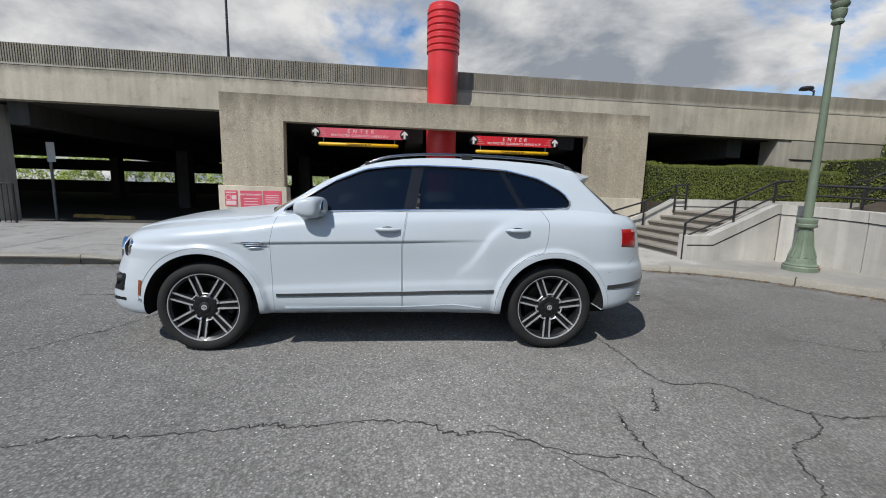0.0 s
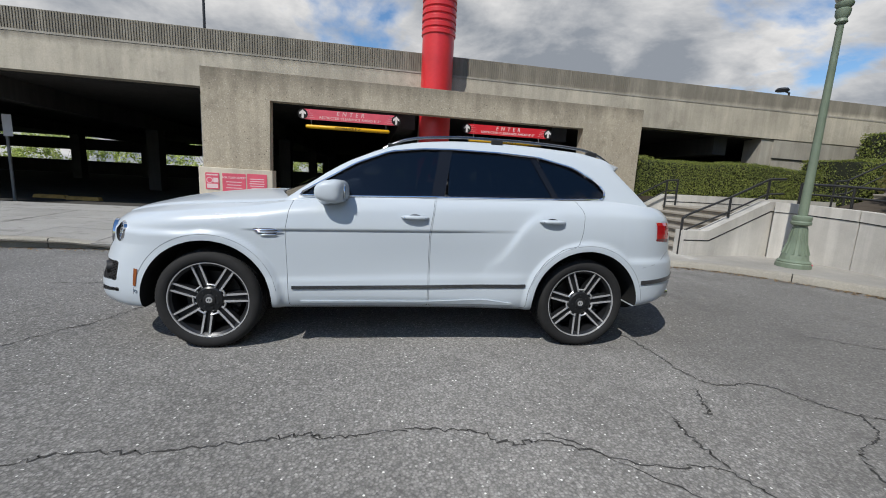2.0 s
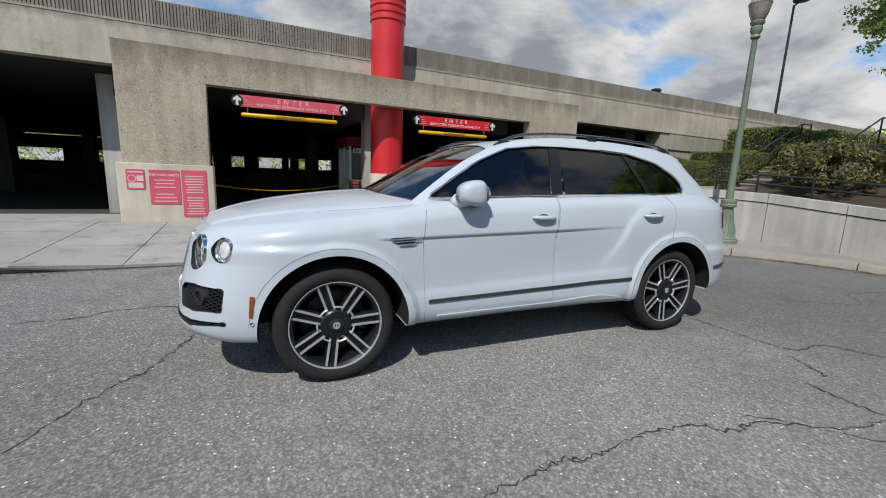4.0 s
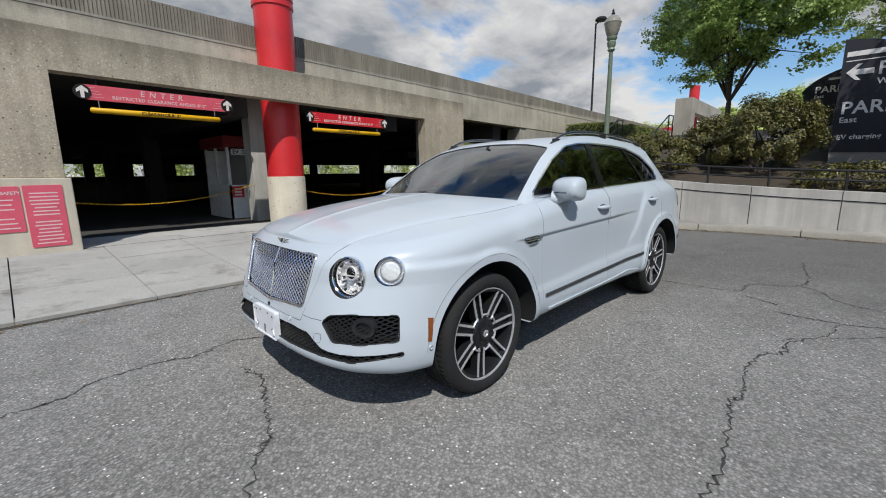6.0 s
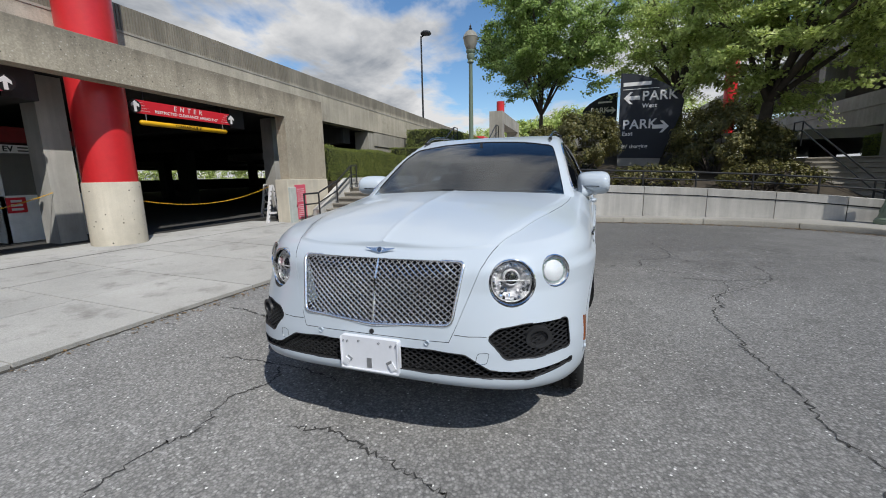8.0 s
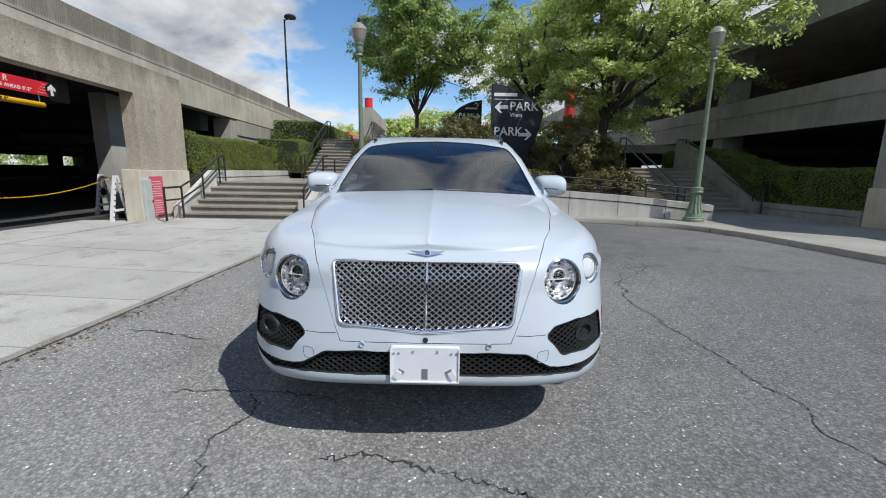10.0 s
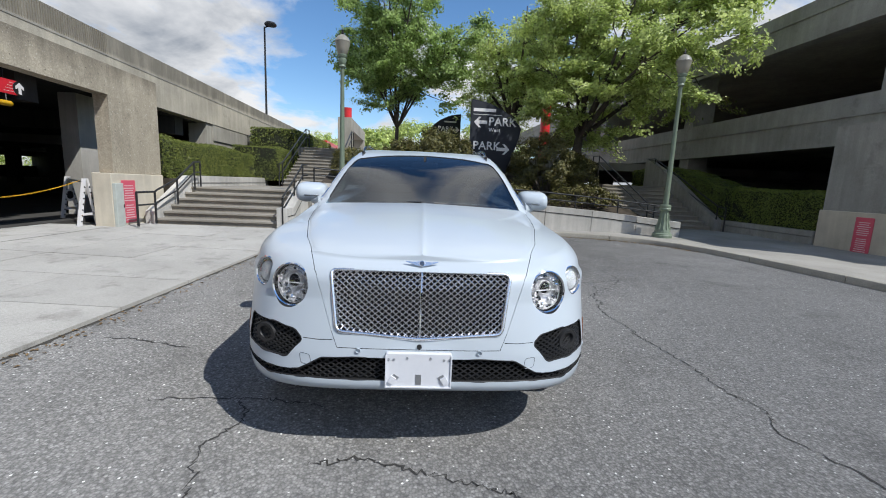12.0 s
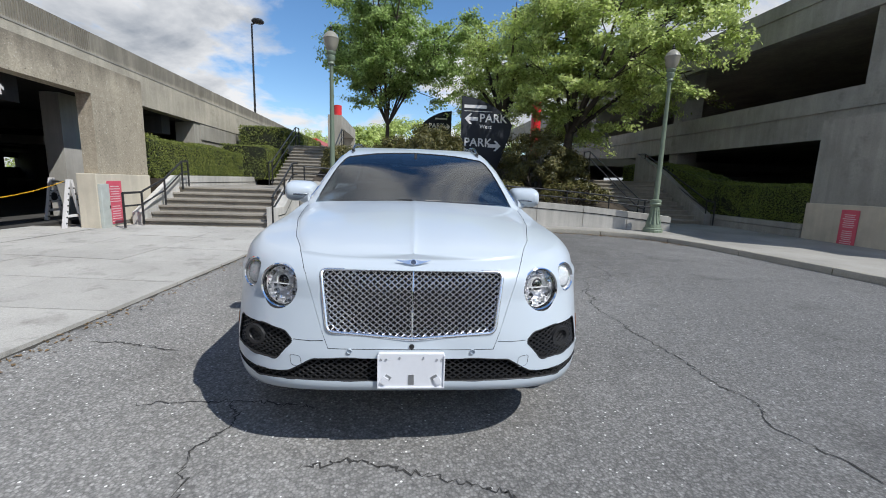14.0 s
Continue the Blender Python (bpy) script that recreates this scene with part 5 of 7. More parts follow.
# mirrors
for s in (-1, 1):
    bm = bmesh.new()
    rings = []
    for a in np.linspace(0, 1, 13):
        th = math.pi * a
        ring = []
        for b in range(24):
            ph = 2 * math.pi * b / 24
            e = lambda v, p: math.copysign(abs(v) ** p, v)
            y = -e(math.cos(th), 0.5) * 0.124
            x = e(math.sin(th), 0.55) * e(math.cos(ph), 0.65) * (0.135 if math.cos(ph) < 0 else 0.075)
            z = e(math.sin(th), 0.55) * e(math.sin(ph), 0.7) * (0.098 if math.sin(ph) > 0 else 0.085)
            ring.append(bm.verts.new((x + 0.25 * y, y, z * (1 - 0.4 * (y + 0.104)) * (1 + min(0, x + 0.02) * 2.2) + 0.02 * y)))
        rings.append(ring)
    for a, b in zip(rings, rings[1:]):
        for k in range(24):
            bm.faces.new((a[k], a[(k + 1) % 24], b[(k + 1) % 24], b[k]))
    bmesh.ops.remove_doubles(bm, verts=bm.verts, dist=1e-4)
    place = Matrix.Translation((-0.56, s * 0.985, 1.245)) @ Matrix.Diagonal((1, -s, 1, 1))
    bm.transform(place)
    mir = part("wing_mirror", bm, M_PAINT, car, "white wing mirror with a dark seam", smooth=180)
    pts = [place @ Vector(p) for p in ((-0.125, -0.095, -0.02), (-0.139, -0.03, -0.02), (-0.13, 0.03, -0.02), (-0.10, 0.08, -0.02), (-0.03, 0.108, -0.02), (0.06, 0.106, -0.02))]
    part("mirror_strip", tube([Vector(p) for p in spline([tuple(q) for q in pts], 20)], 0.006, 6), M_STRIP, mir, smooth=60)
    bm = rev([(0.0, 0.0), (0.086, 0.0), (0.088, 0.006), (0.0, 0.006)], (0, 0, 0), 24, "x")
    bm.transform(place @ Matrix.Translation((0.066, 0.0, 0.0)) @ Matrix.Diagonal((1, 1.0, 0.72, 1)))
    part("mirror_glass", bm, M_CHROME, mir, "mirror glass", smooth=30)
    arm = [(-0.66, s * 0.885, 1.185), (-0.64, s * 0.93, 1.178), (-0.60, s * 0.985, 1.20)]
    part("mirror_arm", tube(arm, [0.055, 0.04, 0.038], 10), M_PAINT, mir, smooth=50)

# ---- grille, intakes, plate and badges ----


def clip_line(poly, p, d):
    """Where the line p + t d lies in the polygon: pairs of t."""
    ts = []
    n = len(poly)
    for k in range(n):
        a, b = np.array(poly[k]), np.array(poly[(k + 1) % n])
        e = b - a
        den = d[0] * e[1] - d[1] * e[0]
        if abs(den) < 1e-9:
            continue
        w = a - p
        t = (w[0] * e[1] - w[1] * e[0]) / den
        u = (w[0] * d[1] - w[1] * d[0]) / den
        if 0 <= u < 1:
            ts.append(t)
    ts.sort()
    return [(ts[k], ts[k + 1]) for k in range(0, len(ts) - 1, 2)]


def lattice(outline, step, slope, depth, r, material, parent, name, label=""):
    """Crossed diagonal bars that follow the nose inside an outline of (y, z)."""
    bm = bmesh.new()
    ys = [p[0] for p in outline]
    zs = [p[1] for p in outline]
    for way in (1, -1):
        y = min(ys) - (max(zs) - min(zs)) / slope
        while y < max(ys) + (max(zs) - min(zs)) / slope:
            d = np.array([1.0, way * slope])
            for t0, t1 in clip_line(outline, np.array([y, min(zs)]), d):
                if t1 - t0 < 0.01:
                    continue
                pts = []
                for t in np.linspace(t0, t1, 5):
                    yy, zz = y + t, min(zs) + way * slope * t
                    pts.append((skin_x(yy, zz) + depth + (0.002 if way > 0 else 0), yy, zz))
                add_tube(bm, pts, r, 5)
            y += step
    return part(name, bm, material, parent, label, smooth=60)


def ring_on_nose(outline, r, depth, material, parent, name, label=""):
    pts = [(skin_x(y, z) + depth, y, z) for y, z in outline]
    return part(name, tube(pts, r, 7, True), material, parent, label, smooth=60)


grille = ring_on_nose(grow(GRILLE, -0.004), 0.0092, -0.001, M_GRILLE, car, "grille_frame", "bright chrome grille surround")
lattice(grow(GRILLE, -0.008), 0.033, 0.80, 0.014, 0.0039, M_GRILLE, grille, "grille_mesh", "chrome diamond mesh")
part("grille_bar", tube([(skin_x(0, z) + 0.008, 0, z) for z in (0.635, 0.75, 0.85, 0.94)], 0.005, 6), M_CHROME, grille, "chrome centre bar", smooth=60)
low_frame = ring_on_nose(LOWER, 0.004, 0.002, M_PLASTIC, car, "lower_grille")
lattice(grow(LOWER, -0.002), 0.040, 0.62, 0.02, 0.0042, M_BLACK, low_frame, "lower_mesh", "black diamond mesh")
for s in (-1, 1):
    oi = [(s * a, b) for a, b in INTAKE]
    fr = ring_on_nose(oi, 0.004, 0.002, M_PLASTIC, car, "side_intake")
    lattice(oi, 0.036, 0.62, 0.022, 0.004, M_BLACK, fr, "intake_mesh", "black diamond mesh")
    fog = rev([(0.0, -0.01), (0.034, -0.005), (0.038, 0.01), (0.056, 0.012), (0.06, -0.03)], (0, 0, 0), 28)
    q = Vector((skin_x(s * 0.775, 0.592) + 0.02, s * 0.775, 0.592))
    fog.transform(Matrix.Translation(q) @ Vector((-0.86, s * 0.5, 0)).to_track_quat("Z", "Y").to_matrix().to_4x4() @ Matrix.Diagonal((1.15, 0.9, 1, 1)))
    part("fog_lamp", fog, M_PLASTIC, fr, "round black fog lamp", smooth=40)
    part("parking_sensor", rev([(0.011, -0.01), (0.011, 0.002), (0.0, 0.003)], (skin_x(s * 0.29, 0.575), s * 0.29, 0.575), 16, "x"), M_PAINT, car, smooth=40)
    part("parking_sensor", rev([(0.011, -0.01), (0.011, 0.002), (0.0, 0.003)], (0, 0, 0), 16, "y"), M_PAINT, car, smooth=40).matrix_local = Matrix.Translation(flip(on_side(-1.99, 0.46), -s) if s > 0 else flip(on_side(-1.99, 0.46), -s))
part("front_camera", rev([(0.012, 0.01), (0.012, -0.006), (0.0, -0.008)], (skin_x(0, 0.598), 0, 0.598), 16, "x"), M_BLACK, car, smooth=40)
px = -2.473
plate = part("plate_holder", prism(rounded([(-0.157, 0.408), (0.157, 0.408), (0.157, 0.576), (-0.157, 0.576)], 0.012), px - 0.008, px + 0.02, "x"), M_PLATE, car, "blank white plate holder")
for s in (-1, 1):
    part("plate_edge", prism([(s * 0.151, 0.414), (s * 0.157, 0.414), (s * 0.157, 0.57), (s * 0.151, 0.57)], px - 0.014, px - 0.006, "x"), M_PLATE, plate)
    slot = prism([(-0.015, -0.008), (0.015, -0.008), (0.015, 0.008), (-0.015, 0.008)], -0.003, 0.0, "x")
    slot.transform(Matrix.Translation((px - 0.0082, s * 0.108, 0.463)) @ pose(0, 0, 0, s * 32, 0, 0))
    part("plate_slot", slot, M_GALV, plate)
    clip = prism([(-0.014, -0.018), (0.014, -0.018), (0.014, 0.018), (-0.014, 0.018)], -0.008, 0.0, "x")
    clip.transform(Matrix.Translation((px - 0.009, s * 0.125, 0.447)) @ pose(0, 0, 0, s * 32, 0, 0))
    part("plate_clip", clip, M_PLATE, plate)
    for y in (0.055, 0.118, 0.142):
        part("plate_hole", rev([(0.005, -0.0025), (0.005, 0.001)], (px - 0.0085, s * y, 0.556 - (0.0 if y < 0.1 else 0.008)), 10, "x"), M_PLASTIC, plate)
part("plate_notch", prism([(-0.013, 0.425), (0.013, 0.425), (0.013, 0.475), (-0.013, 0.475)], px - 0.0105, px - 0.008, "x"), M_GALV, plate)
part("plate_edge", prism([(-0.157, 0.408), (0.157, 0.408), (0.157, 0.414), (-0.157, 0.414)], px - 0.014, px - 0.006, "x"), M_PLATE, plate)


def winged_badge(parent, m, scale):
    bm = bmesh.new()
    wing = smooth_loop([(0.0, -0.012), (0.03, -0.009), (0.062, 0.002), (0.098, 0.016), (0.06, 0.013), (0.03, 0.014), (0.0, 0.018), (-0.03, 0.014), (-0.06, 0.013), (-0.098, 0.016), (-0.062, 0.002), (-0.03, -0.009)], 3)
    add_prism(bm, wing, 0.0, 0.006, "z")
    bm.transform(m @ Matrix.Scale(scale, 4))
    b = part("badge", bm, M_GRILLE, parent, "chrome winged emblem")
    bm = rev([(0.014, 0.004), (0.014, 0.010), (0.0, 0.011)], (0, 0.002, 0), 20)
    bm.transform(m @ Matrix.Scale(scale, 4))
    part("badge_centre", bm, M_STRIP, b, smooth=40)
    bm = rev([(0.018, 0.0), (0.018, 0.009), (0.0145, 0.0095), (0.0145, 0.0)], (0, 0.002, 0), 20)
    bm.transform(m @ Matrix.Scale(scale, 4))
    part("badge_ring", bm, M_GRILLE, b, smooth=40)


q, nrm, _, _ = BODY_SKIN[0].find_nearest(Vector((-2.345, 0, 1.01)))
q = q + nrm * 0.010
ax_z, ax_x = (nrm + Vector((-1.0, 0, 0))).normalized(), Vector((0, -1, 0))
ax_y = ax_z.cross(ax_x)
winged_badge(car, Matrix.Translation(q) @ Matrix((ax_x, ax_y, ax_z)).transposed().to_4x4(), 0.86)

# ---- lamps ----
for k, m in enumerate(lamp_poses):
    big = k < 2
    r = 0.108 if big else 0.076
    name = "headlamp" if big else "side_lamp"

    def turned(pn, prof, mat, par, label="", seg=40):
        bm = rev(prof, (0, 0, 0), seg)
        bm.transform(m)
        return part(pn, bm, mat, par, label, smooth=40)

    ring = turned(name, [(r - 0.005, -0.03), (r - 0.007, 0.003), (r - 0.002, 0.008), (r + 0.003, 0.005), (r + 0.004, -0.02)], M_CHROME, car, "round lamp in a bright chrome ring")
    if big:
        turned("reflector", [(0.101, -0.008), (0.094, -0.020), (0.090, -0.034), (0.074, -0.038), (0.066, -0.05), (0.0, -0.07)], M_REFLECT, ring)
        turned("bezel", [(0.0995, -0.003), (0.0975, 0.0), (0.0955, -0.004), (0.095, -0.02)], M_GLOSS, ring, "black inner bezel")
        lamp_rng = np.random.default_rng(8)
        for a in range(44):
            rad = 0.081 if a < 28 else lamp_rng.uniform(0.045, 0.07)
            t = 2 * math.pi * a / 28 if a < 28 else lamp_rng.uniform(math.pi, 2 * math.pi)
            cx, cy = rad * math.cos(t), rad * math.sin(t)
            w = lamp_rng.uniform(0.006, 0.012)
            bm = bmesh.new()
            add_box(bm, -w, w, -0.006, 0.006, -0.006, 0.006, 0, 0.002)
            bm.transform(m @ Matrix.Translation((cx, cy, -0.022)) @ pose(0, 0, 0, lamp_rng.uniform(-35, 35), lamp_rng.uniform(-35, 35), lamp_rng.choice((0, 90)) + lamp_rng.uniform(-12, 12)))
            part("crystal", bm, (M_REFLECT, M_REFLECT, M_CHROME, M_STRIP)[a % 4], ring)
        bm = rev([(0.040, -0.045), (0.039, -0.020), (0.035, -0.015), (0.031, -0.02)], (0, 0.02, 0), 28)
        bm.transform(m)
        part("inner_ring", bm, M_REFLECT, ring, smooth=40)
        bm = rev([(0.034, -0.045), (0.032, -0.024), (0.022, -0.013), (0.0, -0.008)], (0, 0.02, 0), 28)
        bm.transform(m)
        part("projector", bm, M_GLOSS, ring, "dark glossy projector lens", smooth=40)
        bm = box(-0.06, 0.06, 0.006, 0.011, -0.014, -0.006)
        bm.transform(m)
        part("lamp_bar", bm, M_REFLECT, ring)
        turned("lens", [(0.100, 0.003), (0.085, 0.010), (0.05, 0.016), (0.0, 0.018), (0.0, 0.015), (0.05, 0.013), (0.085, 0.007), (0.100, 0.0)], M_LENS, ring, "clear domed glass").visible_shadow = False
    else:
        turned("reflector", [(0.070, -0.012), (0.060, -0.014), (0.052, -0.010), (0.050, -0.004), (0.046, -0.002), (0.03, -0.001), (0.0, 0.0)], M_INSERT, ring, "white lamp insert")
        turned("inner_ring", [(0.061, -0.016), (0.059, -0.006), (0.054, -0.006), (0.052, -0.016)], M_CHROME, ring)
        turned("lens", [(0.069, 0.002), (0.05, 0.009), (0.0, 0.013), (0.0, 0.010), (0.05, 0.006), (0.069, -0.001)], M_LENS, ring, "clear domed glass").visible_shadow = False

# ---- wheels ----


def wheel_parts():
    """One wheel about its own centre, its outer face towards -y."""
    w = new("wheel")
    prof = [(0.287, -0.118), (0.300, -0.131), (0.325, -0.1415), (0.350, -0.139), (0.368, -0.128), (0.379, -0.112), (0.3835, -0.095)]
    for y in (-0.07, -0.025, 0.025, 0.07):
        prof += [(0.385, y - 0.012), (0.377, y - 0.006), (0.377, y + 0.006), (0.385, y + 0.012)]
    prof += [(0.3835, 0.095), (0.379, 0.112), (0.35, 0.139), (0.30, 0.131), (0.287, 0.118), (0.287, -0.118)]
    bm = bmesh.new()
    add_rev(bm, prof, (0, 0, 0), 96, "y")
    part("tyre", bm, M_TYRE, w, "black tyre with grooved tread", smooth=35)
    bm = bmesh.new()
    for k in range(72):
        for sgn in (-1, 1):
            b2 = bmesh.new()
            add_box(b2, -0.006, 0.006, sgn * 0.088 - 0.019, sgn * 0.088 + 0.019, 0.379, 0.3862)
            b2.transform(Matrix.Rotation(2 * math.pi * (k + 0.25 * sgn) / 72, 4, "Y"))
            me = to_mesh(b2)
            bm.from_mesh(me)
    tagged(part("tread", bm, M_TYRE, w), kind="stuff")
    part("rim", rev([(0.293, -0.124), (0.298, -0.118), (0.290, -0.108), (0.272, -0.100), (0.262, -0.05), (0.262, 0.1), (0.25, 0.1), (0.25, -0.05), (0.266, -0.104), (0.284, -0.116), (0.293, -0.124)], (0, 0, 0), 96, "y"), M_RIM_DARK, w, "graphite alloy rim", smooth=35)
    part("rim_lip", rev([(0.295, -0.121), (0.294, -0.127), (0.287, -0.126), (0.283, -0.112), (0.284, -0.106)], (0, 0, 0), 96, "y"), M_RIM, w, "polished alloy lip", smooth=35)
    part("rim_back", rev([(0.255, -0.02), (0.255, 0.09), (0.0, 0.09)], (0, 0, 0), 48, "y"), M_LINER, w)
    part("brake_disc", rev([(0.205, -0.01), (0.205, 0.012), (0.09, 0.012), (0.09, -0.01), (0.205, -0.01)], (0, 0, 0), 48, "y"), M_DISC, w, "grey brake disc", smooth=35)
    bm = bmesh.new()
    pts = [(0.19 * math.cos(a), -0.022, 0.19 * math.sin(a)) for a in np.linspace(-0.45, 0.45, 8)]
    add_tube(bm, pts, [0.03, 0.034, 0.036, 0.036, 0.036, 0.036, 0.034, 0.03], 8)
    part("brake_caliper", bm, M_BLACK, w, smooth=40)
    part("hub", rev([(0.104, -0.06), (0.100, -0.097), (0.088, -0.106), (0.0, -0.108)], (0, 0, 0), 28, "y"), M_RIM_DARK, w, "graphite hub", smooth=35)
    part("hub_cap", rev([(0.044, -0.10), (0.044, -0.114), (0.038, -0.117), (0.0, -0.118)], (0, 0, 0), 28, "y"), M_BLACK, w, "black centre cap", smooth=40)
    emblem = rev([(0.024, -0.1165), (0.024, -0.1195), (0.014, -0.1205), (0.012, -0.1175)], (0, 0, 0), 24, "y")
    add_box(emblem, -0.004, 0.004, -0.1205, -0.1165, -0.013, 0.013)
    part("cap_emblem", emblem, M_RIM, w, "silver emblem")
    for k in range(7):
        turn = Matrix.Rotation(2 * math.pi * k / 7 + math.pi / 2, 4, "Y")
        for sgn in (-1, 1):
            for mat, wid, y_out, nm in ((M_RIM_DARK, 0.0150, 0.0, "spoke"), (M_RIM, 0.0088, -0.004, "spoke_face")):
                bm = bmesh.new()
                rows = []
                for t in np.linspace(0, 1, 7):
                    rad = 0.098 + 0.182 * t
                    off = sgn * (0.0245 + 0.004 * t)
                    hw = wid * (1 - 0.1 * t)
                    yf = -0.095 - 0.016 * t**1.5 + y_out
                    yb = yf + (0.05 if mat is M_RIM_DARK else 0.006)
                    rows.append([bm.verts.new(p) for p in ((rad, yb, off - hw), (rad, yf, off - hw * 0.86), (rad, yf, off + hw * 0.86), (rad, yb, off + hw))])
                for a, b in zip(rows, rows[1:]):
                    for j in range(4):
                        bm.faces.new((a[j], a[(j + 1) % 4], b[(j + 1) % 4], b[j]))
                bm.faces.new(rows[0])
                bm.faces.new(rows[-1])
                bm.transform(turn)
                part(nm, bm, mat, w, "polished spoke face" if mat is M_RIM else "")
        # the dark floor between a pair, and the bright web that joins neighbouring pairs at the hub
        bm = bmesh.new()
        add_prism(bm, [(0.06, -0.02), (0.275, -0.022), (0.275, 0.022), (0.06, 0.02)], -0.088, -0.05)
        bm.transform(turn)
        part("spoke_floor", bm, M_RIM_DARK, w)
        arc = [(0.118 * math.cos(q), -0.1005, 0.118 * math.sin(q)) for q in np.linspace(0.2, 2 * math.pi / 7 - 0.2, 9)]
        bm = tube([Vector(p) for p in arc], 0.008, 6)
        bm.transform(turn)
        part("web", bm, M_RIM, w, "polished web", smooth=60)
        bm = rev([(0.008, -0.095), (0.008, -0.112), (0.0, -0.113)], (0.065, 0, 0), 10, "y")
        bm.transform(Matrix.Rotation(2 * math.pi * (k + 0.5) / 7 + math.pi / 2, 4, "Y"))
        part("wheel_bolt", bm, M_BLACK, w)
    return w


wheel = wheel_parts()
wheel.parent = car
wheel.matrix_basis = pose(-WHEEL_X, -0.835, WHEEL_Z, 0, 8, 0)
for x, s, ang in ((WHEEL_X, -1, 2.9), (-WHEEL_X, 1, 5), (WHEEL_X, 1, 20)):
    wheel_copy = copy_thing(wheel, pose(x, s * 0.835, WHEEL_Z, 0, 0, 180 if s > 0 else 0) @ pose(0, 0, 0, 0, ang, 0))

# ---- cabin things, wipers and exhaust ----
for y in (-0.38, 0.38):
    for x in (0.12, 1.05):
        bm = bmesh.new()
        add_box(bm, x + 0.12, x + 0.26, y - 0.25, y + 0.25, 0.95, 1.34, 0, 0.05)
        seat = part("seat_back", bm, M_CABIN, car, "dark leather seat")
        part("headrest", box(x + 0.17, x + 0.27, y - 0.13, y + 0.13, 1.37, 1.54, 0, 0.035), M_CABIN, seat)
part("dashboard", prism([(-0.95, 1.02), (-0.95, 1.15), (-0.60, 1.19), (-0.45, 1.15), (-0.42, 1.0)], -0.78, 0.78), M_CABIN, car)
bm = bmesh.new()
add_tube(bm, [(0.175 * math.cos(a), 0.175 * math.sin(a), 0) for a in np.linspace(0, 2 * math.pi, 33)[:-1]], 0.016, 8, True)
add_tube(bm, [(-0.16, 0, 0), (0, 0, -0.02), (0.16, 0, 0)], 0.02, 6)
add_tube(bm, [(0, 0, -0.02), (0, -0.16, 0)], 0.02, 6)
bm.transform(pose(-0.28, -0.38, 1.14, 0, 62, 0) @ pose(0, 0, 0, 0, 0, 90))
part("steering_wheel", bm, M_BLACK, car, smooth=50)
mirror_in = part("inside_mirror", box(-0.36, -0.33, -0.12, 0.12, 1.50, 1.56, 0, 0.012), M_BLACK, car)
part("mirror_stem", tube([(-0.35, 0, 1.55), (-0.30, 0, 1.62)], 0.012, 6), M_BLACK, mirror_in)
for y0, y1 in ((-0.70, -0.08), (0.02, 0.66)):
    pts = []
    for t in np.linspace(0, 1, 8):
        y = y0 + (y1 - y0) * t
        x = -1.085 + 0.36 * y * y + 0.03 * math.sin(math.pi * t)
        pts.append((x, y, skin_top(x, y) + 0.004))
    part("wiper", tube(pts, 0.008, 6), M_PLASTIC, car, "black wiper", smooth=50)
for s in (-1, 1):
    part("exhaust_tip", rev([(0.05, -0.05), (0.052, 0.05), (0.044, 0.052), (0.042, -0.03), (0.0, -0.03)], (2.44, s * 0.66, 0.42), 24, "x"), M_CHROME, car, "chrome exhaust tip", smooth=40)

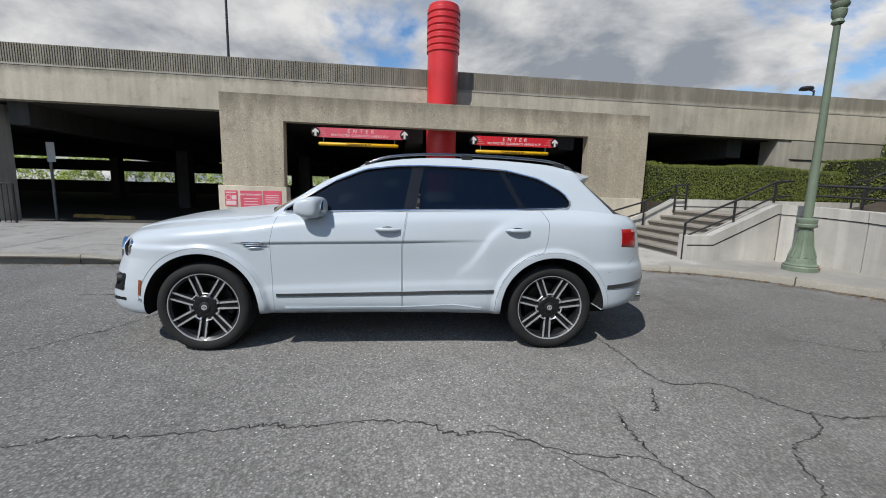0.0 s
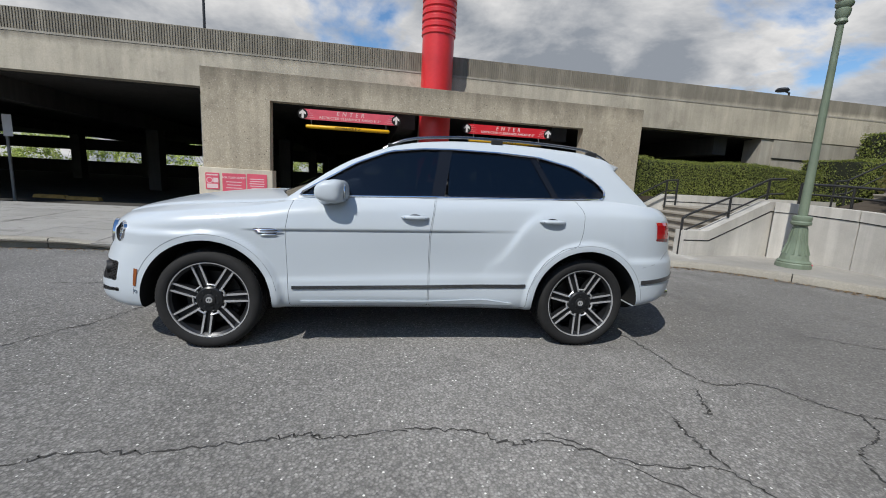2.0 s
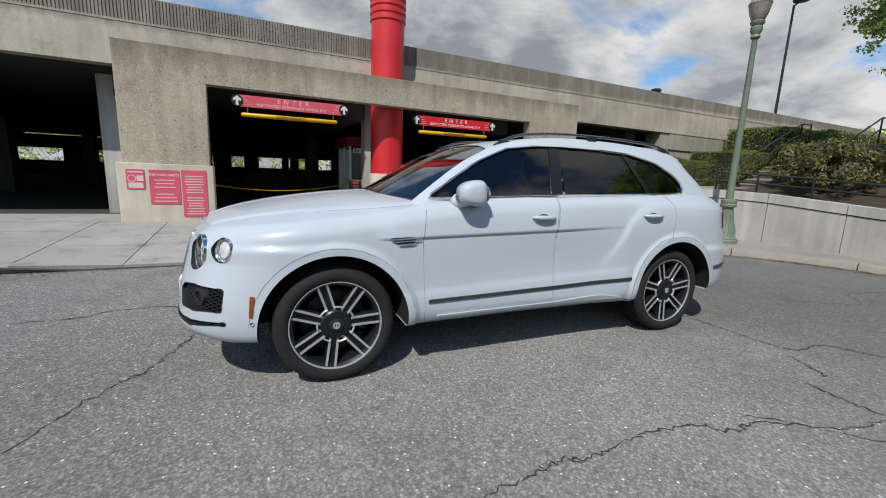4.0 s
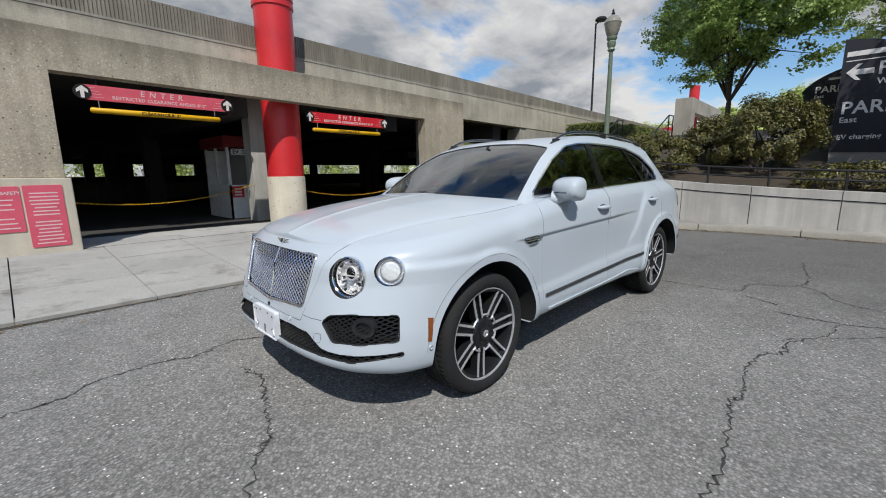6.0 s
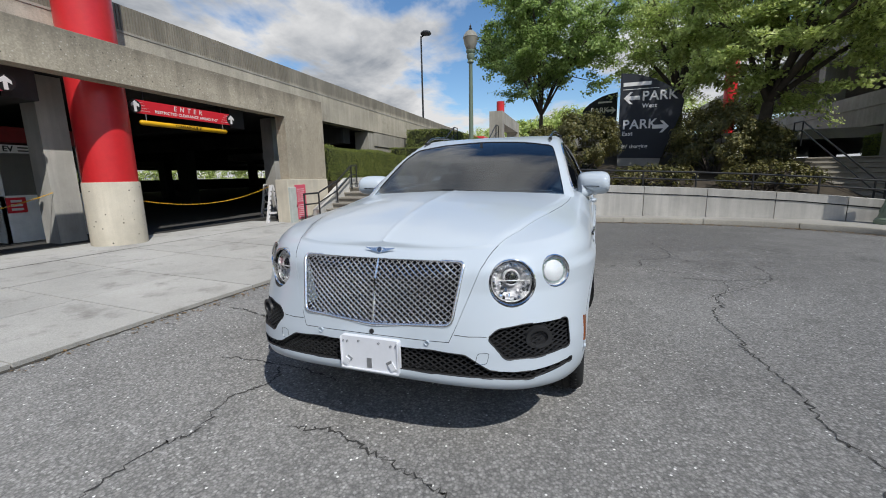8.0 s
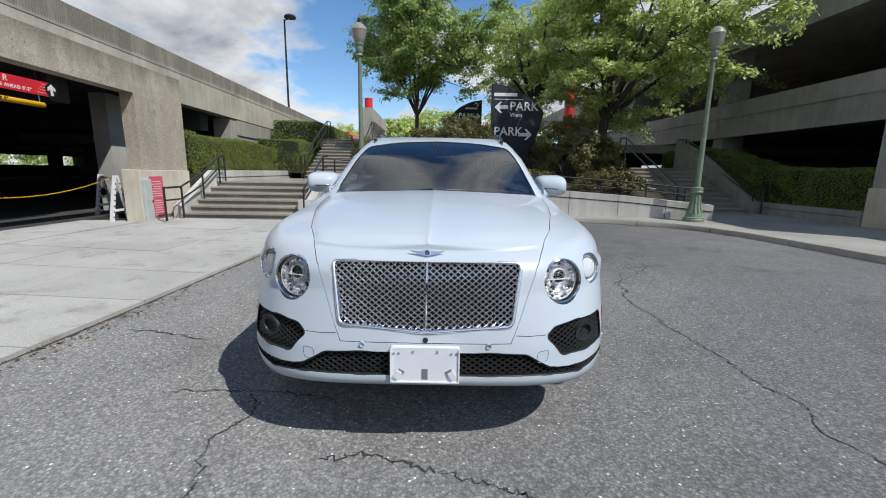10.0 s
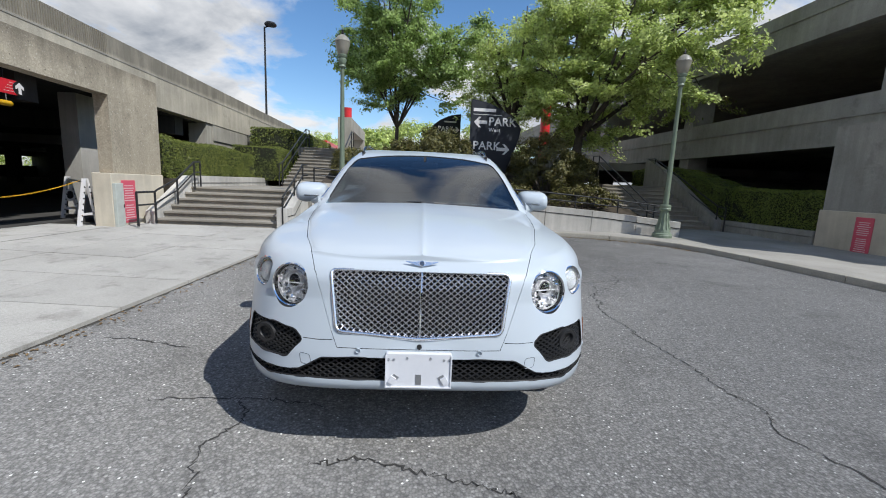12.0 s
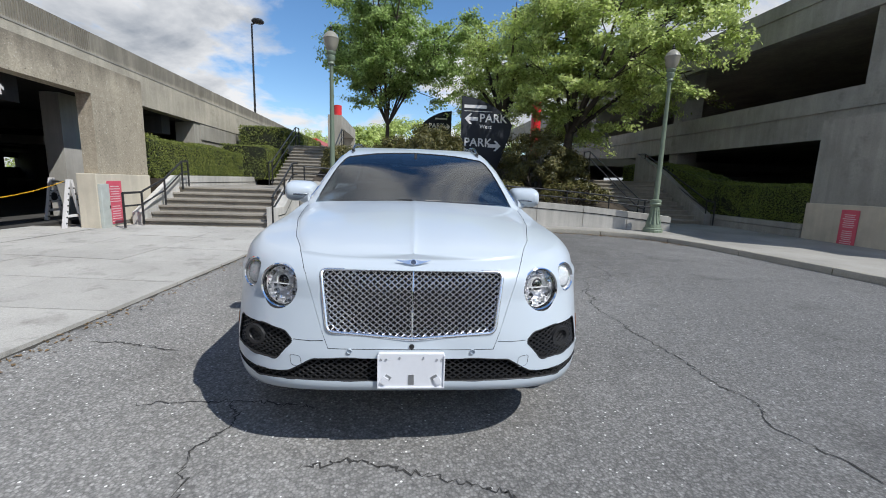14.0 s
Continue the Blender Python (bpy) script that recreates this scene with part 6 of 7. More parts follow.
# ---- signs at the garage entrance ----
def entry_sign(x0, x1, z, panel_mat, text_mat, label):
    """A hanging red board with arrow discs at its ends and a yellow clearance tube below."""
    sg = thing("entrance_sign", label, "sign", "entrance signs")
    y, h, c = 12.36, 0.135, (x0 + x1) / 2
    panel = part("panel", prism([(x0 + 0.14, z - h), (x1 - 0.14, z - h), (x1 - 0.14, z + h), (x0 + 0.14, z + h)], y, y + 0.05), panel_mat, sg)
    for k in range(4):
        part("score_line", box(x0 + 0.2, x0 + 0.42 - 0.04 * k, y - 0.004, y + 0.001, z - h + 0.05 + 0.055 * k, z - h + 0.056 + 0.055 * k), text_mat, panel)
        part("score_line", box(x1 - 0.42 + 0.04 * k, x1 - 0.2, y - 0.004, y + 0.001, z - h + 0.05 + 0.055 * k, z - h + 0.056 + 0.055 * k), text_mat, panel)
    for x in (x0 + 0.1, x1 - 0.1):
        disc = part("arrow_disc", rev([(0.001, y - 0.012), (0.13, y - 0.012), (0.13, y + 0.05), (0.001, y + 0.05)], (x, 0, z), 28, "y"), M_BLACK, sg, "black disc with a white arrow")
        part("arrow", prism([(x - 0.028, z - 0.11), (x + 0.028, z - 0.11), (x + 0.028, z + 0.015), (x + 0.085, z - 0.02), (x + 0.085, z + 0.035), (x, z + 0.11), (x - 0.085, z + 0.035), (x - 0.085, z - 0.02), (x - 0.028, z + 0.015)], y - 0.02, y - 0.012), M_WHITE, disc)
    words("lettering", "ENTER", 0.15, text_mat, pose(c, y - 0.003, z + 0.055, 90, 0, 0), panel, "white capitals", 2.0, bold=0.0015, shear=0.15)
    words("lettering", "RESTRICTED CLEARANCE AHEAD 8'-2\"", 0.088, text_mat, pose(c, y - 0.002, z - 0.068, 90, 0, 0), panel, "small white capitals", 1.1, bold=0.002)
    zt = z - 0.32
    t0, t1 = x0 + 0.17, x1 - 0.27
    tube_ob = part("clearance_tube", rev([(0.0, t0), (0.035, t0 + 0.01), (0.052, t0 + 0.04), (0.052, t1 - 0.04), (0.035, t1 - 0.01), (0.0, t1)], (0, y + 0.01, zt), 20, "x"), M_YELLOW, sg, "yellow clearance tube", smooth=50)
    words("lettering", "CLEARANCE 8' 2\"", 0.082, M_BLACK, pose((t0 + t1) / 2, y - 0.044, zt, 90, 0, 0), tube_ob, "black capitals", 1.1, bold=0.002)
    for x in (x0 + 0.32, x1 - 0.38):
        part("chain", tube([(x, y + 0.01, zt + 0.04), (x, y + 0.01, z - h)], 0.008, 6), M_GALV, sg)
        part("hanger", tube([(x, y + 0.03, z + h), (x, y + 0.03, 3.36)], 0.012, 6), M_BLACK, sg)


entry_sign(-2.32, 0.40, 2.925, M_RED_FADED, M_PINKWHITE, "sun-faded red entrance board over a yellow clearance tube")
entry_sign(2.24, 4.94, 2.86, M_RED_SIGN, M_WHITE, "bright red entrance board over a yellow clearance tube")


def bars(parent, x0, x1, zs, y, height, material, rng, ragged=0.3, centred=True):
    bm = bmesh.new()
    for z in zs:
        w = (x1 - x0) * (1 - ragged * rng.random())
        a = (x0 + x1 - w) / 2 if centred else x0
        add_box(bm, a, a + w, y - 0.002, y + 0.001, z - height / 2, z + height / 2)
    tagged(part("small_print", bm, material, parent, "unreadable pale lines of text"), kind="stuff")


def notice(x0, x1, z0, z1, y, face, label, title=None, lines=9, symbol=False):
    rg = np.random.default_rng(int(1000 * abs(x0)))
    n = thing("notice", label, "notice", "wall notices")
    d = -0.012 * face
    board = part("board", prism(rounded([(x0, z0), (x1, z0), (x1, z1), (x0, z1)], 0.02), y, y + d), M_PINK, n)
    w = x1 - x0
    yf = y + d - 0.001 * face if face > 0 else y + d
    top = z1 - 0.12
    if title:
        words("lettering", title, 0.062, M_PINKWHITE, pose((x0 + x1) / 2, y + d - 0.001, z1 - 0.10, 90, 0, 0), board, "pale capitals", 1.0, bold=0.002)
        top = z1 - 0.20
    if symbol:
        part("symbol_ring", rev([(0.07, y + d), (0.07, y + d - 0.003), (0.055, y + d - 0.003), (0.055, y + d)], ((x0 + 0.09), 0, (z0 + z1) / 2 + 0.02), 24, "y"), M_PINKWHITE, board)
        bars(board, x0 + 0.02, x1 - 0.02, [z1 - 0.05], y + d, 0.03, M_PINKWHITE, rg, 0.1)
        bm = bmesh.new()
        add_box(bm, x0 + 0.17, x1 - 0.02, y + d - 0.003, y + d, (z0 + z1) / 2 - 0.03, z1 - 0.12)
        add_box(bm, x0 + 0.03, x1 - 0.03, y + d - 0.003, y + d, z0 + 0.03, z0 + 0.13)
        part("picture_panel", bm, M_PINKWHITE, board)
        return
    zs = [top - (top - z0 - 0.06) * k / (lines - 1) for k in range(lines) if k != lines // 2]
    bars(board, x0 + 0.05, x1 - 0.05, zs, y + d if face > 0 else y + d + 0.001, 0.018, M_PINKWHITE, rg)


notice(-4.20, -3.90, 0.86, 1.25, 10.93, 1, "small faded red notice with a warning symbol on the cream base", symbol=True)
notice(-3.83, -3.31, 0.57, 1.25, 10.93, 1, "faded red safety notice on the cream pier base", "FOR YOUR SAFETY", 7)
notice(-3.28, -2.83, 0.31, 1.26, 10.93, 1, "tall faded red rules notice on the cream pier base", None, 15)
notice(5.35, 5.80, 0.20, 1.14, 10.93, 1, "tall faded red rules notice beside the stairs", None, 15)
notice(4.55, 4.96, 0.12, 1.0, -6.33, -1, "tall faded red rules notice on the shaded pier", None, 15)

M_CABINET = plain("pale grey-green enamel", (0.50, 0.53, 0.49), 0.5, vary=0.15)
cab = thing("metal_cabinet", "narrow pale grey-green metal panel standing against the pier", "cabinet")
part("case", box(5.07, 5.32, 10.86, 10.928, 0.12, 1.08, 0, 0.008), M_CABINET, cab)
part("latch", box(5.28, 5.30, 10.85, 10.865, 0.55, 0.62), M_BLACK, cab)

# ---- booth, rope, barricade, post sign and wheel stops ----
booth = thing("ticket_booth", "white framed ticket booth with a red top, in the garage", "booth")
M_BOOTH = plain("booth white paint", (0.86, 0.86, 0.84), 0.5, vary=0.12)
M_BOOTH_TOP = plain("dark red booth paint", (0.22, 0.012, 0.015), 0.6, vary=0.2)
M_PANE = glass("booth glass", (0.5, 0.52, 0.52))
bx0, bx1, by0, by1 = 0.82, 2.3, 14.2, 15.9
part("lower_panel", box(bx0, bx1, by0, by0 + 0.05, 0.17, 1.1), M_BOOTH, booth)
part("lower_panel", box(bx0, bx0 + 0.05, by0, by1, 0.17, 1.1), M_BOOTH, booth)
part("back_panel", box(bx0, bx1, by1, by1 + 0.05, 0.17, 2.1), M_BOOTH, booth)
part("top", box(bx0 - 0.1, bx1 + 0.1, by0 - 0.1, by1 + 0.1, 2.12, 2.42, 0, 0.02), M_BOOTH_TOP, booth, "red booth top")
for x in (bx0 + 0.03, bx1 - 0.62, bx1 - 0.04):
    part("frame", box(x - 0.035, x + 0.035, by0 - 0.01, by0 + 0.06, 1.1, 2.12), M_BOOTH, booth)
for y in (by0 + 0.9, by1):
    part("frame", box(bx0, bx0 + 0.06, y - 0.03, y + 0.03, 1.1, 2.12), M_BOOTH, booth)
part("pane", box(bx0 + 0.07, bx1 - 0.07, by0 + 0.02, by0 + 0.03, 1.1, 2.12), M_PANE, booth)
label_board = part("name_board", box(bx0 + 0.12, bx0 + 0.68, by0 - 0.02, by0 - 0.012, 1.92, 2.08), M_WHITE, booth)
words("lettering", "EV", 0.15, M_BLACK, pose(bx0 + 0.24, by0 - 0.021, 2.0, 90, 0, 0), label_board, bold=0.004)
bars(label_board, bx0 + 0.38, bx0 + 0.65, [1.97, 2.03], by0 - 0.02, 0.025, M_BLACK, np.random.default_rng(2))
red_card = part("red_card", box(bx0 + 0.05, bx0 + 0.36, by0 - 0.03, by0 - 0.012, 0.76, 1.06), M_RED_SIGN, booth, "red card with white bars")
bars(red_card, bx0 + 0.11, bx0 + 0.30, [0.83, 0.91, 0.99], by0 - 0.03, 0.045, M_WHITE, np.random.default_rng(3), 0.1)

for a, b, sag in (((-2.76, 11.6, 0.95), (1.04, 13.05, 1.15), 0.22), ((1.6, 12.2, 1.05), (5.3, 11.75, 1.1), 0.30)):
    rope = thing("barrier_chain", "sagging yellow plastic chain across the entrance", "chain", "entrance chains")
    bm = bmesh.new()
    n = int(60 * (Vector(b) - Vector(a)).length / 3) + 4
    pts = [Vector(a).lerp(Vector(b), t) - Vector((0, 0, sag * 4 * t * (1 - t))) for t in np.linspace(0, 1, n)]
    for k in range(0, n - 1):
        d = (pts[k + 1] - pts[k]).normalized()
        side = Vector((0, 0, 1)) if k % 2 else d.cross(Vector((0, 0, 1)))
        c = (pts[k] + pts[k + 1]) / 2
        L = (pts[k + 1] - pts[k]).length * 0.72
        add_tube(bm, [c + d * L * math.cos(q) + side * 0.009 * math.sin(q) for q in np.linspace(0, 2 * math.pi, 9)[:-1]], 0.0032, 4, True)
    tagged(part("links", bm, M_YELLOW, rope), kind="stuff")

barricade = thing("barricade", "white A-frame traffic barricade with perforated legs", "barricade", at=pose(5.10, 11.48, 0.155, 0, 0, -5))
for y, dx in ((0.0, 0.0), (1.46, 1.19)):
    for s in (-1, 1):
        bm = bmesh.new()
        add_prism(bm, [(dx + s * 0.20, 0.0), (dx + s * 0.27, 0.0), (dx + s * 0.05, 1.0), (dx, 1.0)], y - 0.03, y + 0.03)
        leg = part("leg", bm, M_WHITE, barricade)
        for k in range(7):
            z = 0.10 + 0.12 * k
            part("leg_hole", rev([(0.001, y - 0.033), (0.018, y - 0.033), (0.018, y + 0.033), (0.001, y + 0.033)], (dx + s * (0.225 - 0.205 * z), 0, z), 10, "y"), M_PLASTIC, leg)
    part("brace", box(dx - 0.18, dx + 0.18, y - 0.02, y + 0.02, 0.22, 0.27), M_WHITE, barricade)
    if dx > 0:
        part("ring", tube([(dx + 0.12 * math.cos(a), y, 0.56 + 0.12 * math.sin(a)) for a in np.linspace(0, 2 * math.pi, 21)[:-1]], 0.032, 8, True), M_WHITE, barricade, smooth=50)
        part("lens_disc", rev([(0.001, y - 0.02), (0.10, y - 0.02), (0.10, y + 0.02), (0.001, y + 0.02)], (dx, 0, 0.56), 20, "y"), M_PLASTIC, barricade)
part("rail", tube([(0.0, 0.0, 0.93), (1.19, 1.46, 0.93)], 0.02, 8), M_GALV, barricade)

post = thing("post_sign", "small blank sign on a thin steel post", "sign", at=pose(-10.1, 13.6, 0.17))
part("post", box(-0.03, 0.03, -0.02, 0.02, 0, 2.3), M_GALV, post)
part("plate", box(-0.06, 0.16, -0.035, -0.02, 1.75, 2.32), M_WHITE, post)
M_STOP = plain("worn yellow stop paint", (0.50, 0.31, 0.09), 0.8, vary=0.35, scale=7)
for x, y in ((-10.15, 15.0), (-9.0, 14.6)):
    ws = thing("wheel_stop", "low yellow painted concrete wheel stop", "wheel stop", "wheel stops", at=pose(x, y, 0.17, 0, 0, -8))
    part("block", prism([(-0.50, 0.0), (0.50, 0.0), (0.47, 0.08), (0.43, 0.11), (-0.43, 0.11), (-0.47, 0.08)], -0.08, 0.08), M_STOP, ws)
fence = thing("guard_rail", "black steel guard rail with upright bars", "railing")
for z in (0.25, 1.28):
    part("rail", tube([(-12.6, 12.0, z), (-9.8, 11.9, z)], 0.025, 8), M_RAIL, fence)
for k in range(22):
    t = k / 21
    part("bar", tube([(-12.6 + 2.8 * t, 12.0 - 0.1 * t, 0.2), (-12.6 + 2.8 * t, 12.0 - 0.1 * t, 1.28)], 0.03 if k == 21 else 0.011, 6), M_RAIL, fence)

# ---- street lamps ----


def street_lamp(at, label):
    lamp = thing("street_lamp", label, "street lamp", "street lamps", at=at)
    part("base", rev([(0.265, 0.0), (0.265, 0.09), (0.25, 0.11), (0.255, 0.13), (0.215, 0.16), (0.20, 0.24), (0.175, 0.30), (0.145, 0.42), (0.118, 0.58), (0.103, 0.76), (0.10, 0.80)], (0, 0, 0), 16), M_GREEN, lamp, "flared green cast iron base", smooth=20)
    for k in range(12):
        a = 2 * math.pi * k / 12
        part("flute", tube([(0.19 * math.cos(a), 0.19 * math.sin(a), 0.26), (0.136 * math.cos(a), 0.136 * math.sin(a), 0.46), (0.105 * math.cos(a), 0.105 * math.sin(a), 0.74)], [0.022, 0.016, 0.01], 5), M_GREEN, lamp)
    part("collar", rev([(0.115, 0.78), (0.15, 0.80), (0.155, 0.84), (0.14, 0.86), (0.15, 0.90), (0.145, 0.94), (0.10, 0.96)], (0, 0, 0), 24), M_GREEN, lamp, smooth=40)
    part("pole", rev([(0.074, 0.9), (0.071, 1.2), (0.047, 4.18), (0.053, 4.20)], (0, 0, 0), 24), M_GREEN, lamp, "tapered green pole", smooth=40)
    part("neck", rev([(0.062, 4.14), (0.09, 4.17), (0.07, 4.22), (0.10, 4.28), (0.105, 4.36), (0.085, 4.38), (0.12, 4.42), (0.125, 4.46), (0.09, 4.48)], (0, 0, 0), 24), M_GREEN, lamp, "turned green neck", smooth=40)
    part("globe", rev([(0.09, 4.46), (0.125, 4.51), (0.165, 4.62), (0.19, 4.74), (0.20, 4.775), (0.205, 4.785), (0.195, 4.80), (0.17, 4.86), (0.12, 4.92), (0.06, 4.96), (0.0, 4.97)], (0, 0, 0), 28), M_GLOBE, lamp, "milky acorn globe", smooth=40)
    part("finial", rev([(0.03, 4.97), (0.045, 5.0), (0.02, 5.03), (0.03, 5.06), (0.008, 5.10), (0.0, 5.14)], (0, 0, 0), 12), M_BLACK, lamp, smooth=40)
    return lamp


M_GLOBE = plain("milky lamp acrylic", (0.27, 0.255, 0.21), 0.35, coat=0.2, vary=0.12, scale=5)
street_lamp(pose(7.28, 6.47, 0.11), "green cast iron street lamp with a milky globe, by the wall")
street_lamp(pose(6.87, -2.62, 0.10), "green cast iron street lamp with a milky globe, under the tree")
ring = bpy.data.objects["street_lamp"]
part("paint_smear", tube([(0.262 * math.cos(a), 0.262 * math.sin(a), 0.105 - 0.01 * k) for k, a in enumerate(np.linspace(-1.25, 0.1, 7))], [0.004, 0.012, 0.016, 0.018, 0.015, 0.012, 0.004], 6), M_RED_FADED, ring, "smeared red paint")

for x, y, z0, z1, yaw in ((-7.3, 20.0, 4.1, 11.5, 0), (20.3, 12.75, 4.2, 9.35, 60), (21.5, 20, 4, 6.9, 0), (24, -17.7, 6.9, 14.5, 0)):
    pl = thing("roof_light", "tall thin roof deck light on a dark pole", "lamp post", "roof lights", at=pose(x, y, z0, 0, 0, yaw))
    part("pole", rev([(0.06, 0), (0.045, z1 - z0)], (0, 0, 0), 12, "z", True), M_RAIL, pl, smooth=40)
    part("arm", tube([(0, 0, z1 - z0 - 0.05), (-0.25, 0, z1 - z0)], 0.035, 6), M_RAIL, pl)
    part("head", rev([(0.0, -0.02), (0.30, 0.0), (0.32, 0.06), (0.25, 0.15), (0.0, 0.17)], (-0.45, 0, z1 - z0), 20), M_RAIL, pl, smooth=40)

# ---- rails ----


def rail_run(label, tops, drop, lower=(), r=0.024, posts=None, kind_group="pipe rails"):
    """A pipe rail along 3D points, with posts of the given drop at the points named."""
    rl = thing("handrail", label, "railing", kind_group)
    part("top_rail", tube(tops, r, 8), M_RAIL, rl, smooth=60)
    for d in lower:
        part("lower_rail", tube([(x, y, z - d) for x, y, z in tops], r * 0.8, 8), M_RAIL, rl, smooth=60)
    for k in posts if posts is not None else range(len(tops)):
        x, y, z = tops[k]
        part("post", tube([(x, y, z), (x, y, z - drop)], r, 8), M_RAIL, rl, smooth=60)
    return rl


rail_run("black pipe handrail climbing beside the steps", [(5.15, 10.5, 0.90), (5.80, 10.5, 0.90), (5.86, 10.5, 0.93), (6.75, 10.5, 1.20), (7.62, 10.5, 1.66), (7.95, 10.5, 1.68)], 0.74, (0.28,), posts=[0, 1, 3, 4, 5])
rail_run("black pipe handrail along the sloping stair wall", [(5.86, 7.64, 0.85), (5.95, 7.64, 0.92), (6.9, 7.64, 1.32), (7.75, 7.64, 1.72), (8.1, 7.6, 1.74)], 0.42, (0.3,), posts=[2, 3])
part("post", tube([(5.86, 7.64, 0.85), (5.86, 7.64, 0.1)], 0.024, 8), M_RAIL, bpy.data.objects["handrail.001"])
inner = offset_line(WALL, 0.25)
line = [(p[0], p[1], wall_top(p[1]) + 0.40) for p in inner[4::6]]
rail_run("low black pipe rail along the top of the retaining wall", line, 0.5, (0.2,), posts=range(0, len(line)))
rail_run("black handrail on the far flight of steps", [(11.9, 9.55, 1.85), (12.3, 9.55, 1.9), (16.0, 9.55, 3.6), (16.6, 9.55, 3.62)], 0.9, (0.35,))
rail_run("black handrail on the far flight of steps", [(11.9, 7.45, 1.85), (12.3, 7.45, 1.9), (16.0, 7.45, 3.6), (16.6, 7.45, 3.62)], 0.9, (0.35,))
rail_run("black handrail on the shaded steps", [(8.9, -6.1, 0.95), (9.3, -6.1, 1.0), (13.4, -6.1, 2.85), (14.0, -6.1, 2.87)], 0.8, (0.3,))
rail_run("black handrail on the shaded steps", [(8.9, -3.55, 0.95), (9.3, -3.55, 1.0), (13.4, -3.55, 2.85), (14.0, -3.55, 2.87)], 0.8, (0.3,))

# ---- the large direction sign and its smaller twin ----
M_BASE = plain("sign base concrete", (0.30, 0.29, 0.27), 0.85, vary=0.2, scale=3, bump=0.3)


def direction_sign(x, s, y0, z0, label, full=True, mirrored=False):
    """A leaning dark slab sign; s scales it, y0 and z0 place its lower left corner."""
    sg = thing("direction_sign", label, "sign", "direction signs")

    def at(pts):
        return [(y0 - s * a, z0 + s * b) for a, b in pts]

    def slab(pts):
        return at([(1.95 - a, b) for a, b in pts][::-1] if mirrored else pts)

    face = spline([(0.0, 2.87), (0.66, 2.75), (1.30, 2.47), (1.74, 2.16), (2.0, 1.85)], 16).tolist()
    part("panel", prism(slab([(0.0, 0.0)] + face + [(1.92, 1.45), (1.40, -0.05)]), x, x + 0.28, "x"), M_SIGN, sg, "dark navy panel")
    part("base", prism(slab([(0.02, -0.95), (1.22, -0.95), (1.39, -0.05), (0.0, 0.0)]), x + 0.02, x + 0.26, "x"), M_BASE, sg, "tapered grey base")

    def put(text, size, a, b, bold=0.0):
        words("lettering", text, size * s, M_WHITE, pose(x - 0.002, y0 - s * a, z0 + s * b, 90, 0, -90), sg, "white lettering", 1.05, align="LEFT", bold=bold)

    def arrow(a, b, w):
        d = 1 if w > 0 else -1
        pts = [(0, 0.0), (0.20, 0.20), (0.29, 0.20), (0.17, 0.065), (0.52, 0.065), (0.52, -0.065), (0.17, -0.065), (0.29, -0.20), (0.20, -0.20)]
        part("arrow", prism(at([(a + d * p, b + q) for p, q in pts]), x - 0.012, x + 0.002, "x"), M_WHITE, sg, "white arrow")

    if full:
        part("name_bar", prism(at([(0.07, 2.42), (0.95, 2.42), (0.95, 2.54), (0.07, 2.54)]), x - 0.006, x + 0.002, "x"), M_WHITE, sg, "white bar in place of a name")
        part("rule", prism(at([(0.07, 2.30), (1.2, 2.30), (1.2, 2.32), (0.07, 2.32)]), x - 0.006, x + 0.002, "x"), M_WHITE, sg)
        arrow(0.10, 2.02, 1)
        put("PARK", 0.44, 0.68, 2.05, 0.008)
        put("West", 0.20, 0.70, 1.74, 0.004)
        put("PARK", 0.44, 0.10, 1.12, 0.008)
        put("East", 0.20, 0.10, 0.82, 0.004)
        arrow(1.58, 1.02, -1)
        put("EV charging", 0.17, 0.10, 0.38, 0.003)
    else:
        part("name_bar", prism(at([(0.85, 2.28), (1.65, 2.28), (1.65, 2.38), (0.85, 2.38)]), x - 0.006, x + 0.002, "x"), M_WHITE, sg, "white bar in place of a name")
        put("PARK", 0.42, 0.42, 1.86, 0.008)
        put("East", 0.2, 0.42, 1.56, 0.004)
        arrow(1.88, 1.82, -1)
    return sg


direction_sign(12.2, 1.0, 2.31, 1.79, "tall dark sign board with white parking directions, among bushes")
direction_sign(20.0, 0.85, 3.5, 2.9, "smaller dark parking sign further up the slope", False, True)

# ---- hedges, bushes and trees ----


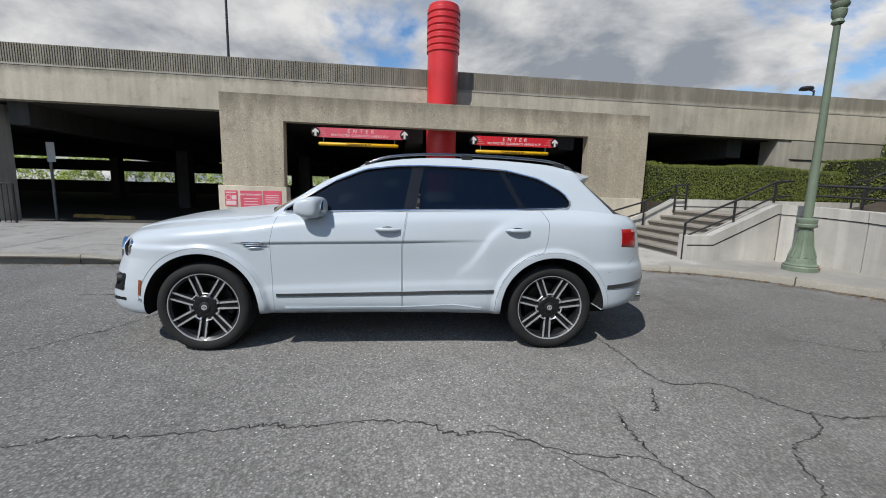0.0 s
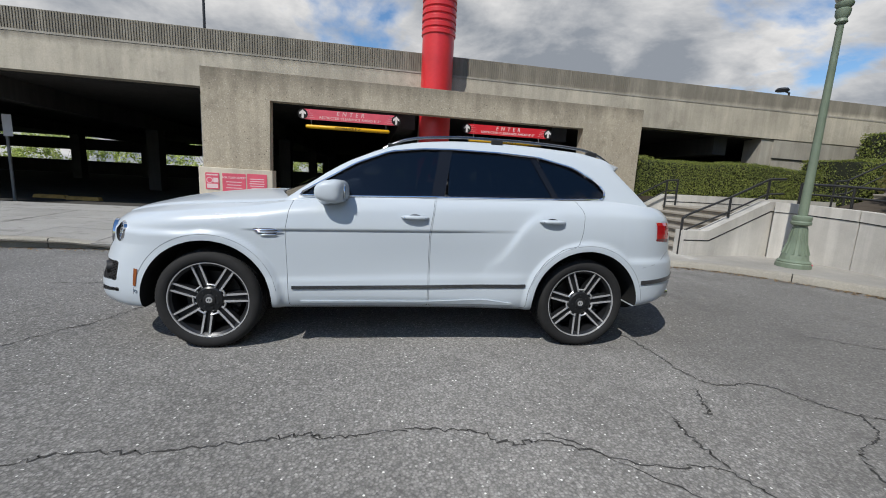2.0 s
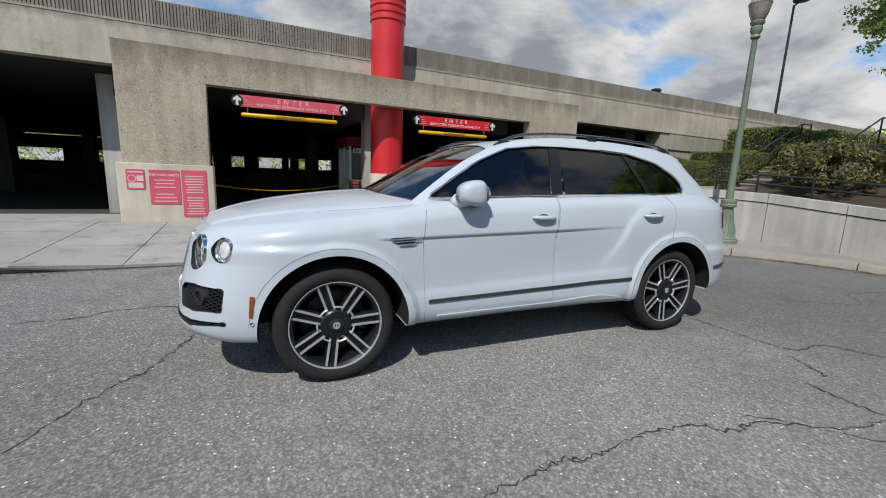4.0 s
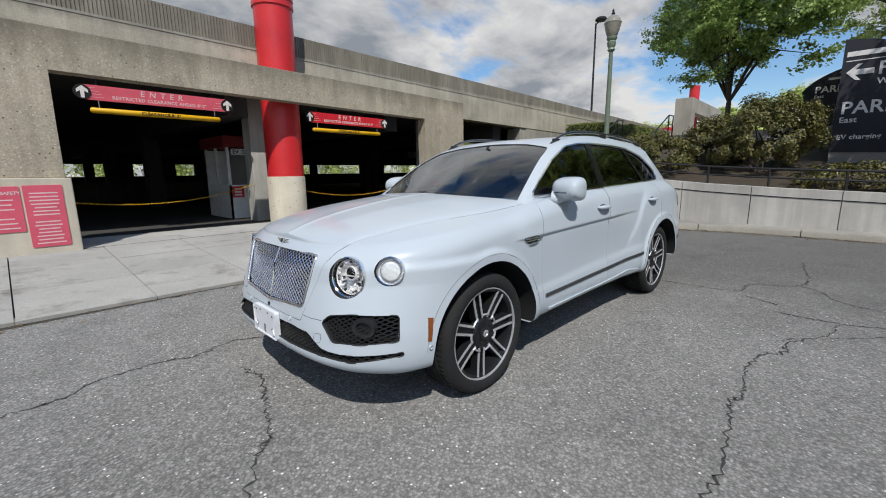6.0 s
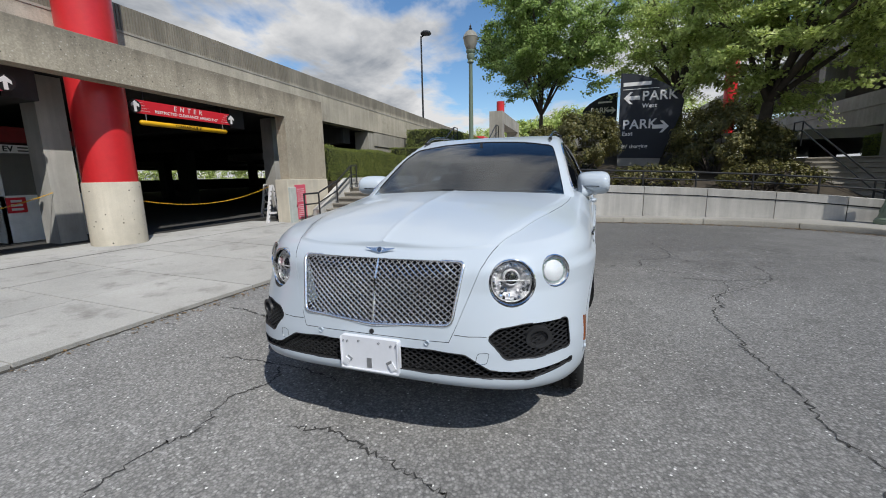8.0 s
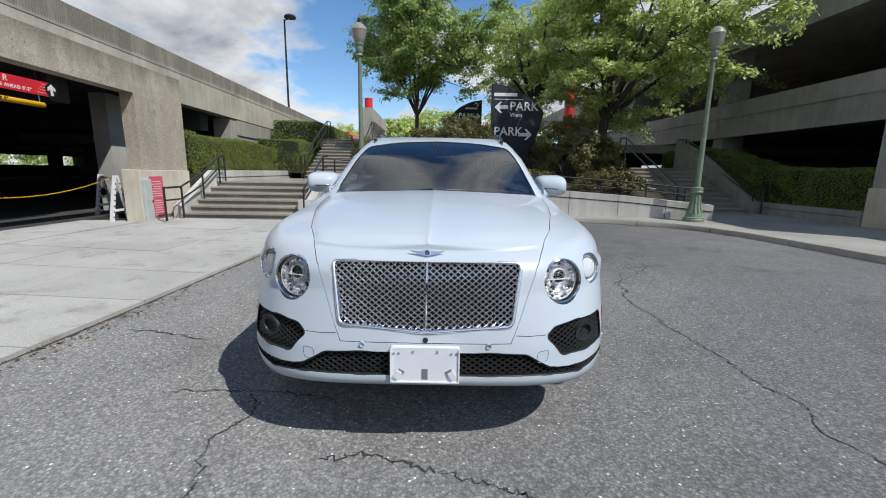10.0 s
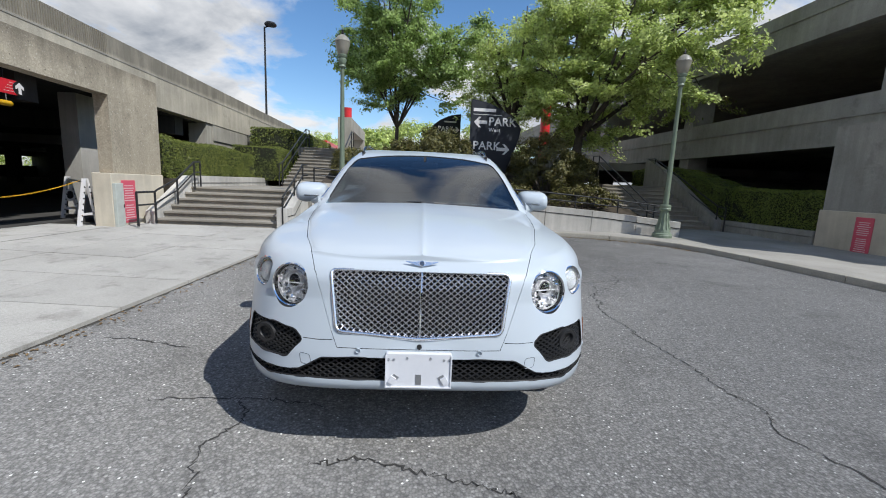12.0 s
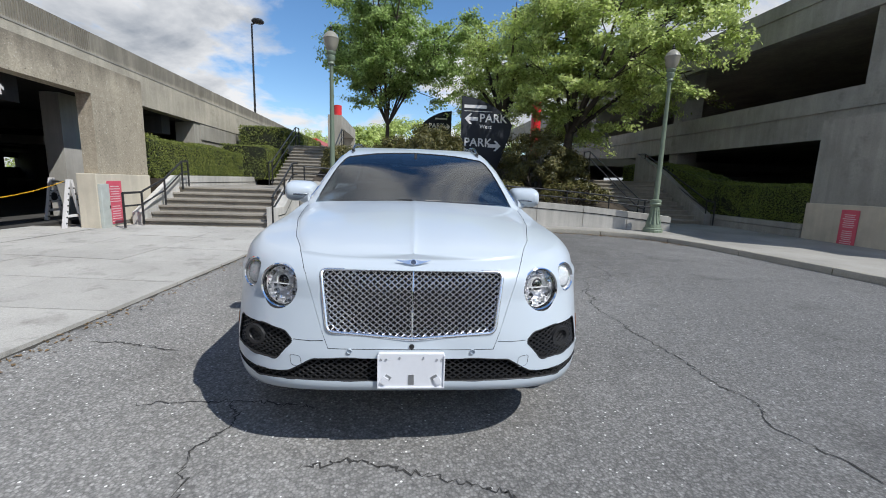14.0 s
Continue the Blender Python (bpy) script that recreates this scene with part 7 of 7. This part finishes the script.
def hedge(name, label, x0, x1, y0, y1, z0, top, seed, density=900, size=0.055, material=None):
    """A clipped hedge: a rough core, dark as the shade inside, with small leaves over it. top gives its height along x.
    """
    rg = np.random.default_rng(seed)
    h = thing(name, label, "hedge", "clipped hedges")
    nx, nyz = max(8, int((x1 - x0) / 0.25)), 18
    bm = bmesh.new()
    rings = []
    for k in range(nx + 1):
        x = x0 + (x1 - x0) * k / nx
        zt = top(x)
        ring = []
        for j in range(nyz):
            a = 2 * math.pi * j / nyz
            c, s_ = math.cos(a), math.sin(a)
            e = 0.32
            y = (y0 + y1) / 2 + (y1 - y0) / 2 * 0.95 * math.copysign(abs(c) ** e, c)
            z = (z0 + zt) / 2 + (zt - z0) / 2 * 0.96 * math.copysign(abs(s_) ** e, s_)
            n = 0.05 * noise.noise(Vector((x * 2.2, y * 2.2, z * 2.2)))
            ring.append(bm.verts.new((x, y + n, z + n)))
        rings.append(ring)
    for a, b in zip(rings, rings[1:]):
        for j in range(nyz):
            bm.faces.new((a[j], a[(j + 1) % nyz], b[(j + 1) % nyz], b[j]))
    bm.faces.new(rings[0])
    bm.faces.new(rings[-1])
    part("core", bm, M_HEDGE_CORE, h, smooth=60)
    pts, nrm = [], []
    zt0 = top((x0 + x1) / 2)
    faces = ((1, (x1 - x0) * (zt0 - z0), 0), (2, (x1 - x0) * (y1 - y0), 1), (0, (y1 - y0) * (zt0 - z0), 2))
    for axis, area, kind in faces:
        n = int(area * density)
        u, v = rg.random(n), rg.random(n)
        if kind == 0:
            x = x0 + (x1 - x0) * u
            tz = np.array([top(q) for q in x])
            front = (y0, -1) if FRONT_SIDE > 0 else (y1, 1)
            pts.append(np.stack([x, np.full(n, front[0]), z0 + (tz - z0) * v], 1))
            nrm.append(np.tile([0, front[1], 0.2], (n, 1)))
        elif kind == 1:
            x = x0 + (x1 - x0) * u
            tz = np.array([top(q) for q in x])
            pts.append(np.stack([x, y0 + (y1 - y0) * v, tz], 1))
            nrm.append(np.tile([0, 0, 1.0], (n, 1)))
        else:
            for xe, d in ((x0, -1), (x1, 1)):
                pts.append(np.stack([np.full(n, xe), y0 + (y1 - y0) * u, z0 + (top(xe) - z0) * v], 1))
                nrm.append(np.tile([d, 0, 0.2], (n, 1)))
    p, q = np.concatenate(pts), np.concatenate(nrm)
    wave = np.array([0.07 * noise.noise(Vector((a * 1.6, b * 1.6, c * 1.6))) + 0.02 * noise.noise(Vector((a * 9, b * 9, c * 9))) for a, b, c in p])
    p = p + q * wave[:, None] + rg.normal(0, 0.018, p.shape)
    ob = part_mesh("leaves", leaf_cloud(p, q, size, rg, 0.7), material or M_HEDGE, h)
    tagged(ob, kind="stuff")
    return h


FRONT_SIDE = 1
hedge("hedge", "long clipped green hedge above the steps", 7.12, 13.3, 10.98, 12.0, 1.2, lambda x: 2.27 + 0.05 * math.sin(x * 1.3) - 0.012 * (x - 7), 1, 2600, 0.036)
hedge("hedge", "clipped rounded green hedge at the bend of the stairs", 13.5, 15.6, 10.1, 11.9, 1.2, lambda x: 2.55, 2, 1400, 0.045)
hedge("hedge", "tall rounded green hedge up the slope", 15.8, 19.5, 10.0, 12.0, 1.5, lambda x: 3.55, 3, 700, 0.07)
hedge("hedge", "green hedge further up the slope", 19.8, 26, 10.3, 11.9, 2.5, lambda x: 3.75, 4, 500, 0.07)
FRONT_SIDE = -1
hedge("hedge", "broad clipped hedge in the shade of the garage", 6.0, 9.2, -7.55, -6.52, 0.42, lambda x: 1.52 + 0.04 * (x - 6) + 0.03 * math.sin(2 * x), 5, 2200, 0.04, M_HEDGE_SHADE)
hedge("hedge", "sloping hedge beside the shaded steps", 9.3, 15.5, -7.5, -6.3, 0.4, lambda x: 1.6 + 0.25 * min(x - 9.3, 3.2), 6, 1400, 0.045, M_HEDGE_SHADE)
FRONT_SIDE = 1


def bush(label, centre, radii, seed, n=5000, size=0.075, material=None):
    """A loose shrub: bent stems and leaf clumps over an uneven rounded shape."""
    rg = np.random.default_rng(seed)
    b = thing("bush", label, "bush", "shrubs")
    c, r = np.array(centre), np.array(radii)
    base = c - np.array([0, 0, r[2]])
    bm = bmesh.new()
    for k in range(9):
        d = rg.normal(0, 1, 3)
        d[2] = abs(d[2])
        d /= np.linalg.norm(d)
        tip = c + d * r * 0.75
        mid = (base + tip) / 2 + rg.normal(0, 0.12, 3)
        add_tube(bm, [tuple(base + rg.normal(0, 0.05, 3)), tuple(mid), tuple(tip)], [0.03, 0.02, 0.008], 5)
    tagged(part("stem", bm, M_BARK, b), kind="stuff")
    m = 150
    d = rg.normal(0, 1, (m, 3))
    d /= np.linalg.norm(d, axis=1)[:, None]
    d[:, 2] = np.where(d[:, 2] < -0.5, -d[:, 2], d[:, 2])
    lump = 0.72 + 0.32 * rg.random(m)
    cl = c + d * r * lump[:, None]
    pick = rg.integers(0, m, n)
    off = rg.normal(0, 1, (n, 3))
    off /= np.linalg.norm(off, axis=1)[:, None]
    rad = 0.17 * r.mean() * rg.random(n) ** 0.4
    p = cl[pick] + off * rad[:, None]
    nrm = off + d[pick] * 0.8 + np.array([0, 0, 0.5])
    tagged(part_mesh("leaves", leaf_cloud(p, nrm, size, rg, 0.5), material or M_BUSH, b), kind="stuff")
    return b


bush("bronze-green rhododendron bush beside the dark sign", (11.0, 3.6, 2.1), (1.2, 1.25, 1.15), 11, 16000)
bush("bronze-green rhododendron bush beside the dark sign", (11.8, 4.9, 2.0), (1.1, 0.9, 0.9), 12, 9000)
bush("dark leafy bush under the tree", (11.2, -0.5, 2.1), (1.3, 1.25, 1.25), 13, 16000)
bush("dark leafy bush under the tree", (11.6, -1.75, 1.8), (1.1, 0.9, 0.9), 14, 10000)
bush("low bush at the top of the retaining wall", (10.0, 5.9, 1.75), (1.0, 0.8, 0.65), 16, 6000, 0.07)
bush("low bush at the top of the retaining wall", (10.6, 6.8, 1.85), (0.9, 0.6, 0.6), 17, 5000, 0.07)
bush("dark bush behind the sign", (13.6, 1.0, 2.4), (1.2, 1.6, 1.2), 18, 9000)
bush("low dark ground bush behind the rail", (9.6, 1.6, 1.1), (0.5, 1.3, 0.35), 19, 2500, 0.08)
bush("low dark ground bush behind the rail", (9.5, -1.3, 1.05), (0.5, 1.3, 0.4), 20, 2500, 0.08)


def tree(label, base, height, crown, radii, seed, leaves=26000, size=0.13, trunk_r=0.16, material=None, lean=(0, 0)):
    """A forked trunk with limbs and twigs; leaves gather round the twig ends."""
    rg = np.random.default_rng(seed)
    tr = thing("tree", label, "tree", "leafy trees")
    b, c, r = np.array(base, float), np.array(crown, float), np.array(radii, float)
    fork = b + np.array([lean[0], lean[1], height])
    bm = bmesh.new()
    add_tube(bm, [tuple(b - np.array([0, 0, 0.3])), tuple(b + np.array([0, 0, 0.25])), tuple((b + fork) / 2 + rg.normal(0, 0.06, 3)), tuple(fork)], [trunk_r * 1.5, trunk_r * 1.1, trunk_r * 0.95, trunk_r * 0.8], 12)
    part("trunk", bm, M_BARK, tr, "grey-brown trunk", smooth=60)
    ends = []
    n_limb = 11
    for k in range(n_limb):
        bm = bmesh.new()
        a = 2 * math.pi * (k + rg.random() * 0.6) / n_limb
        el = rg.uniform(-0.25, 1.2)
        d = np.array([math.cos(a) * math.cos(el), math.sin(a) * math.cos(el), math.sin(el)])
        tip = c + d * r * rg.uniform(0.55, 0.8)
        mid = fork + (tip - fork) * 0.45 + np.array([0, 0, 0.12 * r[2]]) + rg.normal(0, 0.15, 3)
        line = spline([fork, mid, tip], 7)
        add_tube(bm, [tuple(p) for p in line], list(np.linspace(trunk_r * 0.5, 0.02, 7)), 7)
        for j in range(11):
            t = rg.uniform(0.3, 1.0)
            q = line[int(t * 6)]
            d2 = rg.normal(0, 1, 3) * np.array([1, 1, 0.6]) + d * 0.8
            d2 /= np.linalg.norm(d2)
            e = q + d2 * r.mean() * rg.uniform(0.18, 0.42)
            m2 = (q + e) / 2 + rg.normal(0, 0.08, 3) + np.array([0, 0, 0.08])
            add_tube(bm, [tuple(q), tuple(m2), tuple(e)], [0.025, 0.016, 0.006], 4)
            for i in range(7):
                e2 = e + rg.normal(0, 1, 3) * np.array([0.5, 0.5, 0.36]) * r.mean() * 0.2
                e2 = np.where(np.abs(e2 - c) > r * 1.04, c + np.sign(e2 - c) * r * 1.04, e2)
                add_tube(bm, [tuple(e), tuple(e2)], [0.006, 0.003], 3)
                ends.append((e2, e))
        part("limb", bm, M_BARK, tr, smooth=60)
    tips = np.array([p for p, _ in ends])
    stems = np.array([q for _, q in ends])
    pick = rg.integers(0, len(tips), leaves)
    t = rg.random((leaves, 1)) ** 0.6
    off = rg.normal(0, 1, (leaves, 3)) * np.array([0.13, 0.13, 0.07])
    p = stems[pick] * (1 - t) + tips[pick] * t + off - np.array([0, 0, 0.08]) * t
    tilt = rg.normal(0, 0.55, (len(tips), 3))
    nrm = np.array([-0.12, -0.14, 0.75]) + tilt[pick] + rg.normal(0, 0.3, (leaves, 3)) + 0.3 * (p - c) / r
    tagged(part_mesh("crown", leaf_cloud(p, nrm, size, rg, 0.2), material or M_LEAF, tr, "fresh green leaves"), kind="stuff")
    return tr


tree("slender young tree with fresh green leaves on the terrace slope", (15.4, 5.3, 2.1), 1.7, (15.3, 5.3, 7.3), (3.6, 3.9, 4.3), 31, 70000, 0.115, 0.10, M_LEAF_SHADE)
tree("broad tree with bright green spring leaves beside the sign", (12.3, -2.1, 1.8), 1.6, (11.6, -4.1, 6.9), (5.2, 6.3, 4.7), 32, 95000, 0.13, 0.20)
tree("broad leafy tree behind the sign", (17.5, -0.5, 2.4), 2.2, (17.5, -0.5, 7.6), (4.0, 4.2, 3.8), 33, 30000, 0.13, 0.2)

# ---- the far terrace ----
far_portal = thing("far_portal", "pale concrete portal with a red column on the terrace", "portal")
part("pier", box(24.8, 25.6, 8.7, 9.6, 2.7, 4.7), M_CONC_FINE, far_portal)
part("lintel", box(24.8, 33.0, 8.7, 9.6, 4.7, 5.5), M_CONC_FINE, far_portal)
part("pier", box(32.2, 33.0, 8.7, 9.6, 2.7, 4.7), M_CONC_FINE, far_portal)
part("red_shaft", rev([(0.30, 2.7), (0.30, 6.7), (0.0, 6.7)], (28.5, 9.5, 0), 32), M_RED, far_portal, "red round shaft", smooth=40)
pavilion = thing("pavilion", "distant low building with a red roof band", "building")
part("wall", box(40, 48, 13.5, 17.5, 2.7, 4.6), M_CONC_FINE, pavilion)
part("roof", box(39.5, 48.5, 13.2, 17.8, 4.6, 5.2, 0, 0.05), M_RED, pavilion, "red roof band")
shaft = thing("red_column", "tall round red column behind the trees", "column")
part("shaft", rev([(0.30, 2.7), (0.30, 7.2), (0.0, 7.2)], (22.0, -3.75, 0), 32), M_RED, shaft, smooth=40)
for k, (x, y, z, rx, ry, rz) in enumerate(((36, 8.6, 4.2, 2.0, 2.2, 1.7), (46, 8, 5.0, 3, 3.0, 2.4), (46, 4, 5.5, 3, 4, 3), (50, -6, 6, 3, 5, 3.5), (62, 19, 5.5, 3, 4, 2.6), (60, 24, 5, 3, 4, 3))):
    bush("distant leafy green tree beyond the terrace", (x, y, z), (rx, ry, rz), 50 + k, 5000, 0.28, M_LEAF)
for k, x in enumerate((-80, -72, -64, -56, -48, -40, -32, -24, -17, -11.5, -6, 0, 6, 12, 18, 24, 30, 36, 42, 48, 54, 60)):
    bush("sunlit green shrubbery behind the garage", (x, 49.5 + (k % 2), 1.6), (4.2, 1.6, 2.8), 70 + k, 3500, 0.28, M_LEAF)

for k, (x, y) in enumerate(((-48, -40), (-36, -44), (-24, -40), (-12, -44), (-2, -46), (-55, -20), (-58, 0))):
    bush("distant leafy green tree across the road", (x, y, 4.5), (6.5, 4.5, 4.6), 90 + k, 3500, 0.45, M_LEAF_SHADE)

# ---- dirt, painted edge shadow and leaf litter in the gutter ----
rg = np.random.default_rng(41)
# one dark strip for both the dirt and the shadow of the slab edge
bm = bmesh.new()
prev = None
for x in np.arange(-15.9, 5.0, 0.07):
    y = kerb_y(float(x))
    row = [bm.verts.new((x, y + 0.004, 0.003)), bm.verts.new((x, y - 0.012 - abs(rg.normal(0.012, 0.014)), 0.003))]
    if prev:
        bm.faces.new((prev[0], prev[1], row[1], row[0]))
    prev = row
tagged(part("gutter_dirt", bm, M_JOINT), "dark strip of dirt and painted edge shadow along the pavement", "dirt", kind="structure")
rg = np.random.default_rng(77)
pts = []
for k in range(len(KERB) - 1):
    x, y = KERB[k]
    if (x > 3.0 and y > -2.4) or (-12 < x <= 3.0 and y > 3):
        m = rg.integers(6, 22) if x > 3.0 or x < -3.5 else rg.integers(1, 7)
        t = rg.random((m, 1))
        base = KERB[k] * (1 - t) + KERB[k + 1] * t
        nrm2 = offset_line(KERB[k : k + 2], 1.0)[0] - KERB[k]
        pts.append(base - nrm2 * np.abs(rg.normal(0.02, 0.12, (m, 1))))
pts = np.concatenate(pts)
p3 = np.concatenate([pts, np.full((len(pts), 1), 0.008)], 1)
litter = part_mesh("leaf_litter", leaf_cloud(p3, np.tile([0, 0, 1.0], (len(p3), 1)), 0.035, rg, 0.25), M_LITTER, None, "dry brown leaf litter along the kerb")
tagged(litter, category="leaf litter", kind="stuff")

# ---- pavement slabs ----
xs = [-16 + 1.13 * k for k in range(20)]
xs = [x for x in xs if x < 5.0] + [5.96]
rows = (7.47, 8.70, 9.88, 11.0)
for x0, x1 in zip(xs, xs[1:]):
    for y0, y1 in zip(rows, rows[1:]):
        bm = bmesh.new()
        g = 0.007
        back = 0.165 if x1 < -4.2 or x0 > 3.5 else 0.0
        ya, yb = (kerb_y(x0) + back, kerb_y(x1) + back) if y0 < 7.5 else (y0, y0)
        cs = [(x0 + g, ya + g), (x1 - g, yb + g), (x1 - g, y1 - g), (x0 + g, y1 - g)]
        lift = random.uniform(-0.002, 0.002)
        top = [bm.verts.new((x, y, walk_z(x, y) + lift)) for x, y in cs]
        low = [bm.verts.new((x, y, walk_z(x, y) - 0.06)) for x, y in cs]
        bm.faces.new(top)
        for k in range(4):
            bm.faces.new((top[k], low[k], low[(k + 1) % 4], top[(k + 1) % 4]))
        part("slab", bm, M_SLAB, pavement_west)
bm = bmesh.new()
vs = [bm.verts.new((x, y, walk_z(x, 11.05) + 0.002)) for x, y in ((-2.68, 11.0), (5.25, 11.0), (5.25, 12.45), (-2.68, 12.45))]
bm.faces.new(vs)
part("threshold", bm, M_SLAB, pavement_west)
bm = bmesh.new()
vs = [bm.verts.new((x, y, walk_z(x, 11.05) + 0.001)) for x, y in ((-16, 11.0), (-4.37, 11.0), (-4.37, 12.45), (-16, 12.45))]
bm.faces.new(vs)
part("threshold", bm, M_SLAB, pavement_west)
